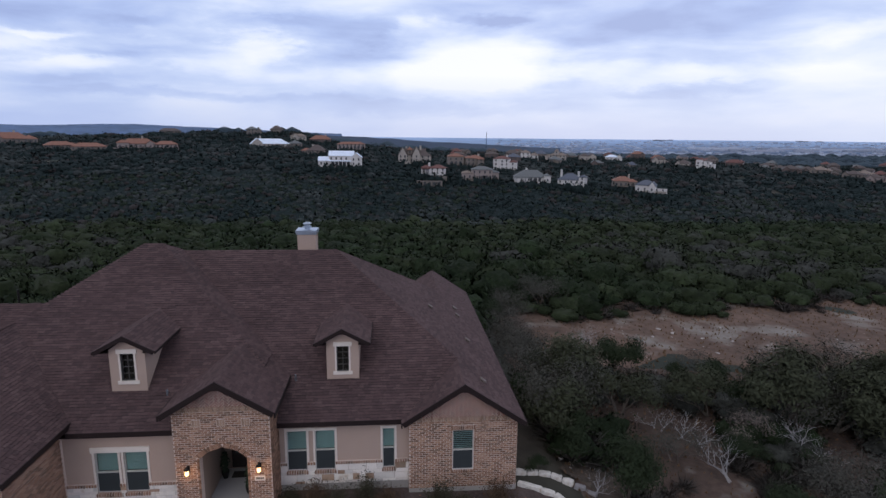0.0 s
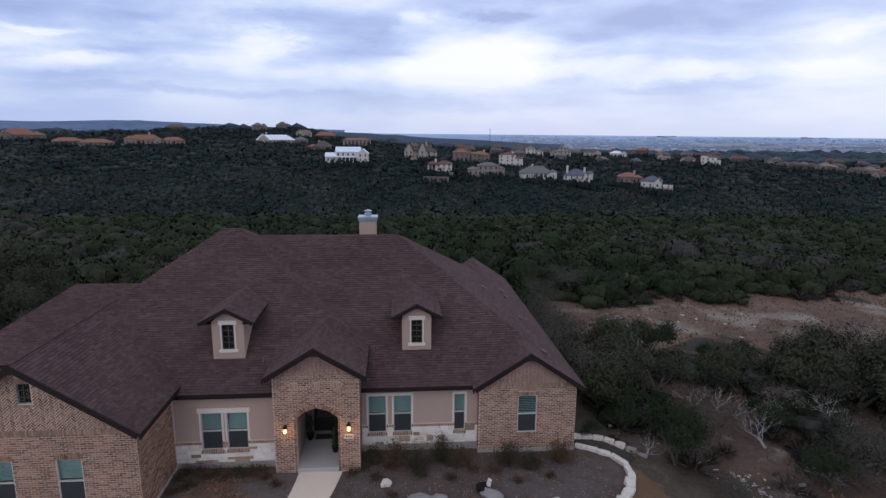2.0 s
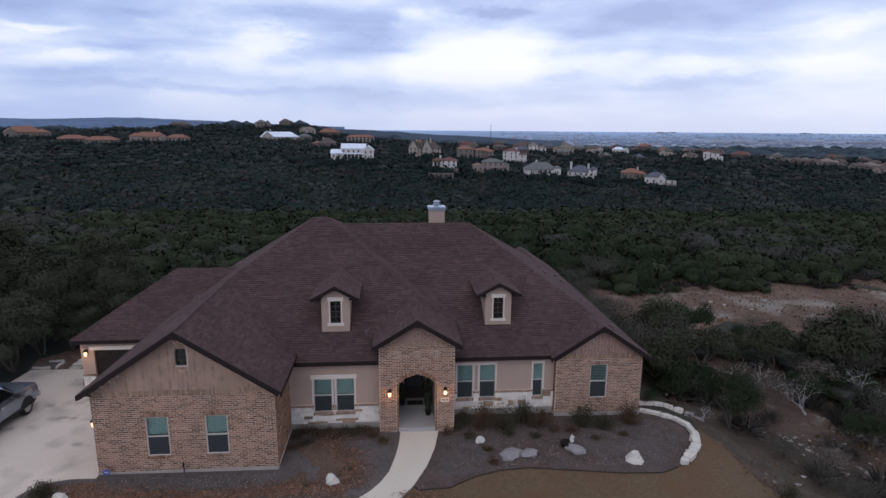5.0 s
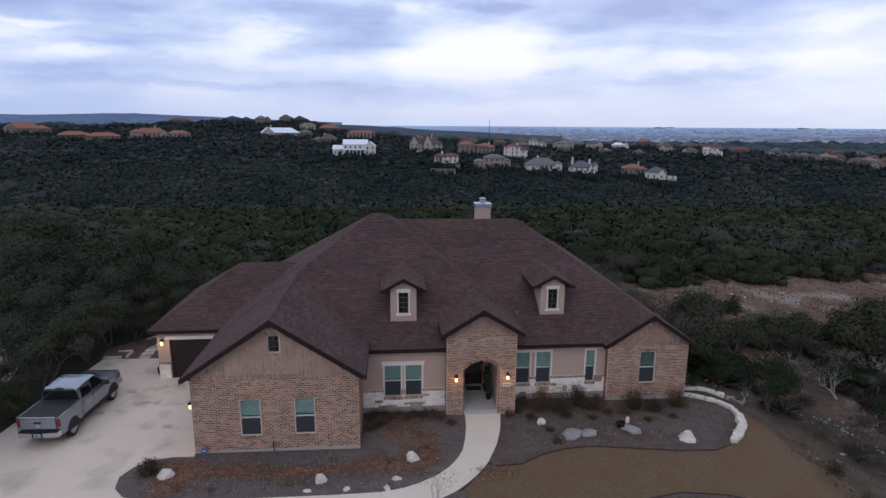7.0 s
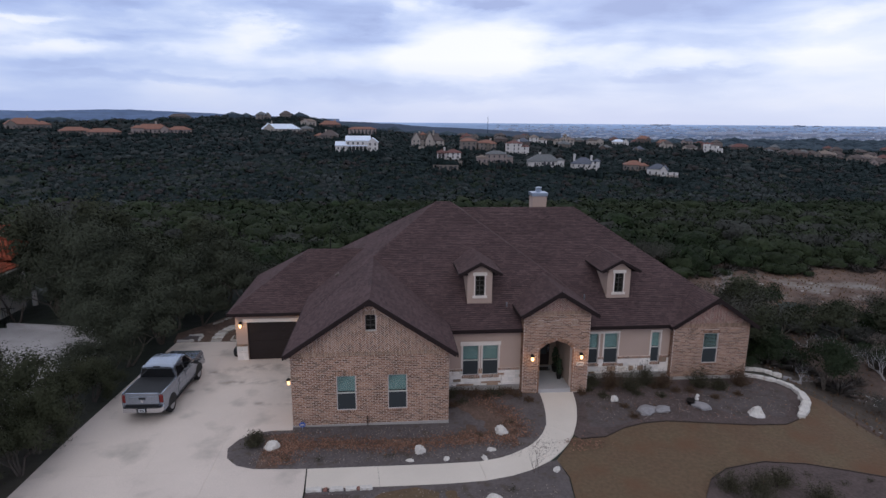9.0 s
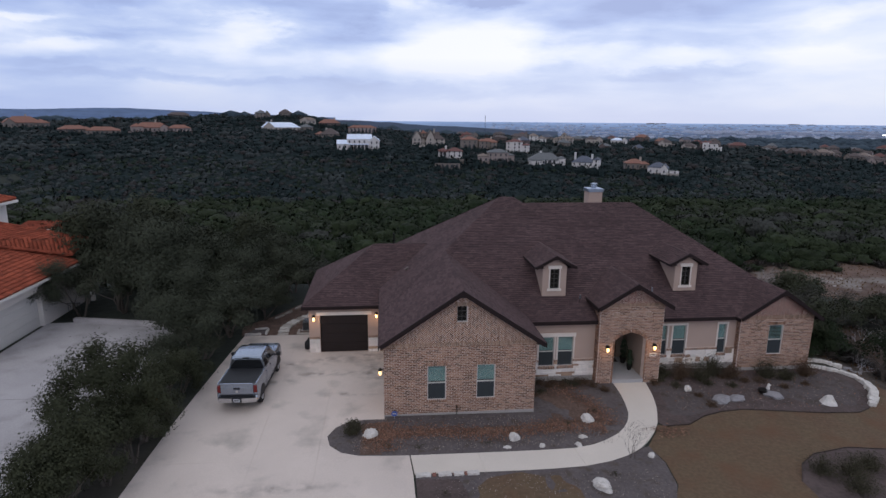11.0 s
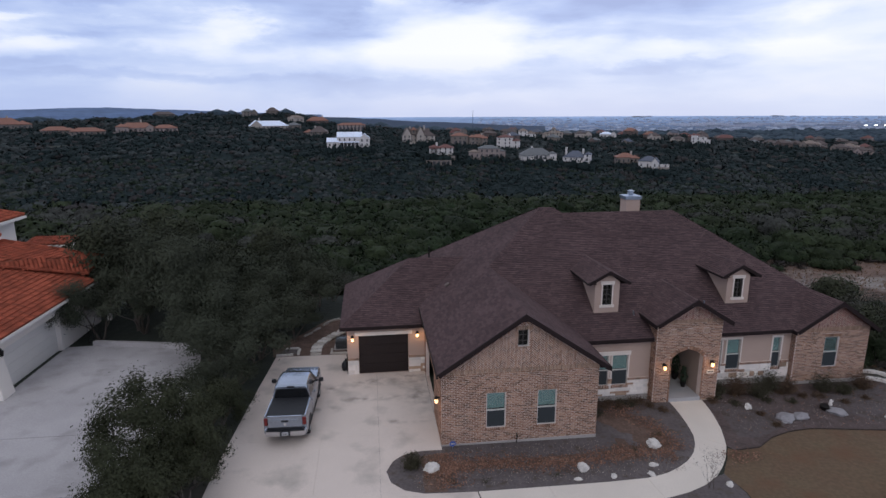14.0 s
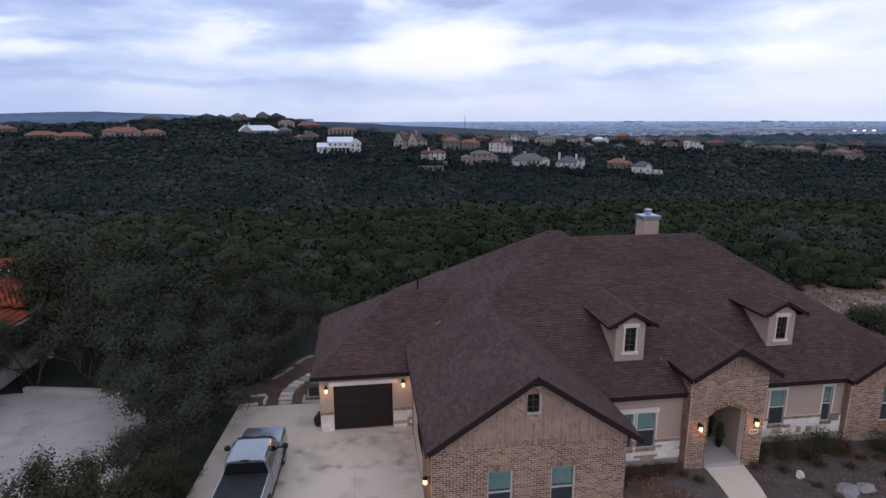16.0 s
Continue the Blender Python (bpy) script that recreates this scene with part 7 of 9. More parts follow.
# ---- planting in the beds ----
def clump(name, x, y, r, h, mat, n, label, seed, blade=0.03, upright=0.5):
    """A loose shrub or grass clump: shoots of uneven length from a few roots, with small leaves along them."""
    rg = random.Random(seed)
    s = Shape()
    shoots = max(14, n // 9)
    for _ in range(shoots):
        th, q = rg.uniform(0, 6.283), rg.random() ** 0.6
        far = rg.choice((0.6, 0.8, 1.0, 1.0, 1.25))
        base = Vector((math.cos(th) * r * 0.3 * q, math.sin(th) * r * 0.3 * q, 0))
        tip = Vector((math.cos(th) * r * q * far + rg.uniform(-0.2, 0.2) * r, math.sin(th) * r * q * far + rg.uniform(-0.2, 0.2) * r, h * rg.uniform(upright, 1.15) * (1.1 - 0.5 * q)))
        sd = Vector((math.sin(th), -math.cos(th), 0)) * 0.006
        s.add([base - sd, base + sd, tip], [(0, 1, 2)])
        for _ in range(8):
            c = base.lerp(tip, rg.uniform(0.2, 1.0)) + Vector((rg.gauss(0, 1), rg.gauss(0, 1), rg.gauss(0, 0.7))) * 0.05
            a = Vector((rg.uniform(-1, 1), rg.uniform(-1, 1), rg.uniform(-0.4, 1))).normalized() * blade * rg.uniform(0.7, 1.6)
            b = a.cross(Vector((rg.uniform(-1, 1), rg.uniform(-1, 1), rg.uniform(-1, 1)))).normalized() * blade * 0.5
            s.add([c - a, c + b, c + a, c - b], [(0, 1, 2, 3)])
    ob = s.out(name, mat)
    ob.location = (x, y, ground_z(x, y) + 0.02)
    return tagged(ob, label, "shrub" if "shrub" in name else "grass")


SHRUB = foliage("shrub_leaves", (0.060, 0.058, 0.038), 0.3, 0.4)
BROWN = foliage("brown_shrub", (0.095, 0.066, 0.045), 0.3, 0.4)
for i, (x, y, r, h) in enumerate(((2.4, 0.7, 0.5, 0.6), (3.5, 0.5, 0.7, 1.1), (4.5, 0.1, 0.75, 1.0), (5.6, 0.7, 0.65, 1.15), (6.5, 0.3, 0.6, 0.8), (8.7, 0.25, 0.8, 1.05), (9.7, -0.1, 0.5, 0.6), (11.2, 0.3, 0.7, 1.0), (-15.5, -4.5, 0.5, 0.6))):
    clump("shrub", x, y, r * 1.15, h * 1.25, SHRUB if i % 3 != 1 else BROWN, 2200, "straggly olive shrub in the mulch bed" if i % 3 != 1 else "brown winter-dry shrub in the mulch bed", 600 + i, 0.036)
for i, (x, y, r, h) in enumerate(((-5.9, -0.3, 0.5, 0.35), (-5.2, 0.15, 0.55, 0.4), (-4.4, 0.1, 0.5, 0.4), (-3.7, 0.2, 0.5, 0.35), (-2.9, 0.1, 0.55, 0.4), (-2.2, -0.4, 0.45, 0.4), (-5.4, -0.9, 0.5, 0.3), (-1.7, -0.9, 0.35, 0.3), (1.5, -0.3, 0.4, 0.35), (2.0, 0.1, 0.45, 0.4),
                                (7.0, -0.3, 0.4, 0.35), (10.4, -0.9, 0.35, 0.3), (5.9, -0.8, 0.4, 0.35), (3.3, -1.9, 0.35, 0.3), (8.9, -1.2, 0.3, 0.3), (-5.7, 0.1, 0.5, 0.5), (-4.8, -0.25, 0.55, 0.4), (-4.0, -0.35, 0.5, 0.35), (-3.3, -0.2, 0.55, 0.4), (-2.5, 0.1, 0.5, 0.4), (-5.9, -1.3, 0.4, 0.3), (2.6, -0.6, 0.45, 0.4), (3.2, 0.2, 0.5, 0.5), (6.0, 0.2, 0.5, 0.4), (4.6, -0.5, 0.45, 0.35), (7.9, -0.4, 0.5, 0.4), (3.4, -3.0, 0.35, 0.3))):
    clump("dry_grass", x, y, r, h, BROWN if i % 3 else SHRUB, 620, "low brown winter groundcover against the house" if i < 10 or 14 < i < 21 else "small dry clump in the mulch bed", 640 + i, 0.028, 0.3)
for i, (x, y) in enumerate(((-12.4, -5.9), (-9.2, -5.8), (-4.9, -4.3), (-13.9, -5.8), (-3.2, -3.2), (-11.6, -9.4), (-4.2, -8.6), (8.9, -8.4), (10.0, -9.2), (11.4, -9.0))):
    clump("small_shrub", x, y, 0.28, 0.3, SHRUB, 130, "small dull sprawling plant in the gravel", 680 + i, 0.022, 0.3)
for i, (x, y, r, h) in enumerate(((14.6, -9.0, 0.9, 0.9), (13.4, -10.4, 0.9, 0.8), (15.4, -6.4, 0.8, 0.8), (4.9, -9.1, 0.9, 0.9), (6.1, -9.4, 1.0, 1.05), (7.3, -8.9, 0.75, 0.8), (5.5, -10.4, 1.0, 1.0), (8.2, -10.2, 0.9, 0.9))):
    clump("shrub", x, y, r, h, SHRUB, 1800, "dark brushy shrub at the lawn's edge", 720 + i)


# ---- the woods: trees past counting, from the back garden to the far ridge ----
def ico(sub):
    bm = bmesh.new()
    bmesh.ops.create_icosphere(bm, subdivisions=sub, radius=1)
    v = np.array([p.co[:] for p in bm.verts])
    f = np.array([[q.index for q in p.verts] for p in bm.faces])
    bm.free()
    return v, f


def crown_near(seed, n_leaf, size, sub=2, lobes_n=14, fuzz=1.09, up=1.1, rough=0.25, under=-0.3, lobe=0.085, core_=0.80):
    """A wide uneven crown: a lumpy leaf mass of many lobes with small sprays standing off it."""
    r = np.random.RandomState(seed)
    th = np.arange(lobes_n) * 2.4 + r.uniform(-0.5, 0.5, lobes_n)
    el = np.arcsin(np.linspace(-0.15, 0.97, lobes_n)) + r.uniform(-0.15, 0.15, lobes_n)
    L = np.stack([np.cos(th) * np.cos(el), np.sin(th) * np.cos(el), np.sin(el)], 1)
    grow_ = r.uniform(0.12, 0.42, lobes_n)
    side_ = r.normal(size=3) * (0.12, 0.12, 0.05)

    def radius(d):
        return 0.66 + (grow_ * np.exp(-(1 - d @ L.T) / lobe)).sum(1) + d @ side_

    def shape_(d, k):
        p = d * (radius(d) * k)[:, None] * (1.0, 1.0, 0.66)
        p[:, 2] = np.where(p[:, 2] < -0.28, -0.28 + (p[:, 2] + 0.28) * 0.35, p[:, 2]) + 0.40
        return p
    v, f = ico(sub)
    core = shape_(v, core_ + 0.06 * r.uniform(-1, 1, len(v)))
    nv = np.zeros_like(core)
    fn = np.cross(core[f[:, 1]] - core[f[:, 0]], core[f[:, 2]] - core[f[:, 0]])
    for k in range(3):
        np.add.at(nv, f[:, k], fn)
    nv /= np.linalg.norm(nv, axis=1)[:, None]
    f = f[(fn[:, 2] > under * np.linalg.norm(fn, axis=1)) | (core[f].mean(1)[:, 2] > 0.3)]
    d = r.normal(size=(n_leaf, 3))
    d[:, 2] = np.abs(d[:, 2]) - 0.45
    d /= np.linalg.norm(d, axis=1)[:, None]
    n = nv[(d @ v.T).argmax(1)]
    p = shape_(d, r.uniform(0.82, fuzz, n_leaf))
    nrm = n + r.normal(size=(n_leaf, 3)) * 0.36
    a = np.cross(nrm, r.normal(size=(n_leaf, 3)))
    a /= np.linalg.norm(a, axis=1)[:, None]
    b = np.cross(nrm, a)
    b /= np.linalg.norm(b, axis=1)[:, None]
    s = (size * r.uniform(0.5, 1.4, n_leaf))[:, None]
    V = np.stack([p - a * s, p + b * s * 1.1, p + a * s], 1).reshape(-1, 3)
    F = np.arange(n_leaf * 3).reshape(-1, 3)
    g = np.cross(V[1::3] - V[0::3], V[2::3] - V[0::3])
    F = np.where(((g * n).sum(1) < 0)[:, None], F[:, ::-1], F)
    soft = n + r.normal(size=(n_leaf, 3)) * rough
    N = np.concatenate([np.repeat(soft / np.linalg.norm(soft, axis=1)[:, None], 3, 0), nv]) + (0, 0, up)
    N /= np.linalg.norm(N, axis=1)[:, None]
    return np.concatenate([V, core]), np.concatenate([F, f + len(V)]), N


def scrub(seed, n, thin=0.013):
    """A low twiggy bush: thin bare shoots that fan out from the root."""
    r = np.random.RandomState(seed)
    th, q = r.uniform(0, 6.283, n), r.uniform(0, 1, n) ** 0.5
    tip = np.stack([np.cos(th) * q, np.sin(th) * q, (1.05 - 0.55 * q * q) * r.uniform(0.45, 1.0, n)], 1)
    base = tip * r.uniform(0.1, 0.65, (n, 1)) * (0.7, 0.7, 1.0)
    w = r.normal(size=(n, 3)) * thin
    V = np.stack([base - w, base + w, tip], 1).reshape(-1, 3)
    N = np.repeat(tip * (1, 1, 0.8) + r.normal(size=(n, 3)) * 0.15, 3, 0)
    return V, np.arange(n * 3).reshape(-1, 3), N / np.linalg.norm(N, axis=1)[:, None]


def woods(name, pts, sizes, templates, mat, label):
    """One mesh of many crowns at given points."""
    r = np.random.RandomState(len(pts))
    tris, verts, norms = [], [], []
    n = 0
    pick = r.randint(len(templates), size=len(pts))
    for (x, y, z), (w, h), p in zip(pts, sizes, pick):
        V, F, N = templates[p]
        a = r.uniform(0, 6.283)
        rot = np.array([[math.cos(a), -math.sin(a), 0], [math.sin(a), math.cos(a), 0], [0, 0, 1]])
        verts.append(V @ rot.T * (w, w, h) + (x, y, z))
        norms.append(N @ rot.T)
        tris.append(F + n)
        n += len(V)
    verts, t = np.concatenate(verts), np.concatenate(tris)
    me = bpy.data.meshes.new(name)
    me.vertices.add(len(verts))
    me.vertices.foreach_set("co", verts.ravel())
    me.loops.add(t.size)
    me.loops.foreach_set("vertex_index", t.ravel())
    me.polygons.add(len(t))
    me.polygons.foreach_set("loop_start", np.arange(len(t)) * 3)
    me.materials.append(mat)
    me.update(calc_edges=True)
    me.validate()
    leaf_normals(me, np.concatenate(norms))
    ob = new(name, me)
    return tagged(ob, label, "woods", kind="stuff")


CLEAR, FRONT = [], []


def field_back(x):
    """The ragged edge of the woods behind the clearing."""
    return 33.5 + 0.35 * np.maximum(x - 34, 0) + 1.6 * np.sin(x * 0.45) + 1.2 * np.sin(x * 0.17 + 1)


def open_ground(x, y):
    """Where no trees of the woods grow: garden, drive, field, plots of the far houses."""
    yard = (x > -62) & (x < 15.5) & (y < 20.5)
    yard |= (x > -24.5) & (x < 15) & (y < 22.5)
    yard |= (x < -36) & (y < 34)
    field = (x > 15) & (y > 10) & (y < field_back(x)) & (x < 120) & (y > 14 + 0.05 * x)
    near_east = (x >= 13) & (y <= 29) & (x < 55)
    res = yard | field | near_east
    for cx, cy, rr in CLEAR:
        res |= (x - cx) ** 2 + (y - cy) ** 2 < rr * rr
    return res


def scatter(y0, y1, step, seed):
    """Jittered points on a widening wedge."""
    r = np.random.RandomState(seed)
    lim = 1.12 * (y1 + 40) + 40
    xs, ys = np.meshgrid(np.arange(-lim, lim, step), np.arange(y0, y1, step))
    x = xs.ravel() + r.uniform(-0.6, 0.6, xs.size) * step
    y = ys.ravel() + r.uniform(-0.6, 0.6, xs.size) * step
    ok = (x < 1.0 * (y + 30) + 12) & (x > -0.70 * (y + 30) - 22) & (y >= y0) & (y < y1)
    x, y = x[ok], y[ok]
    ok = ~open_ground(x, y)
    return x[ok], y[ok]


W_OAK = foliage("woods_oak", (0.022, 0.031, 0.015), 0.6, 0.28, 0.5, ((0.040, 0.042, 0.032), 0.58, 0.74, 0.4))
W_JUN = foliage("woods_juniper", (0.016, 0.026, 0.012), 0.6, 0.35, 0.6, ((0.032, 0.038, 0.024), 0.58, 0.74, 0.5))
W_GREY = foliage("woods_grey", (0.037, 0.040, 0.036), 0.5, 0.30, 0.6)
# W_FAR and W_FARGREY carry the valley's bluish haze in their leaf colour
W_FAR = foliage("far_woods_hazed", (0.0138, 0.0232, 0.0245), 0.6, 0.26, 0.45)
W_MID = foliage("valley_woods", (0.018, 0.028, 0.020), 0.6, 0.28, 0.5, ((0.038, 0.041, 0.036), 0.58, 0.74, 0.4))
W_FARGREY = foliage("far_grey_woods_hazed", (0.036, 0.044, 0.045), 0.50, 0.22, 0.4)
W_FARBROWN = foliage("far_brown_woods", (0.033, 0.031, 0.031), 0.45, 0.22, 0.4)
near_t = [crown_near(i, 230, 0.082, 3, 26, fuzz=1.25, rough=0.6, lobe=0.04) for i in range(8)]
slope_t = [crown_near(10 + i, 75, 0.12, 2, 18, fuzz=1.3, rough=0.65, lobe=0.05) for i in range(8)]
mid_t = [crown_near(20 + i, 24, 0.18, 2, 11, fuzz=1.35, up=1.3, rough=0.65, lobe=0.07, under=-0.1) for i in range(8)]
far_t = [crown_near(40 + i, 12, 0.26, 1, 7, fuzz=1.3, up=1.4, rough=0.6, lobe=0.12, core_=0.86) for i in range(10)]
scrub_t = [scrub(80 + i, 210) for i in range(6)]


def grow(y0, y1, step, seed, templates, mats, width, height, tag):
    x, y = scatter(y0, y1, step, seed)
    z = land(x, y) + bumps(x, y) - 0.3
    r = np.random.RandomState(seed + 1)
    patch = np.array([noise.noise((a * 0.02, b * 0.02, 1.3)) for a, b in zip(x, y)]) + r.normal(0, 0.28, len(x))
    cut = np.quantile(patch, mats[1])
    kind = np.digitize(patch, cut)
    for k, mat in enumerate(mats[0]):
        sel = kind == k
        if sel.sum() == 0:
            continue
        grown = np.clip(r.lognormal(-0.02, 0.30, sel.sum()), 0.45, 1.7)
        w = width * grown
        h = height * grown * r.uniform(0.8, 1.2, sel.sum())
        woods("woods", list(zip(x[sel], y[sel], z[sel])), list(zip(w, h)), templates, mat, tag[k])


# added sheet keeps the gaps between crowns from falling into deep shade
def understory(y0, y1, step, lift, mat, label):
    """The closed lower leaf layer between the crowns: an uneven sheet that dips under the ground where no trees grow."""
    half = 1.0 * (y1 + 30) + 30
    X, Y = np.meshgrid(np.arange(-0.75 * half, half, step), np.arange(y0, y1 + step, step))
    r = np.random.RandomState(int(y0))
    X, Y = X + r.uniform(-0.3, 0.3, X.shape) * step, Y + r.uniform(-0.3, 0.3, X.shape) * step
    Z = land(X, Y) + bumps(X, Y) + np.where(open_ground(X, Y), -1.5, lift * r.uniform(0.6, 1.3, X.shape))
    ny, nx = X.shape
    k = np.arange(nx * ny).reshape(ny, nx)
    ob = solid("understory", np.stack([X.ravel(), Y.ravel(), Z.ravel()], 1).tolist(), np.stack([k[:-1, :-1].ravel(), k[:-1, 1:].ravel(), k[1:, 1:].ravel(), k[1:, :-1].ravel()], 1).tolist(), mat)
    ob.data.polygons.foreach_set("use_smooth", [True] * len(ob.data.polygons))
    return tagged(ob, label, "undergrowth", kind="stuff")


TAGS = ("dark green juniper woods on the slope", "olive oak woods on the slope", "grey leafless winter woods on the slope", "brown leafless winter woods on the slope")
grow(16, 62, 2.25, 501, near_t, ([W_JUN, W_OAK, W_GREY], [0.42, 0.88]), 1.85, 2.1, TAGS)
grow(62, 125, 2.2, 502, slope_t, ([W_JUN, W_OAK, W_GREY], [0.42, 0.90]), 1.85, 1.8, TAGS)
grow(125, 260, 2.9, 503, mid_t, ([W_MID, W_OAK, W_FARGREY, W_FARBROWN], [0.45, 0.68, 0.9]), 2.2, 2.2, TAGS)


# ---- the dry field and its stones ----
FIELD = material("dry_field", (0.108, 0.069, 0.052), 0.98, 0.14, 0.5, 1.1, 0.8, bdist=0.12, stain=((0.21, 0.185, 0.165), 0.57, 0.70, 0.20))
fx_, fy_ = np.meshgrid(np.linspace(13, 125, 90), np.linspace(16, 62, 50))
edge_n = np.array([noise.noise((a * 0.12, b * 0.12, 5.0)) for a, b in zip(fx_.ravel(), fy_.ravel())]).reshape(fx_.shape)
dist_in = np.minimum(np.minimum(fx_ - 19, 118 - fx_) * 0.5, np.minimum(fy_ - (17 + 0.05 * fx_), field_back(fx_) + 2.5 - fy_)) + 4 * edge_n
fz_ = land(fx_, fy_) + bumps(fx_, fy_) + np.where(dist_in > 0, 0.06, -0.6) + 0.12 * edge_n
ff = np.arange(90 * 50).reshape(50, 90)
field = solid("field", np.stack([fx_.ravel(), fy_.ravel(), fz_.ravel()], 1).tolist(), np.stack([ff[:-1, :-1].ravel(), ff[:-1, 1:].ravel(), ff[1:, 1:].ravel(), ff[1:, :-1].ravel()], 1).tolist(), FIELD)
field.data.polygons.foreach_set("use_smooth", [True] * len(field.data.polygons))
tagged(field, "dry brown grass clearing with pale limestone outcrops", "field", kind="structure")
# leaf litter and pale rubble on the slope beside the house
LITTER = material("slope_litter", (0.072, 0.048, 0.039), 0.98, 0.35, 0.45, 3.0, 0.9, bdist=0.08, stain=((0.17, 0.15, 0.135), 0.60, 0.74, 0.55))
lx_, ly_ = np.meshgrid(np.linspace(14.9, 48, 70), np.linspace(-16, 19, 72))
wob = np.array([noise.noise((a * 0.2, b * 0.2, 2.0)) for a, b in zip(lx_.ravel(), ly_.ravel())]).reshape(lx_.shape)
lin = np.minimum(np.minimum(lx_ - 15.2, 46 - lx_), np.minimum(ly_ + 14, 18 - ly_)) + 1.2 * wob
lz_ = land(lx_, ly_) + bumps(lx_, ly_) + np.where(lin > 0, 0.05, -0.4) + 0.10 * wob
lf = np.arange(70 * 72).reshape(72, 70)
slope = solid("slope_ground", np.stack([lx_.ravel(), ly_.ravel(), lz_.ravel()], 1).tolist(), np.stack([lf[:-1, :-1].ravel(), lf[:-1, 1:].ravel(), lf[1:, 1:].ravel(), lf[1:, :-1].ravel()], 1).tolist(), LITTER)
slope.data.polygons.foreach_set("use_smooth", [True] * len(slope.data.polygons))
tagged(slope, "brown leaf litter with pale rubble on the slope", "ground", kind="structure")
gr = random.Random(31)
tufts, stones = Shape(), Shape()
for _ in range(14000):
    if gr.random() < 0.65:
        x, y = gr.uniform(18, 95), gr.uniform(17, 48)
    else:
        x, y = gr.uniform(14.8, 45), gr.uniform(-12, 18)
    z = float(land(x, y) + bumps(x, y))
    s = gr.uniform(0.08, 0.26)
    a = gr.uniform(0, 6.283)
    dx, dy = math.cos(a) * s * 0.5, math.sin(a) * s * 0.5
    tufts.add([(x - dx, y - dy, z), (x + dx, y + dy, z), (x + gr.uniform(-0.1, 0.1), y + gr.uniform(-0.1, 0.1), z + s * 1.1)], [(0, 1, 2)])
tagged(tufts.out("dry_grass_tufts", DRY), "dry brown grass tufts over the clearing", "grass", kind="stuff")
RUBBLE = ((17.0, -1.1, 1.0, 0.6), (21.1, -1.0, 1.2, 0.7), (25.4, 1.5, 0.9, 0.4), (19.6, 0.6, 1.2, 0.6), (22.6, -2.6, 1.6, 0.7), (17.8, -3.6, 0.9, 0.8), (16.2, 3.0, 0.7, 1.2))
for _ in range(560):
    if gr.random() < 0.30:
        x, y = gr.uniform(20, 60), gr.gauss(25.5, 3.5)
    else:
        cx_, cy_, rx_, ry_ = gr.choice(RUBBLE)
        x, y = gr.gauss(cx_, rx_), gr.gauss(cy_, ry_)
    if x < 15.0:
        continue
    z = float(land(x, y) + bumps(x, y)) + 0.04
    s = gr.uniform(0.03, 0.11) * (2.2 if gr.random() < 0.12 else 1)
    m = pose(x, y, z, gr.uniform(-20, 20), gr.uniform(-20, 20), gr.uniform(0, 360)) @ Matrix.Diagonal((1.5, 1, 0.45, 1))
    stones.add([m @ Vector(v) for v in ((s, 0, 0), (0.2 * s, s, 0.1 * s), (-s, 0.3 * s, 0), (-0.2 * s, -s, 0), (0.3 * s, -0.2 * s, 0.8 * s), (-0.4 * s, 0.2 * s, 0.7 * s))], [(0, 1, 4), (1, 5, 4), (1, 2, 5), (2, 3, 5), (3, 4, 5), (3, 0, 4)])
tagged(stones.out("loose_stones", RUBBLE_STONE), "pale loose limestone on the brushy slope", "stones", kind="stuff")


# ---- the brush between house and clearing: grey scrub and low green bushes ----
def brush(n, seed, spread_, templates, mat, w0, w1, h0, h1, label, gap=-0.12):
    r = np.random.RandomState(seed)
    pts, sizes = [], []
    while len(pts) < n:
        x, y = spread_(r)
        if x < 14.9 or (x < 19.0 and y < 0) or (x < 17.6 and y < 3) or (x < 24 and -14 < y < 4 and (templates is near_t or r.uniform() < 0.75)) or (x > 20 and y > 11 and r.uniform() < 0.5) or noise.noise((x * 0.16, y * 0.16, seed * 0.7)) < gap:
            continue
        pts.append((x, y, float(land(x, y) + bumps(x, y)) - 0.05))
        g = r.uniform(0, 1) ** 1.4
        sizes.append((w0 + (w1 - w0) * g, h0 + (h1 - h0) * g * r.uniform(0.7, 1.1)))
    woods("undergrowth", pts, sizes, templates, mat, label)


def thicket(r):
    x = 15 + 44 * r.uniform(0, 1) ** 1.2
    top = 15 + 0.12 * (x - 15)
    return x, r.uniform(-14, top)


def wood_edge(r):
    x = r.uniform(15, 90)
    return x, float(field_back(x)) + r.normal(-0.6, 1.0)


SCRUB = material("grey_scrub", (0.072, 0.066, 0.062), 0.95, 0.3, 0.3, 3, 0.0, island=0.35)
PALE_TWIG = material("pale_dead_twigs", (0.30, 0.295, 0.31), 0.95, 0.3, 0.25, 3, 0.0, island=0.35)
brush(380, 3, thicket, scrub_t, SCRUB, 0.7, 1.8, 0.7, 1.9, "grey leafless scrub covering the slope", 0.05)
brush(34, 8, thicket, scrub_t, PALE_TWIG, 0.8, 1.7, 0.5, 1.1, "bleached dead brushwood lying in the scrub", 0.1)
brush(150, 4, thicket, near_t, W_JUN, 0.6, 1.5, 0.8, 1.9, "dark green bushes in the scrub", 0.08)
brush(110, 5, thicket, near_t, W_GREY, 0.7, 1.7, 0.8, 1.8, "dull grey-green bushes in the scrub", 0.08)
brush(70, 6, wood_edge, near_t, W_OAK, 0.7, 1.6, 0.8, 1.7, "low bushes along the edge of the woods")
brush(60, 7, wood_edge, scrub_t, SCRUB, 0.8, 1.6, 0.8, 1.5, "grey scrub along the edge of the woods")

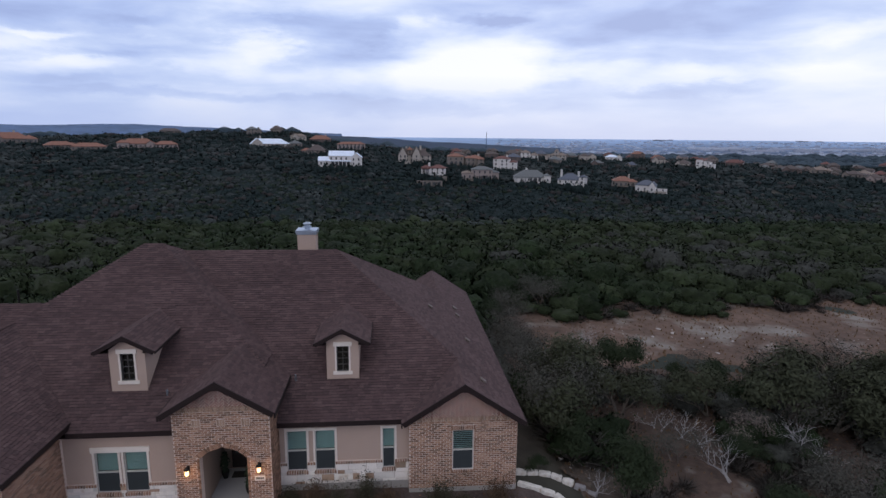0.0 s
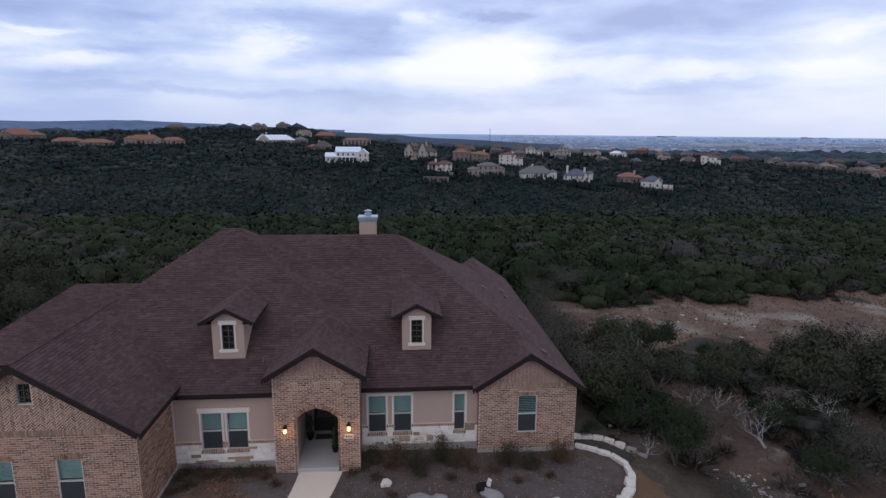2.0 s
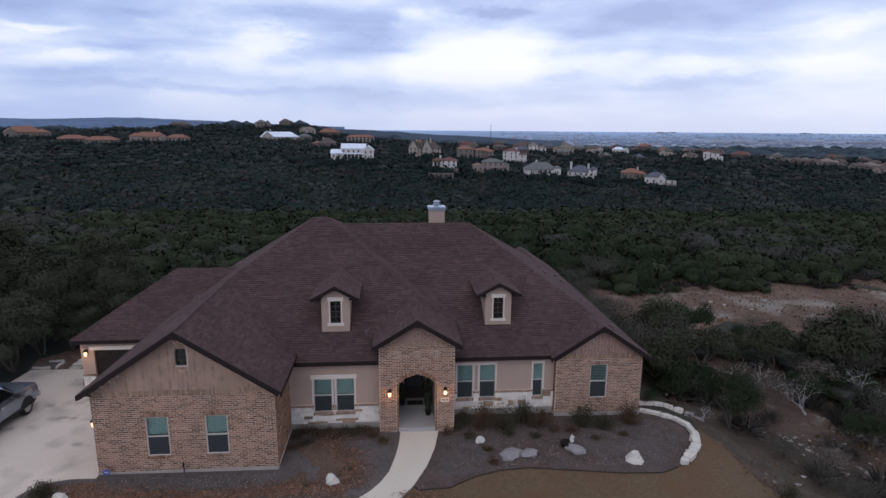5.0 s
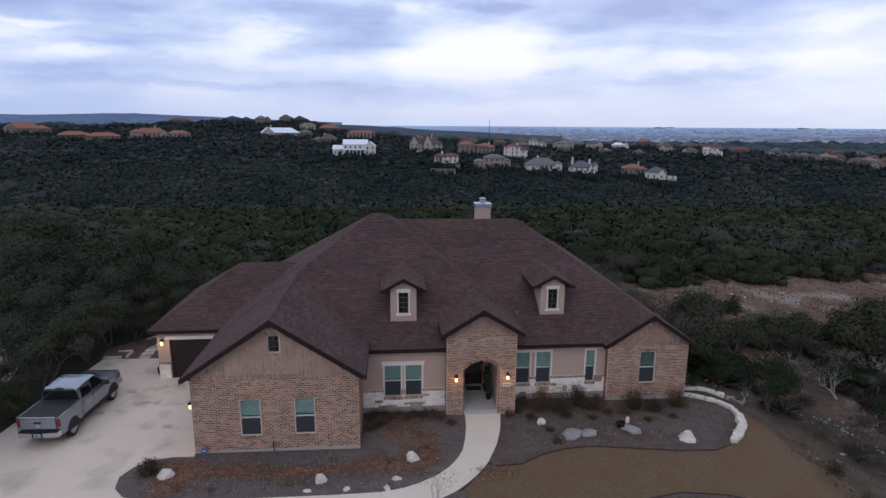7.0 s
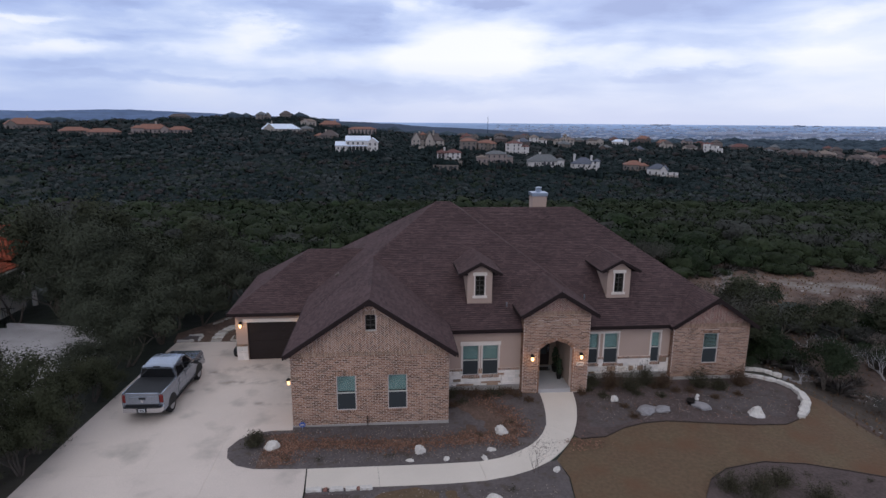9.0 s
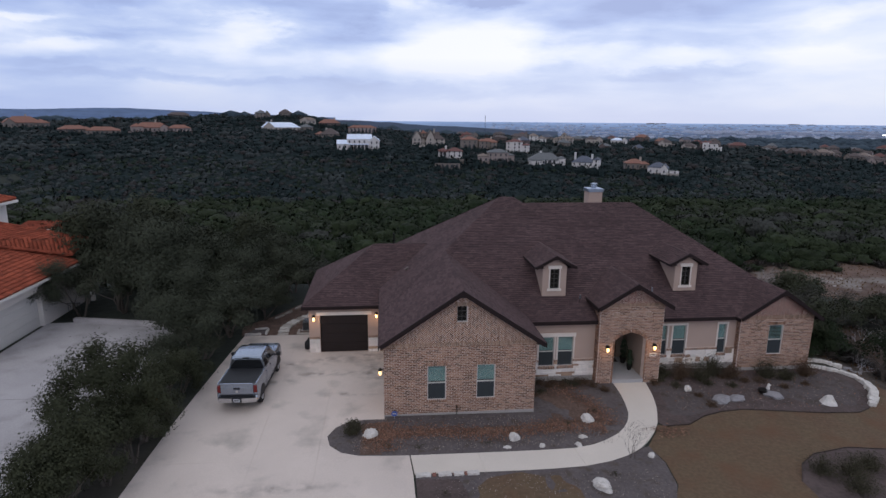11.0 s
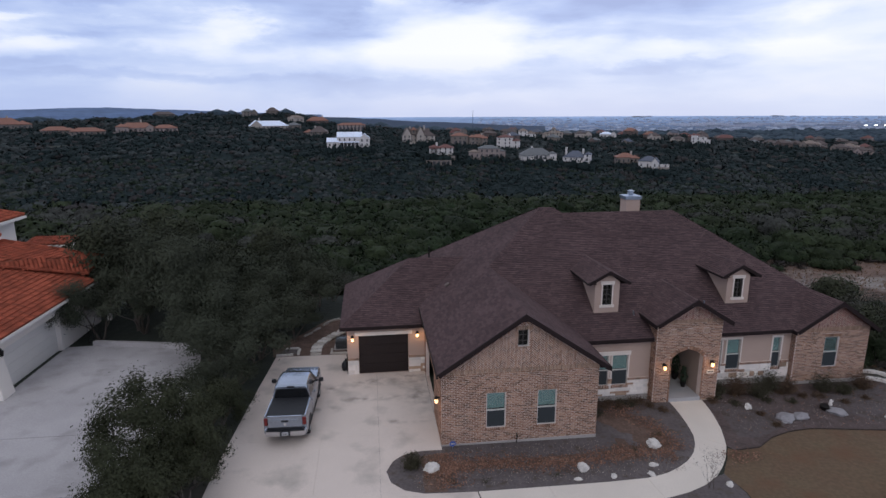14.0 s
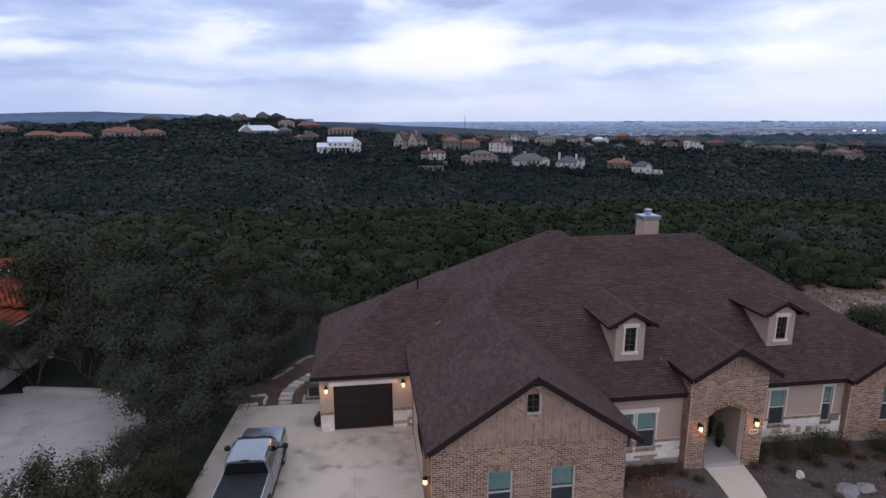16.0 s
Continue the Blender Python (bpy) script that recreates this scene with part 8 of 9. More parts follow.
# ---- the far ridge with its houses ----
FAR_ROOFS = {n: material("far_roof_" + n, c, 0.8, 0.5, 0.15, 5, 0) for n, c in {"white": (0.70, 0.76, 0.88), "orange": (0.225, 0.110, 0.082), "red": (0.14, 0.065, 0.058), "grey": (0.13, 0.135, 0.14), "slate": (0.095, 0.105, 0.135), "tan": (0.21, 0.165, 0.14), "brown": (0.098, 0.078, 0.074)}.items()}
FAR_WALLS = {n: material("far_wall_" + n, c, 0.9, 0.5, 0.1, 5, 0) for n, c in {"white": (0.60, 0.565, 0.55), "cream": (0.38, 0.335, 0.30), "tan": (0.20, 0.170, 0.152), "pink": (0.29, 0.235, 0.22), "brick": (0.13, 0.100, 0.092)}.items()}
FAR_GLASS_SHADE = material("far_window_and_shade", (0.06, 0.062, 0.07), 0.3, 1, 0.1, 5, 0)


def hip(x0, x1, y0, y1, z0, rise, eave=0.35):
    """A hip roof with a thick eave."""
    m = min(x1 - x0, y1 - y0) / 2
    if x1 - x0 >= y1 - y0:
        a, b = (x0 + m, (y0 + y1) / 2, z0 + rise), (x1 - m, (y0 + y1) / 2, z0 + rise)
        fs = [(4, 5, 9, 8), (5, 6, 9), (6, 7, 8, 9), (7, 4, 8)]
    else:
        a, b = ((x0 + x1) / 2, y0 + m, z0 + rise), ((x0 + x1) / 2, y1 - m, z0 + rise)
        fs = [(4, 5, 8), (5, 6, 9, 8), (6, 7, 9), (7, 4, 8, 9)]
    base = [(x0, y0), (x1, y0), (x1, y1), (x0, y1)]
    return Shape().add([(x, y, z0 - eave) for x, y in base] + [(x, y, z0) for x, y in base] + [a, b], fs + [(3, 2, 1, 0)] + [(i, (i + 1) % 4, (i + 1) % 4 + 4, i + 4) for i in range(4)])


def saddle(x0, x1, y0, y1, z0, rise, along_x, eave=0.35):
    """A ridged roof, open gables at its ends."""
    if along_x:
        ends = [[(x, y0, z0), (x, (y0 + y1) / 2, z0 + rise), (x, y1, z0)] for x in (x0, x1)]
    else:
        ends = [[(x0, y, z0), ((x0 + x1) / 2, y, z0 + rise), (x1, y, z0)] for y in (y0, y1)]
    vs = [p for e in ends for p in e] + [(x, y, z - eave) for e in ends for x, y, z in e]
    return Shape().add(vs, [(0, 1, 4, 3), (1, 2, 5, 4), (6, 9, 10, 7), (7, 10, 11, 8), (0, 3, 9, 6), (2, 8, 11, 5), (0, 6, 7, 1), (1, 7, 8, 2), (3, 4, 10, 9), (4, 5, 11, 10)])


def opening(parent, u, y, z, w, h, arched=False, name="window"):
    """A dark plate for a window or archway in a front wall; an archway's shade is its colour."""
    pts = [(-w / 2, 0), (w / 2, 0)]
    pts += [(w / 2 * math.cos(q), h - w / 2 + w / 2 * math.sin(q)) for q in (0, 0.785, 1.571, 2.356, 3.142)] if arched else [(w / 2, h), (-w / 2, h)]
    n = len(pts)
    vs = [(u + a, y - 0.06, z + b) for a, b in pts] + [(u + a, y + 0.05, z + b) for a, b in pts]
    return Shape().add(vs, [tuple(range(n)), tuple(reversed(range(n, 2 * n)))] + [(i, i + n, (i + 1) % n + n, (i + 1) % n) for i in range(n)]).out(name, FAR_GLASS_SHADE, parent)


def far_house(x, y, roof_, wall_, blocks, extras=(), twist=0.0, arched=False, lift=3.2, label=""):
    """A big house on the far ridge. Blocks: centre x, y, width, depth, wall height, roof kind, rise, and other roof or wall colours."""
    z = float(land(x, y) + bumps(x, y)) + lift
    span_ = max(b[0] + b[2] / 2 for b in blocks) - min(b[0] - b[2] / 2 for b in blocks)
    L = math.hypot(x, y + 28)
    for k in (-0.3, 0, 0.3):
        CLEAR.append((x + k * span_, y + 1, span_ * 0.22 + 2))
    ux, uy = x / L, (y + 28) / L
    front_ = max(b[3] / 2 - b[1] for b in blocks)
    for k in range(int(span_ / 1.6) + 4):
        u, back = (k - 1.5 + tree_rng.uniform(-0.4, 0.4)) * 1.6 - span_ / 2, front_ + tree_rng.uniform(2.5, 8)
        tx, ty = x + u * uy - ux * back, y - u * ux - uy * back
        tz = float(land(tx, ty) + bumps(tx, ty)) - 0.5
        FRONT.append(((tx, ty, tz), (tree_rng.uniform(2.4, 4.2), min(9.0, max(2.5, (z + tree_rng.uniform(-0.2, 2.6) - tz) / 0.95)))))
    h = empty("house", (x, y, z), label=label or "%s-walled house with a %s roof on the far ridge" % (wall_, roof_), category="house", group="houses on the ridge")
    h.rotation_euler = (0, 0, -math.atan2(x, y + 28) + radians(twist))
    for cx, cy, w, d, hgt, kind, rise, *other in blocks:
        rf, wl = (other + [roof_, wall_][len(other):])[:2] if other else (roof_, wall_)
        x0, x1, y0, y1 = cx - w / 2, cx + w / 2, cy - d / 2, cy + d / 2
        body = Shape().box((x0, y0, -7), (x1, y1, hgt))
        if kind == "gable_y":
            body.add([(x0, y0, hgt), (x1, y0, hgt), (cx, y0, hgt + rise), (x0, y1, hgt), (x1, y1, hgt), (cx, y1, hgt + rise)], [(0, 1, 2), (5, 4, 3)])
        elif kind == "gable_x":
            body.add([(x0, y0, hgt), (x0, y1, hgt), (x0, cy, hgt + rise), (x1, y0, hgt), (x1, y1, hgt), (x1, cy, hgt + rise)], [(2, 1, 0), (3, 4, 5)])
        elif kind == "flat":
            body.box((x0 - 0.15, y0 - 0.15, hgt), (x1 + 0.15, y0 + 0.2, hgt + rise))
        body.out("wall", FAR_WALLS[wl], h)
        o = 0.55
        if kind == "hip":
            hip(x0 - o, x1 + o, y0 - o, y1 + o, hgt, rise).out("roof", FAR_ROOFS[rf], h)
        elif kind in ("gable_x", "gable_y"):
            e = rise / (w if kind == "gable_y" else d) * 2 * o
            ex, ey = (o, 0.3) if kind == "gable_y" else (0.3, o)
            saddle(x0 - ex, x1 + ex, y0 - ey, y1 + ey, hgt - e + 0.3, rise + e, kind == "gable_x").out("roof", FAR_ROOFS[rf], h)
        rows, n = max(1, int(round(hgt / 3.4))), max(1, int(w / 3.6))
        for f in range(rows):
            for k in range(n):
                u, ww = x0 + w * (k + 0.5) / n, min(1.2, w / n * 0.45)
                if not any(b[0] - b[2] / 2 < u < b[0] + b[2] / 2 and b[1] - b[3] / 2 < y0 - 0.3 and b[4] > f * 3.2 + 1.5 for b in blocks):
                    opening(h, u, y0, f * hgt / rows + 0.7, ww, 1.9, arched)
    for kind, *e in extras:
        if kind == "chimney":
            u, v, top = e
            s = Shape().box((u - 0.7, v - 0.6, 2), (u + 0.7, v + 0.6, top))
            s.box((u - 0.85, v - 0.75, top - 0.5), (u + 0.85, v + 0.75, top)).out("chimney", FAR_WALLS["white" if wall_ == "white" else "cream"], h)
        elif kind == "columns":
            u0, u1, v, top, n = e
            for k in range(n):
                u = u0 + (u1 - u0) * k / (n - 1)
                Shape().tube([(u, v, -3), (u, v, top)], [0.38, 0.32], 8).out("column", FAR_WALLS["white"], h)
            Shape().box((u0 - 0.6, v - 0.5, top), (u1 + 0.6, v + 3.2, top + 0.7)).out("porch_roof", FAR_ROOFS[roof_], h)
            # dark sheet behind the columns paints the shade under the porch roof
            Shape().box((u0, v + 1.4, -3), (u1, v + 1.6, top)).out("porch_shade", FAR_GLASS_SHADE, h)
        elif kind == "arcade":
            u0, u1, v, z0_, hh, n = e
            for k in range(n):
                opening(h, u0 + (u1 - u0) * (k + 0.5) / n, v, z0_, (u1 - u0) / n * 0.62, hh, True, "archway")
        elif kind == "terrace":
            u0, u1, v, top, colour = e
            s = Shape().box((u0, v, top - 3.5), (u1, v + 0.6, top))
            s.box((u0 - 0.2, v - 0.15, top - 0.3), (u1 + 0.2, v + 0.75, top)).out("terrace_wall", FAR_WALLS[colour], h)
    return h


far_house(-121, 609, "white", "cream", [(0, 0, 38, 15, 3.2, "hip", 5.0), (-13, -2, 10, 14, 4.2, "gable_y", 4.2), (27, 4, 13, 12, 3.4, "hip", 3.2, "grey", "tan")], [("chimney", -9, 2, 11.0)], 6, label="long pale house with a white metal roof on the wooded ridge")
far_house(-32, 437, "white", "white", [(0, 2, 19, 10, 7.8, "gable_x", 3.2), (-13, 1, 9, 10, 4.0, "gable_x", 2.6), (11.5, 0, 8, 11, 6.6, "gable_y", 3.2)], [("columns", -7.5, 7, -6.5, 3.4, 6), ("terrace", -10, 14, -9, -0.4, "cream")], -4, label="white two-storey house with metal roofs and a columned porch")
far_house(26, 499, "brown", "cream", [(0, 3, 22, 11, 6.2, "gable_x", 5.0), (-9.5, -1, 7.5, 12, 6.0, "gable_y", 6.2), (2.5, -1.5, 7, 12, 6.2, "gable_y", 6.8), (10.5, 0, 10, 11, 5.4, "hip", 4.0), (-3.2, 0, 4, 4, 10.5, "hip", 2.6, "orange", "tan")], [("chimney", 6.5, 2, 14.0), ("chimney", -6, 4, 13.0), ("terrace", -16, 15, -13, 0.6, "cream")], 3, label="pale stone manor with steep brown gables on the far ridge")
far_house(39, 429, "red", "white", [(3.5, 0, 12, 10, 5.2, "hip", 2.4), (-5.5, -1, 7, 8, 5.6, "hip", 1.7)], [("chimney", -3.5, 3, 8.8), ("columns", -8.2, -2.8, -6.4, 4.4, 3), ("terrace", -11, 11, -10, -0.6, "tan")], -3, label="white villa with dark red tile roofs and a pillared loggia")
far_house(35, 412, "tan", "tan", [(0, 0, 19, 6, 2.8, "flat", 0.5)], [("arcade", -8.5, 8.5, -3, -0.2, 2.5, 5), ("terrace", -13, 12, -6, -1.2, "tan")], 0, lift=1.8, label="tan garden terrace with an arcade below the villa")
far_house(71, 488, "orange", "tan", [(-8.5, 0, 14, 11, 7.8, "hip", 2.4), (8.5, 1, 15, 12, 6.2, "hip", 2.6), (2.5, -4, 6, 8, 6.6, "hip", 1.8), (13, -4, 5, 7, 5.6, "hip", 1.5)], [("chimney", 12, 2, 10), ("arcade", -14, -3, -5.5, 0.6, 3.0, 3)], 8, True, label="tan villa with orange clay roofs and arched windows")
far_house(106, 488, "red", "white", [(-2, 0, 14, 11, 9.6, "hip", 2.2), (8, 0, 6.5, 9, 6.8, "hip", 1.4), (-1, -5, 5, 5, 8.8, "flat", 0.6)], [("terrace", -12, 13, -10, 0.8, "cream"), ("chimney", 2, 3, 12.5)], -6, True, label="tall white villa with a low dark red roof and arched windows")
far_house(74, 426, "grey", "pink", [(2.5, 0, 16, 11, 7.2, "hip", 2.4), (-9, -1, 8, 9, 4.4, "hip", 1.8, "tan"), (12.5, 2, 6, 8, 5.0, "hip", 1.4)], [("terrace", -13, 15, -10, 0.6, "tan"), ("arcade", 2, 10, -5.55, 0.2, 2.6, 3)], 4, label="pinkish two-storey house with a low grey roof above terraces")
far_house(116, 425, "grey", "white", [(-1, 2, 25, 15, 3.6, "hip", 5.2), (11, -5, 5, 7, 5.0, "hip", 1.6), (-9, -5, 7, 6, 3.4, "hip", 2.4)], [("arcade", -3, 7, -5.55, 0.2, 3.0, 3), ("chimney", -4, 4, 10.2)], 8, label="low white house under a broad grey hip roof")
far_house(146, 417, "slate", "white", [(-2, 2, 17, 13, 3.4, "hip", 4.6), (8.5, -2, 5, 8, 5.8, "hip", 1.4)], [("chimney", -9, 2, 10.5), ("chimney", 4, 4, 9.4)], -10, label="white house with a dark slate roof and tall chimneys")
far_house(191, 429, "orange", "tan", [(0, 0, 15, 11, 4.4, "hip", 3.2), (7, -4, 6, 7, 4.0, "hip", 2.0)], [("chimney", 5, 2, 9)], 10)
far_house(203, 409, "slate", "white", [(-1, 0, 14, 11, 4.8, "hip", 3.6), (4.5, -4, 4.5, 8, 4.6, "gable_y", 2.8), (10, -2, 9, 7, 2.0, "flat", 0.5)], [("terrace", -2, 15, -7, 0.6, "cream")], -8)
far_house(157, 618, "tan", "white", [(-2, 0, 10, 9, 6.4, "hip", 2.8), (7, 0, 10, 8, 3.8, "hip", 1.8)], [], 4)
far_house(192, 619, "tan", "cream", [(0, 0, 18, 10, 5.6, "hip", 2.6), (-1, -3, 4.2, 4.2, 10.0, "hip", 2.4), (-10, 1, 7, 8, 4.6, "hip", 2.0)], [], -5)
far_house(230, 633, "brown", "cream", [(-3, 0, 10, 9, 5.0, "hip", 2.6), (6, 0, 8, 9, 4.4, "gable_y", 3.0)], [], 12)
far_house(271, 662, "white", "white", [(0, 0, 14, 9, 4.2, "hip", 2.6), (9, -1, 6, 7, 4.4, "gable_y", 2.6, "grey")], [], -8)
for x, y, t in ((314, 688, 10), (336, 678, -6)):
    far_house(x, y, "orange", "brick", [(0, 0, 15, 11, 5.4, "hip", 3.4), (5, -4, 6, 7, 4.6, "gable_y", 2.8)], [("chimney", -4, 2, 9.5)], t)
for x, y, t in ((289, 575, 8), (311, 564, -14)):
    far_house(x, y, "brown", "cream", [(0, 0, 12, 10, 4.6, "hip", 3.2), (-4, -4, 5, 7, 4.2, "gable_y", 2.6)], [], t)
far_house(308, 519, "white", "white", [(0, 0, 13, 9, 5.4, "flat", 0.6), (7, -2, 7, 8, 3.4, "flat", 0.5), (-4, -1, 5, 6, 6.8, "flat", 0.5)], [], -10, label="white flat-roofed house among the trees of the ridge")
far_house(404, 626, "red", "brick", [(0, 0, 17, 11, 4.0, "hip", 3.4)], [], 6)
for x, y, r_, w_, t in ((397, 519, "brown", "brick", 12), (429, 520, "tan", "tan", -8), (447, 532, "brown", "brick", 5), (464, 519, "brown", "tan", -15), (471, 500, "brown", "pink", 9), (492, 548, "brown", "brick", 0), (415, 560, "brown", "tan", 15), (520, 570, "tan", "pink", -10), (450, 565, "brown", "brick", 20)):
    far_house(x, y, r_, w_, [(0, 0, 13, 11, 3.8, "hip", 3.2), (-4.5, -4, 5.5, 7, 3.4, "gable_y", 2.6), (7, 1, 6, 9, 3.0, "hip", 2.2)], [], t, lift=2.0)
far_house(-366, 590, "orange", "tan", [(0, 0, 30, 16, 4.2, "hip", 6.0), (15, -3, 12, 12, 4.0, "hip", 3.6), (-12, -5, 9, 9, 4.4, "gable_y", 3.4)], [("chimney", 4, 2, 12)], 10)
for x, y, w, t in ((-300, 551, 24, 6), (-270, 542, 26, -5)):
    far_house(x, y, "orange", "tan", [(0, 0, w, 12, 3.4, "hip", 3.2), (w * 0.4, -3, 8, 9, 3.4, "hip", 2.2)], [], t, lift=2.2)
far_house(-230, 562, "orange", "pink", [(-4, 0, 30, 14, 4.0, "hip", 4.6), (20, -2, 20, 11, 3.4, "hip", 3.0), (-17, -5, 10, 9, 5.0, "hip", 2.6), (6, -6, 7, 8, 4.2, "gable_y", 2.6)], [("chimney", 0, 2, 11), ("terrace", -26, 30, -11, 0.4, "pink")], 4, label="long pink-walled villa with orange clay roofs on the ridge")
far_house(-258, 712, "brown", "tan", [(0, 0, 24, 11, 3.2, "hip", 3.2), (-8, -3, 7, 8, 3.4, "hip", 2.2)], [], 0, lift=2.2)
far_house(-158, 695, "grey", "tan", [(0, 0, 12, 10, 5.6, "hip", 3.2), (7, -1, 6, 8, 4.6, "gable_y", 3.0)], [], 8)
far_house(-131, 705, "brown", "tan", [(0, 0, 14, 11, 4.4, "hip", 4.2)], [], -6)
far_house(-99, 661, "tan", "cream", [(0, 0, 17, 9, 4.2, "hip", 2.6), (-4, -4, 6, 6, 4.4, "gable_y", 2.4)], [], 5)
far_house(-76, 676, "orange", "brick", [(0, 0, 24, 12, 3.0, "hip", 4.2)], [("chimney", 6, 2, 8.6)], 0)
far_house(-63, 534, "orange", "tan", [(0, 0, 16, 13, 2.8, "hip", 5.2, "brown", "tan"), (-9, -2, 8, 8, 2.8, "hip", 2.4)], [("chimney", -4, 3, 8.2)], -12)
far_house(-35, 591, "orange", "pink", [(0, 0, 28, 10, 5.8, "hip", 2.2)], [("arcade", -13, 13, -5.05, 0.6, 3.4, 7)], 3, label="long pinkish house with an arcade and a low clay roof")
hr = random.Random(9)
SEEN = list(CLEAR)
for k in range(300):
    y = hr.uniform(560, 770)
    x = y * hr.uniform(0.12, 0.95)
    if any((x - c[0]) ** 2 + (y - c[1]) ** 2 < 33 ** 2 for c in SEEN):
        continue
    SEEN.append((x, y))
    if len(SEEN) > 250:
        break
    w, d, g = hr.uniform(9, 14), hr.uniform(9, 12), hr.choice((-1, 1))
    far_house(x, y, hr.choice(("brown", "brown", "brown", "grey", "red", "slate")), hr.choice(("tan", "tan", "pink", "brick", "brick")), [(0, 0, w, d, hr.choice((3.6, 4.2, 6.0)), "hip", hr.uniform(2.4, 3.6)), (g * w * 0.4, -d * 0.35, 5.5, 7, 3.8, hr.choice(("hip", "gable_y")), 2.4)], [], hr.uniform(-25, 25), lift=2.0)

understory(44, 130, 2.5, 0.85, W_OAK, "dense leafy undergrowth below the slope's trees")
understory(130, 270, 4.0, 1.0, W_MID, "dense undergrowth in the wooded valley")
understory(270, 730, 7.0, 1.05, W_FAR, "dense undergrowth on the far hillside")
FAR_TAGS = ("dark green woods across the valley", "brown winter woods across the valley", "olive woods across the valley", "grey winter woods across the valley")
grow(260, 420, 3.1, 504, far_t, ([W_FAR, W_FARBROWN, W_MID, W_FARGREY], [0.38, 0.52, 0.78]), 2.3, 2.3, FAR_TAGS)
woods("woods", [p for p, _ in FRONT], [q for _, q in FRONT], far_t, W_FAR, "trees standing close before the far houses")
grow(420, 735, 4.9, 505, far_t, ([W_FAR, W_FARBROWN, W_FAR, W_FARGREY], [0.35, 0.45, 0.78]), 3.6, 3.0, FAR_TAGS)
v_, f_ = ico(1)
# blue-grey leaf colour with the distance haze mixed in
W_DIM = foliage("distant_trees_hazed", (0.045, 0.066, 0.085), 0.3, 0.2)
blob = [(v_ * (0.75, 0.75, 0.6) * (1 + 0.3 * np.random.RandomState(k).uniform(-1, 1, (len(v_), 1))) + (0, 0, 0.4), f_, v_) for k in range(4)]
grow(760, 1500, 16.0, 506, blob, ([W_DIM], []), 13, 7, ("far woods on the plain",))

# ---- distance: blue hills, the plain and its town, haze painted into their colours ----
# haze as base colour: pale blue far off, darker blue nearer
HAZE = material("haze_blue_far", (0.088, 0.138, 0.245), 0.95, 0.004, 0.3, 0.02, 0)
HAZE_NEAR = material("haze_blue_near", (0.034, 0.054, 0.092), 0.95, 0.004, 0.2, 0.03, 0)
PLAIN = material("distant_plain_hazed", (0.19, 0.27, 0.44), 0.95, 0.0016, 0.35, 0.012, 0)


def paint_haze(mt, near, far, y0, y1):
    """Haze painted into the backdrop's base colour: it pales with distance."""
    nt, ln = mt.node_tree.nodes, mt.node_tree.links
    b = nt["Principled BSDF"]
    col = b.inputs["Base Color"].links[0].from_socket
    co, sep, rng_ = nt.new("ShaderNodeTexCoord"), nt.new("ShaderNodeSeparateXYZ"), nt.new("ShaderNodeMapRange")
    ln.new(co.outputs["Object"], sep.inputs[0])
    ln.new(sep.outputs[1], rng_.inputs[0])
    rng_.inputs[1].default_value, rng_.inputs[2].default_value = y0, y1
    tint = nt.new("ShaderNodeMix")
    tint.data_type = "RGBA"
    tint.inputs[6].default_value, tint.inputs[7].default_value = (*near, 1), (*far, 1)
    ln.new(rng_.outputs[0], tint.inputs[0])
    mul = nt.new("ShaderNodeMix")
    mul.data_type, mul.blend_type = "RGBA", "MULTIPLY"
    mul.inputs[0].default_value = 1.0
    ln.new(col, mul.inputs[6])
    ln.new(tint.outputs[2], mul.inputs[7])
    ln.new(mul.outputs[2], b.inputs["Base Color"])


paint_haze(PLAIN, (0.20, 0.23, 0.25), (1.75, 1.70, 1.55), 1500, 4800)


def hill_ridge(name, pts, base, mat, label, depth=500, seed=0):
    """A long hill from its crest line (x, y, height)."""
    V, F = [], []
    crest = []
    for (x0, y0, z0), (x1, y1, z1) in zip(pts, pts[1:]):
        for k in range(24):
            t = k / 24
            x, y = x0 + (x1 - x0) * t, y0 + (y1 - y0) * t
            z = z0 + (z1 - z0) * t
            z += 4.5 * noise.noise((x * 0.004 + seed, y * 0.004, 0)) + 1.6 * noise.noise((x * 0.02, y * 0.02, seed))
            crest.append((x, y, z))
    for x, y, z in crest:
        L = math.hypot(x, y)
        ux, uy = x / L, y / L
        for off, zz in ((-depth, base), (-depth * 0.45, base + (z - base) * 0.55), (0, z), (depth * 0.3, base)):
            V.append((x + ux * off, y + uy * off, zz))
    for i in range(len(crest) - 1):
        for j in range(3):
            a = i * 4 + j
            F.append((a, a + 1, a + 5, a + 4))
    ob = solid(name, V, F, mat)
    ob.data.polygons.foreach_set("use_smooth", [True] * len(ob.data.polygons))
    return tagged(ob, label, "hill", kind="structure")


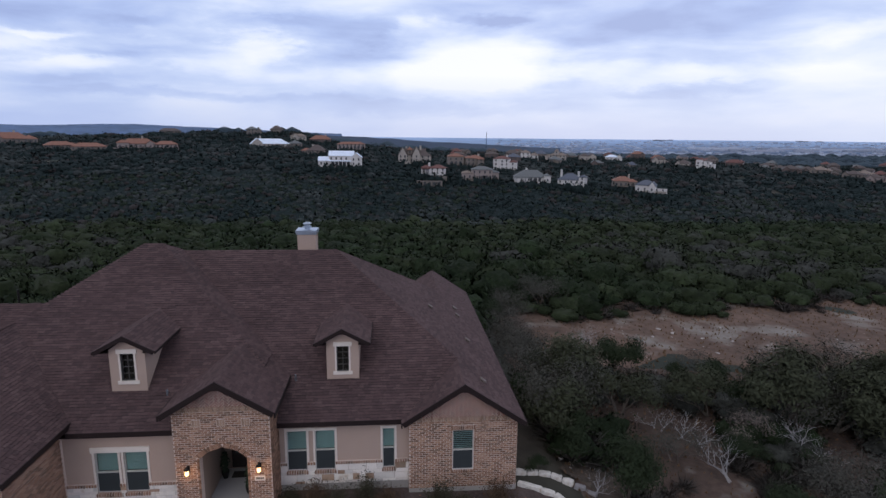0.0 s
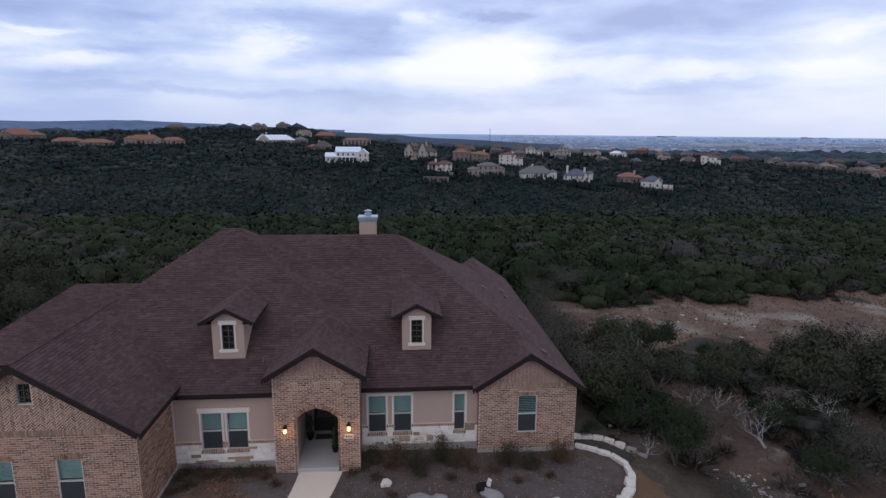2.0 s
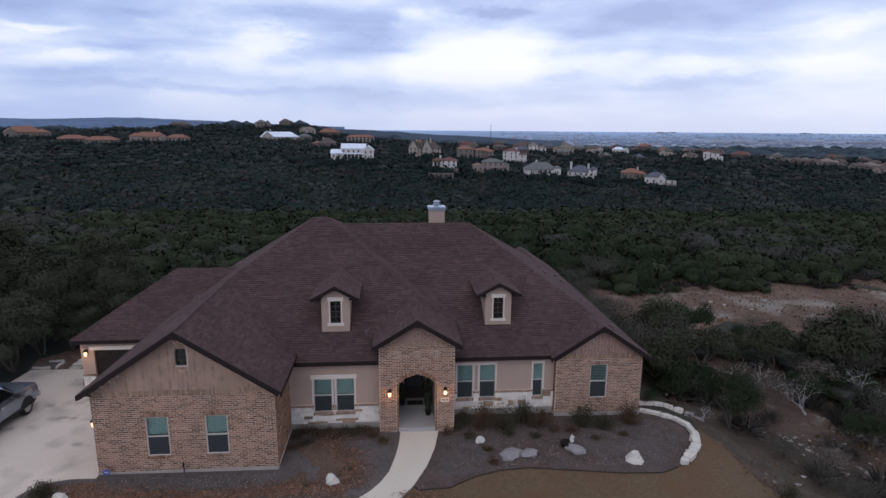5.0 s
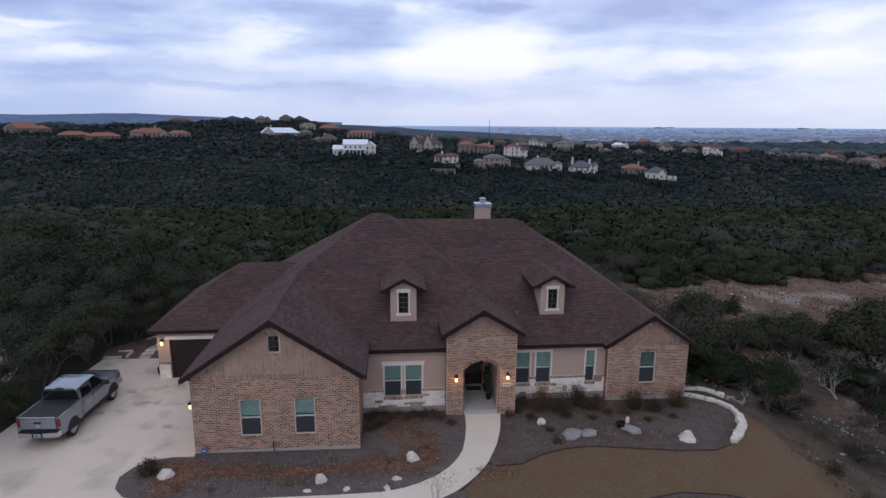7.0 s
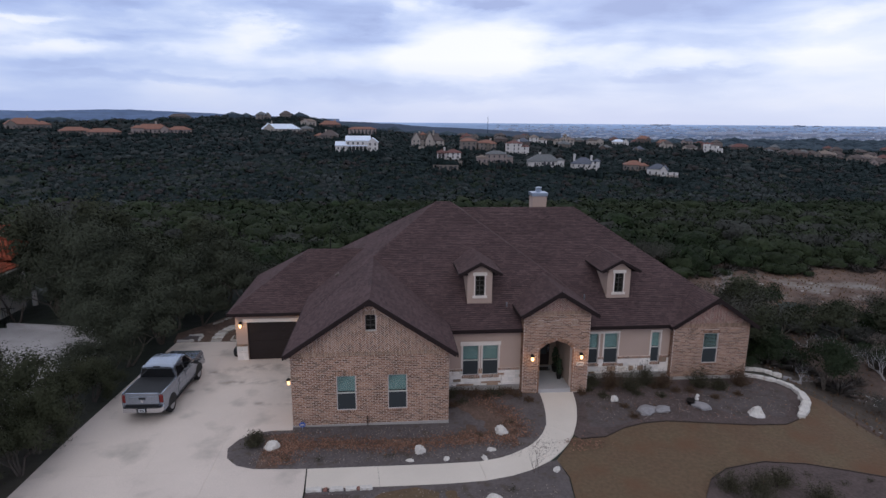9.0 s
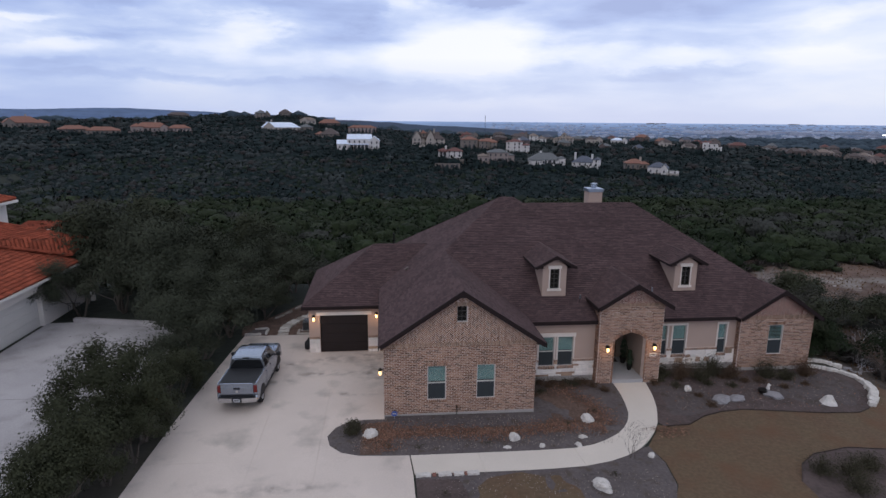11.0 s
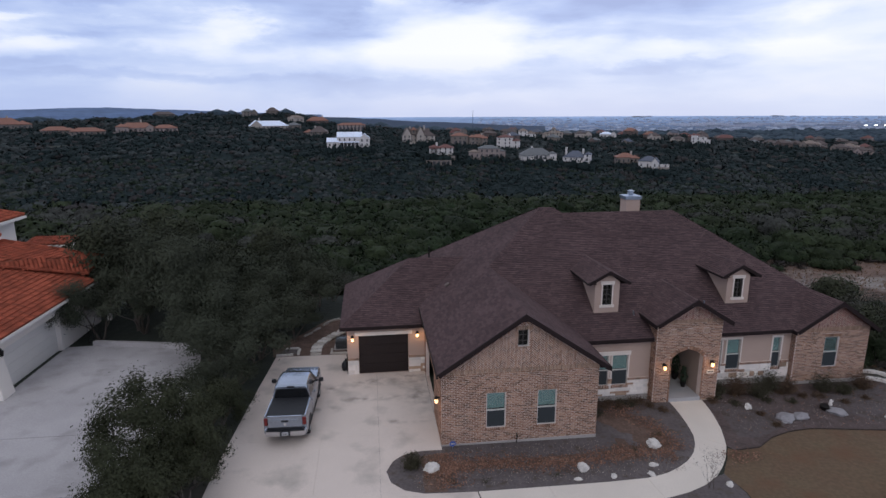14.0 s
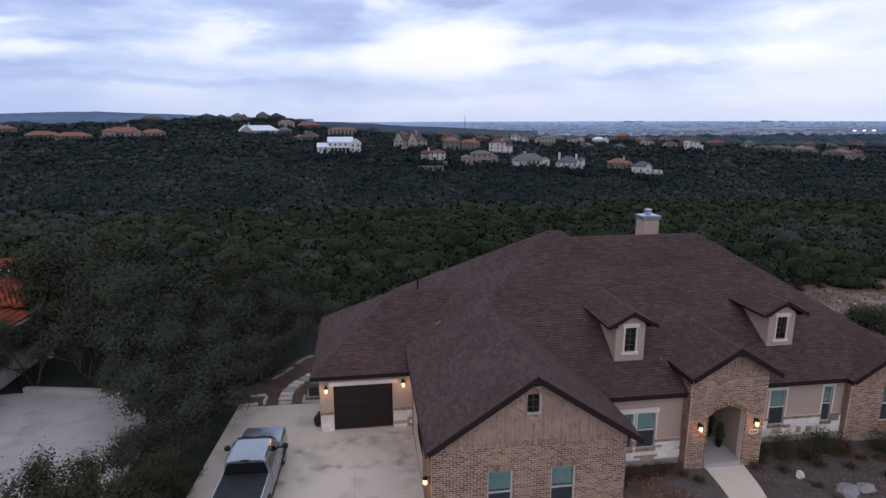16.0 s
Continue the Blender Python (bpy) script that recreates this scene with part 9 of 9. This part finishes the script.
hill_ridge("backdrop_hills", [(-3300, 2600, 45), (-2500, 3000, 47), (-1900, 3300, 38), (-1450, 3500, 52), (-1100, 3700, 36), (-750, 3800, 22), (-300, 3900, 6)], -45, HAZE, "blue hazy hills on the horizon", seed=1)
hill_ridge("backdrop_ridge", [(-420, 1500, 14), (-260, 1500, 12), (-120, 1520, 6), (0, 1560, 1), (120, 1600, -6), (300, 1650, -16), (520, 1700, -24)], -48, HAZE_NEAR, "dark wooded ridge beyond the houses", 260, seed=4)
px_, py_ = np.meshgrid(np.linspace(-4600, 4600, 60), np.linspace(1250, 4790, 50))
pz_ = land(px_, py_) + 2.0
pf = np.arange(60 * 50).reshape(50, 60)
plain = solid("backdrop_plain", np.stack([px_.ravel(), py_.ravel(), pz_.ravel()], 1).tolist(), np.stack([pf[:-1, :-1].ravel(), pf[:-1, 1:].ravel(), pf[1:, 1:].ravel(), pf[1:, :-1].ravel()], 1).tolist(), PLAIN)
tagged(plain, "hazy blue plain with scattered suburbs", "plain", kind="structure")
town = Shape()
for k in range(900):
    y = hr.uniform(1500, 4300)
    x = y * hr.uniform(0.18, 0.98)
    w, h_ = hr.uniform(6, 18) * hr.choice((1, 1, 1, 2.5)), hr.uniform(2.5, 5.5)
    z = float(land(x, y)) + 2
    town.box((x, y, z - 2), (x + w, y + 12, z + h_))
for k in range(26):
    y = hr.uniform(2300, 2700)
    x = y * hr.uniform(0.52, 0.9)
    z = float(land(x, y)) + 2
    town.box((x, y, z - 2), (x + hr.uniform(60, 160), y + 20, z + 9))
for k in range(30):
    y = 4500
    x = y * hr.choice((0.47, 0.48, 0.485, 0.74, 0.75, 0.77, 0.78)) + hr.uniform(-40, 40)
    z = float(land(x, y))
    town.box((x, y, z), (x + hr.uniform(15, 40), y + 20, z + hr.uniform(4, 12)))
# wall colour paled and blued in place of haze over the town
tagged(town.out("far_town", material("town_walls_hazed", (0.36, 0.41, 0.50), 0.9, 0.01, 0.2, 0.2, 0, island=0.35)), "pale roofs and blocks of a far town", "town", kind="stuff")
mast = empty("radio_mast", (249, 1470, float(land(249, 1470))), label="thin radio mast on the skyline", category="mast")
Shape().tube([(0, 0, 0), (0, 0, 62)], [0.9, 0.5], 5).out("pole", HAZE_NEAR, mast)
for k in range(3):
    lt = empty("floodlight", (1690 + k * 38, 1815, -31), label="bright white floodlight of a far sports ground", category="floodlight", group="far floodlights")
    Shape().tube([(0, 0, -32), (0, 0, 0)], [0.6, 0.5], 5).out("pole", HAZE_NEAR, lt)
    Shape().box((-6, -0.5, -1.6), (6, 0.5, 1.6)).out("lamp_bank", glow("floodlight_glow", (1, 0.97, 0.9), 2.2), lt)
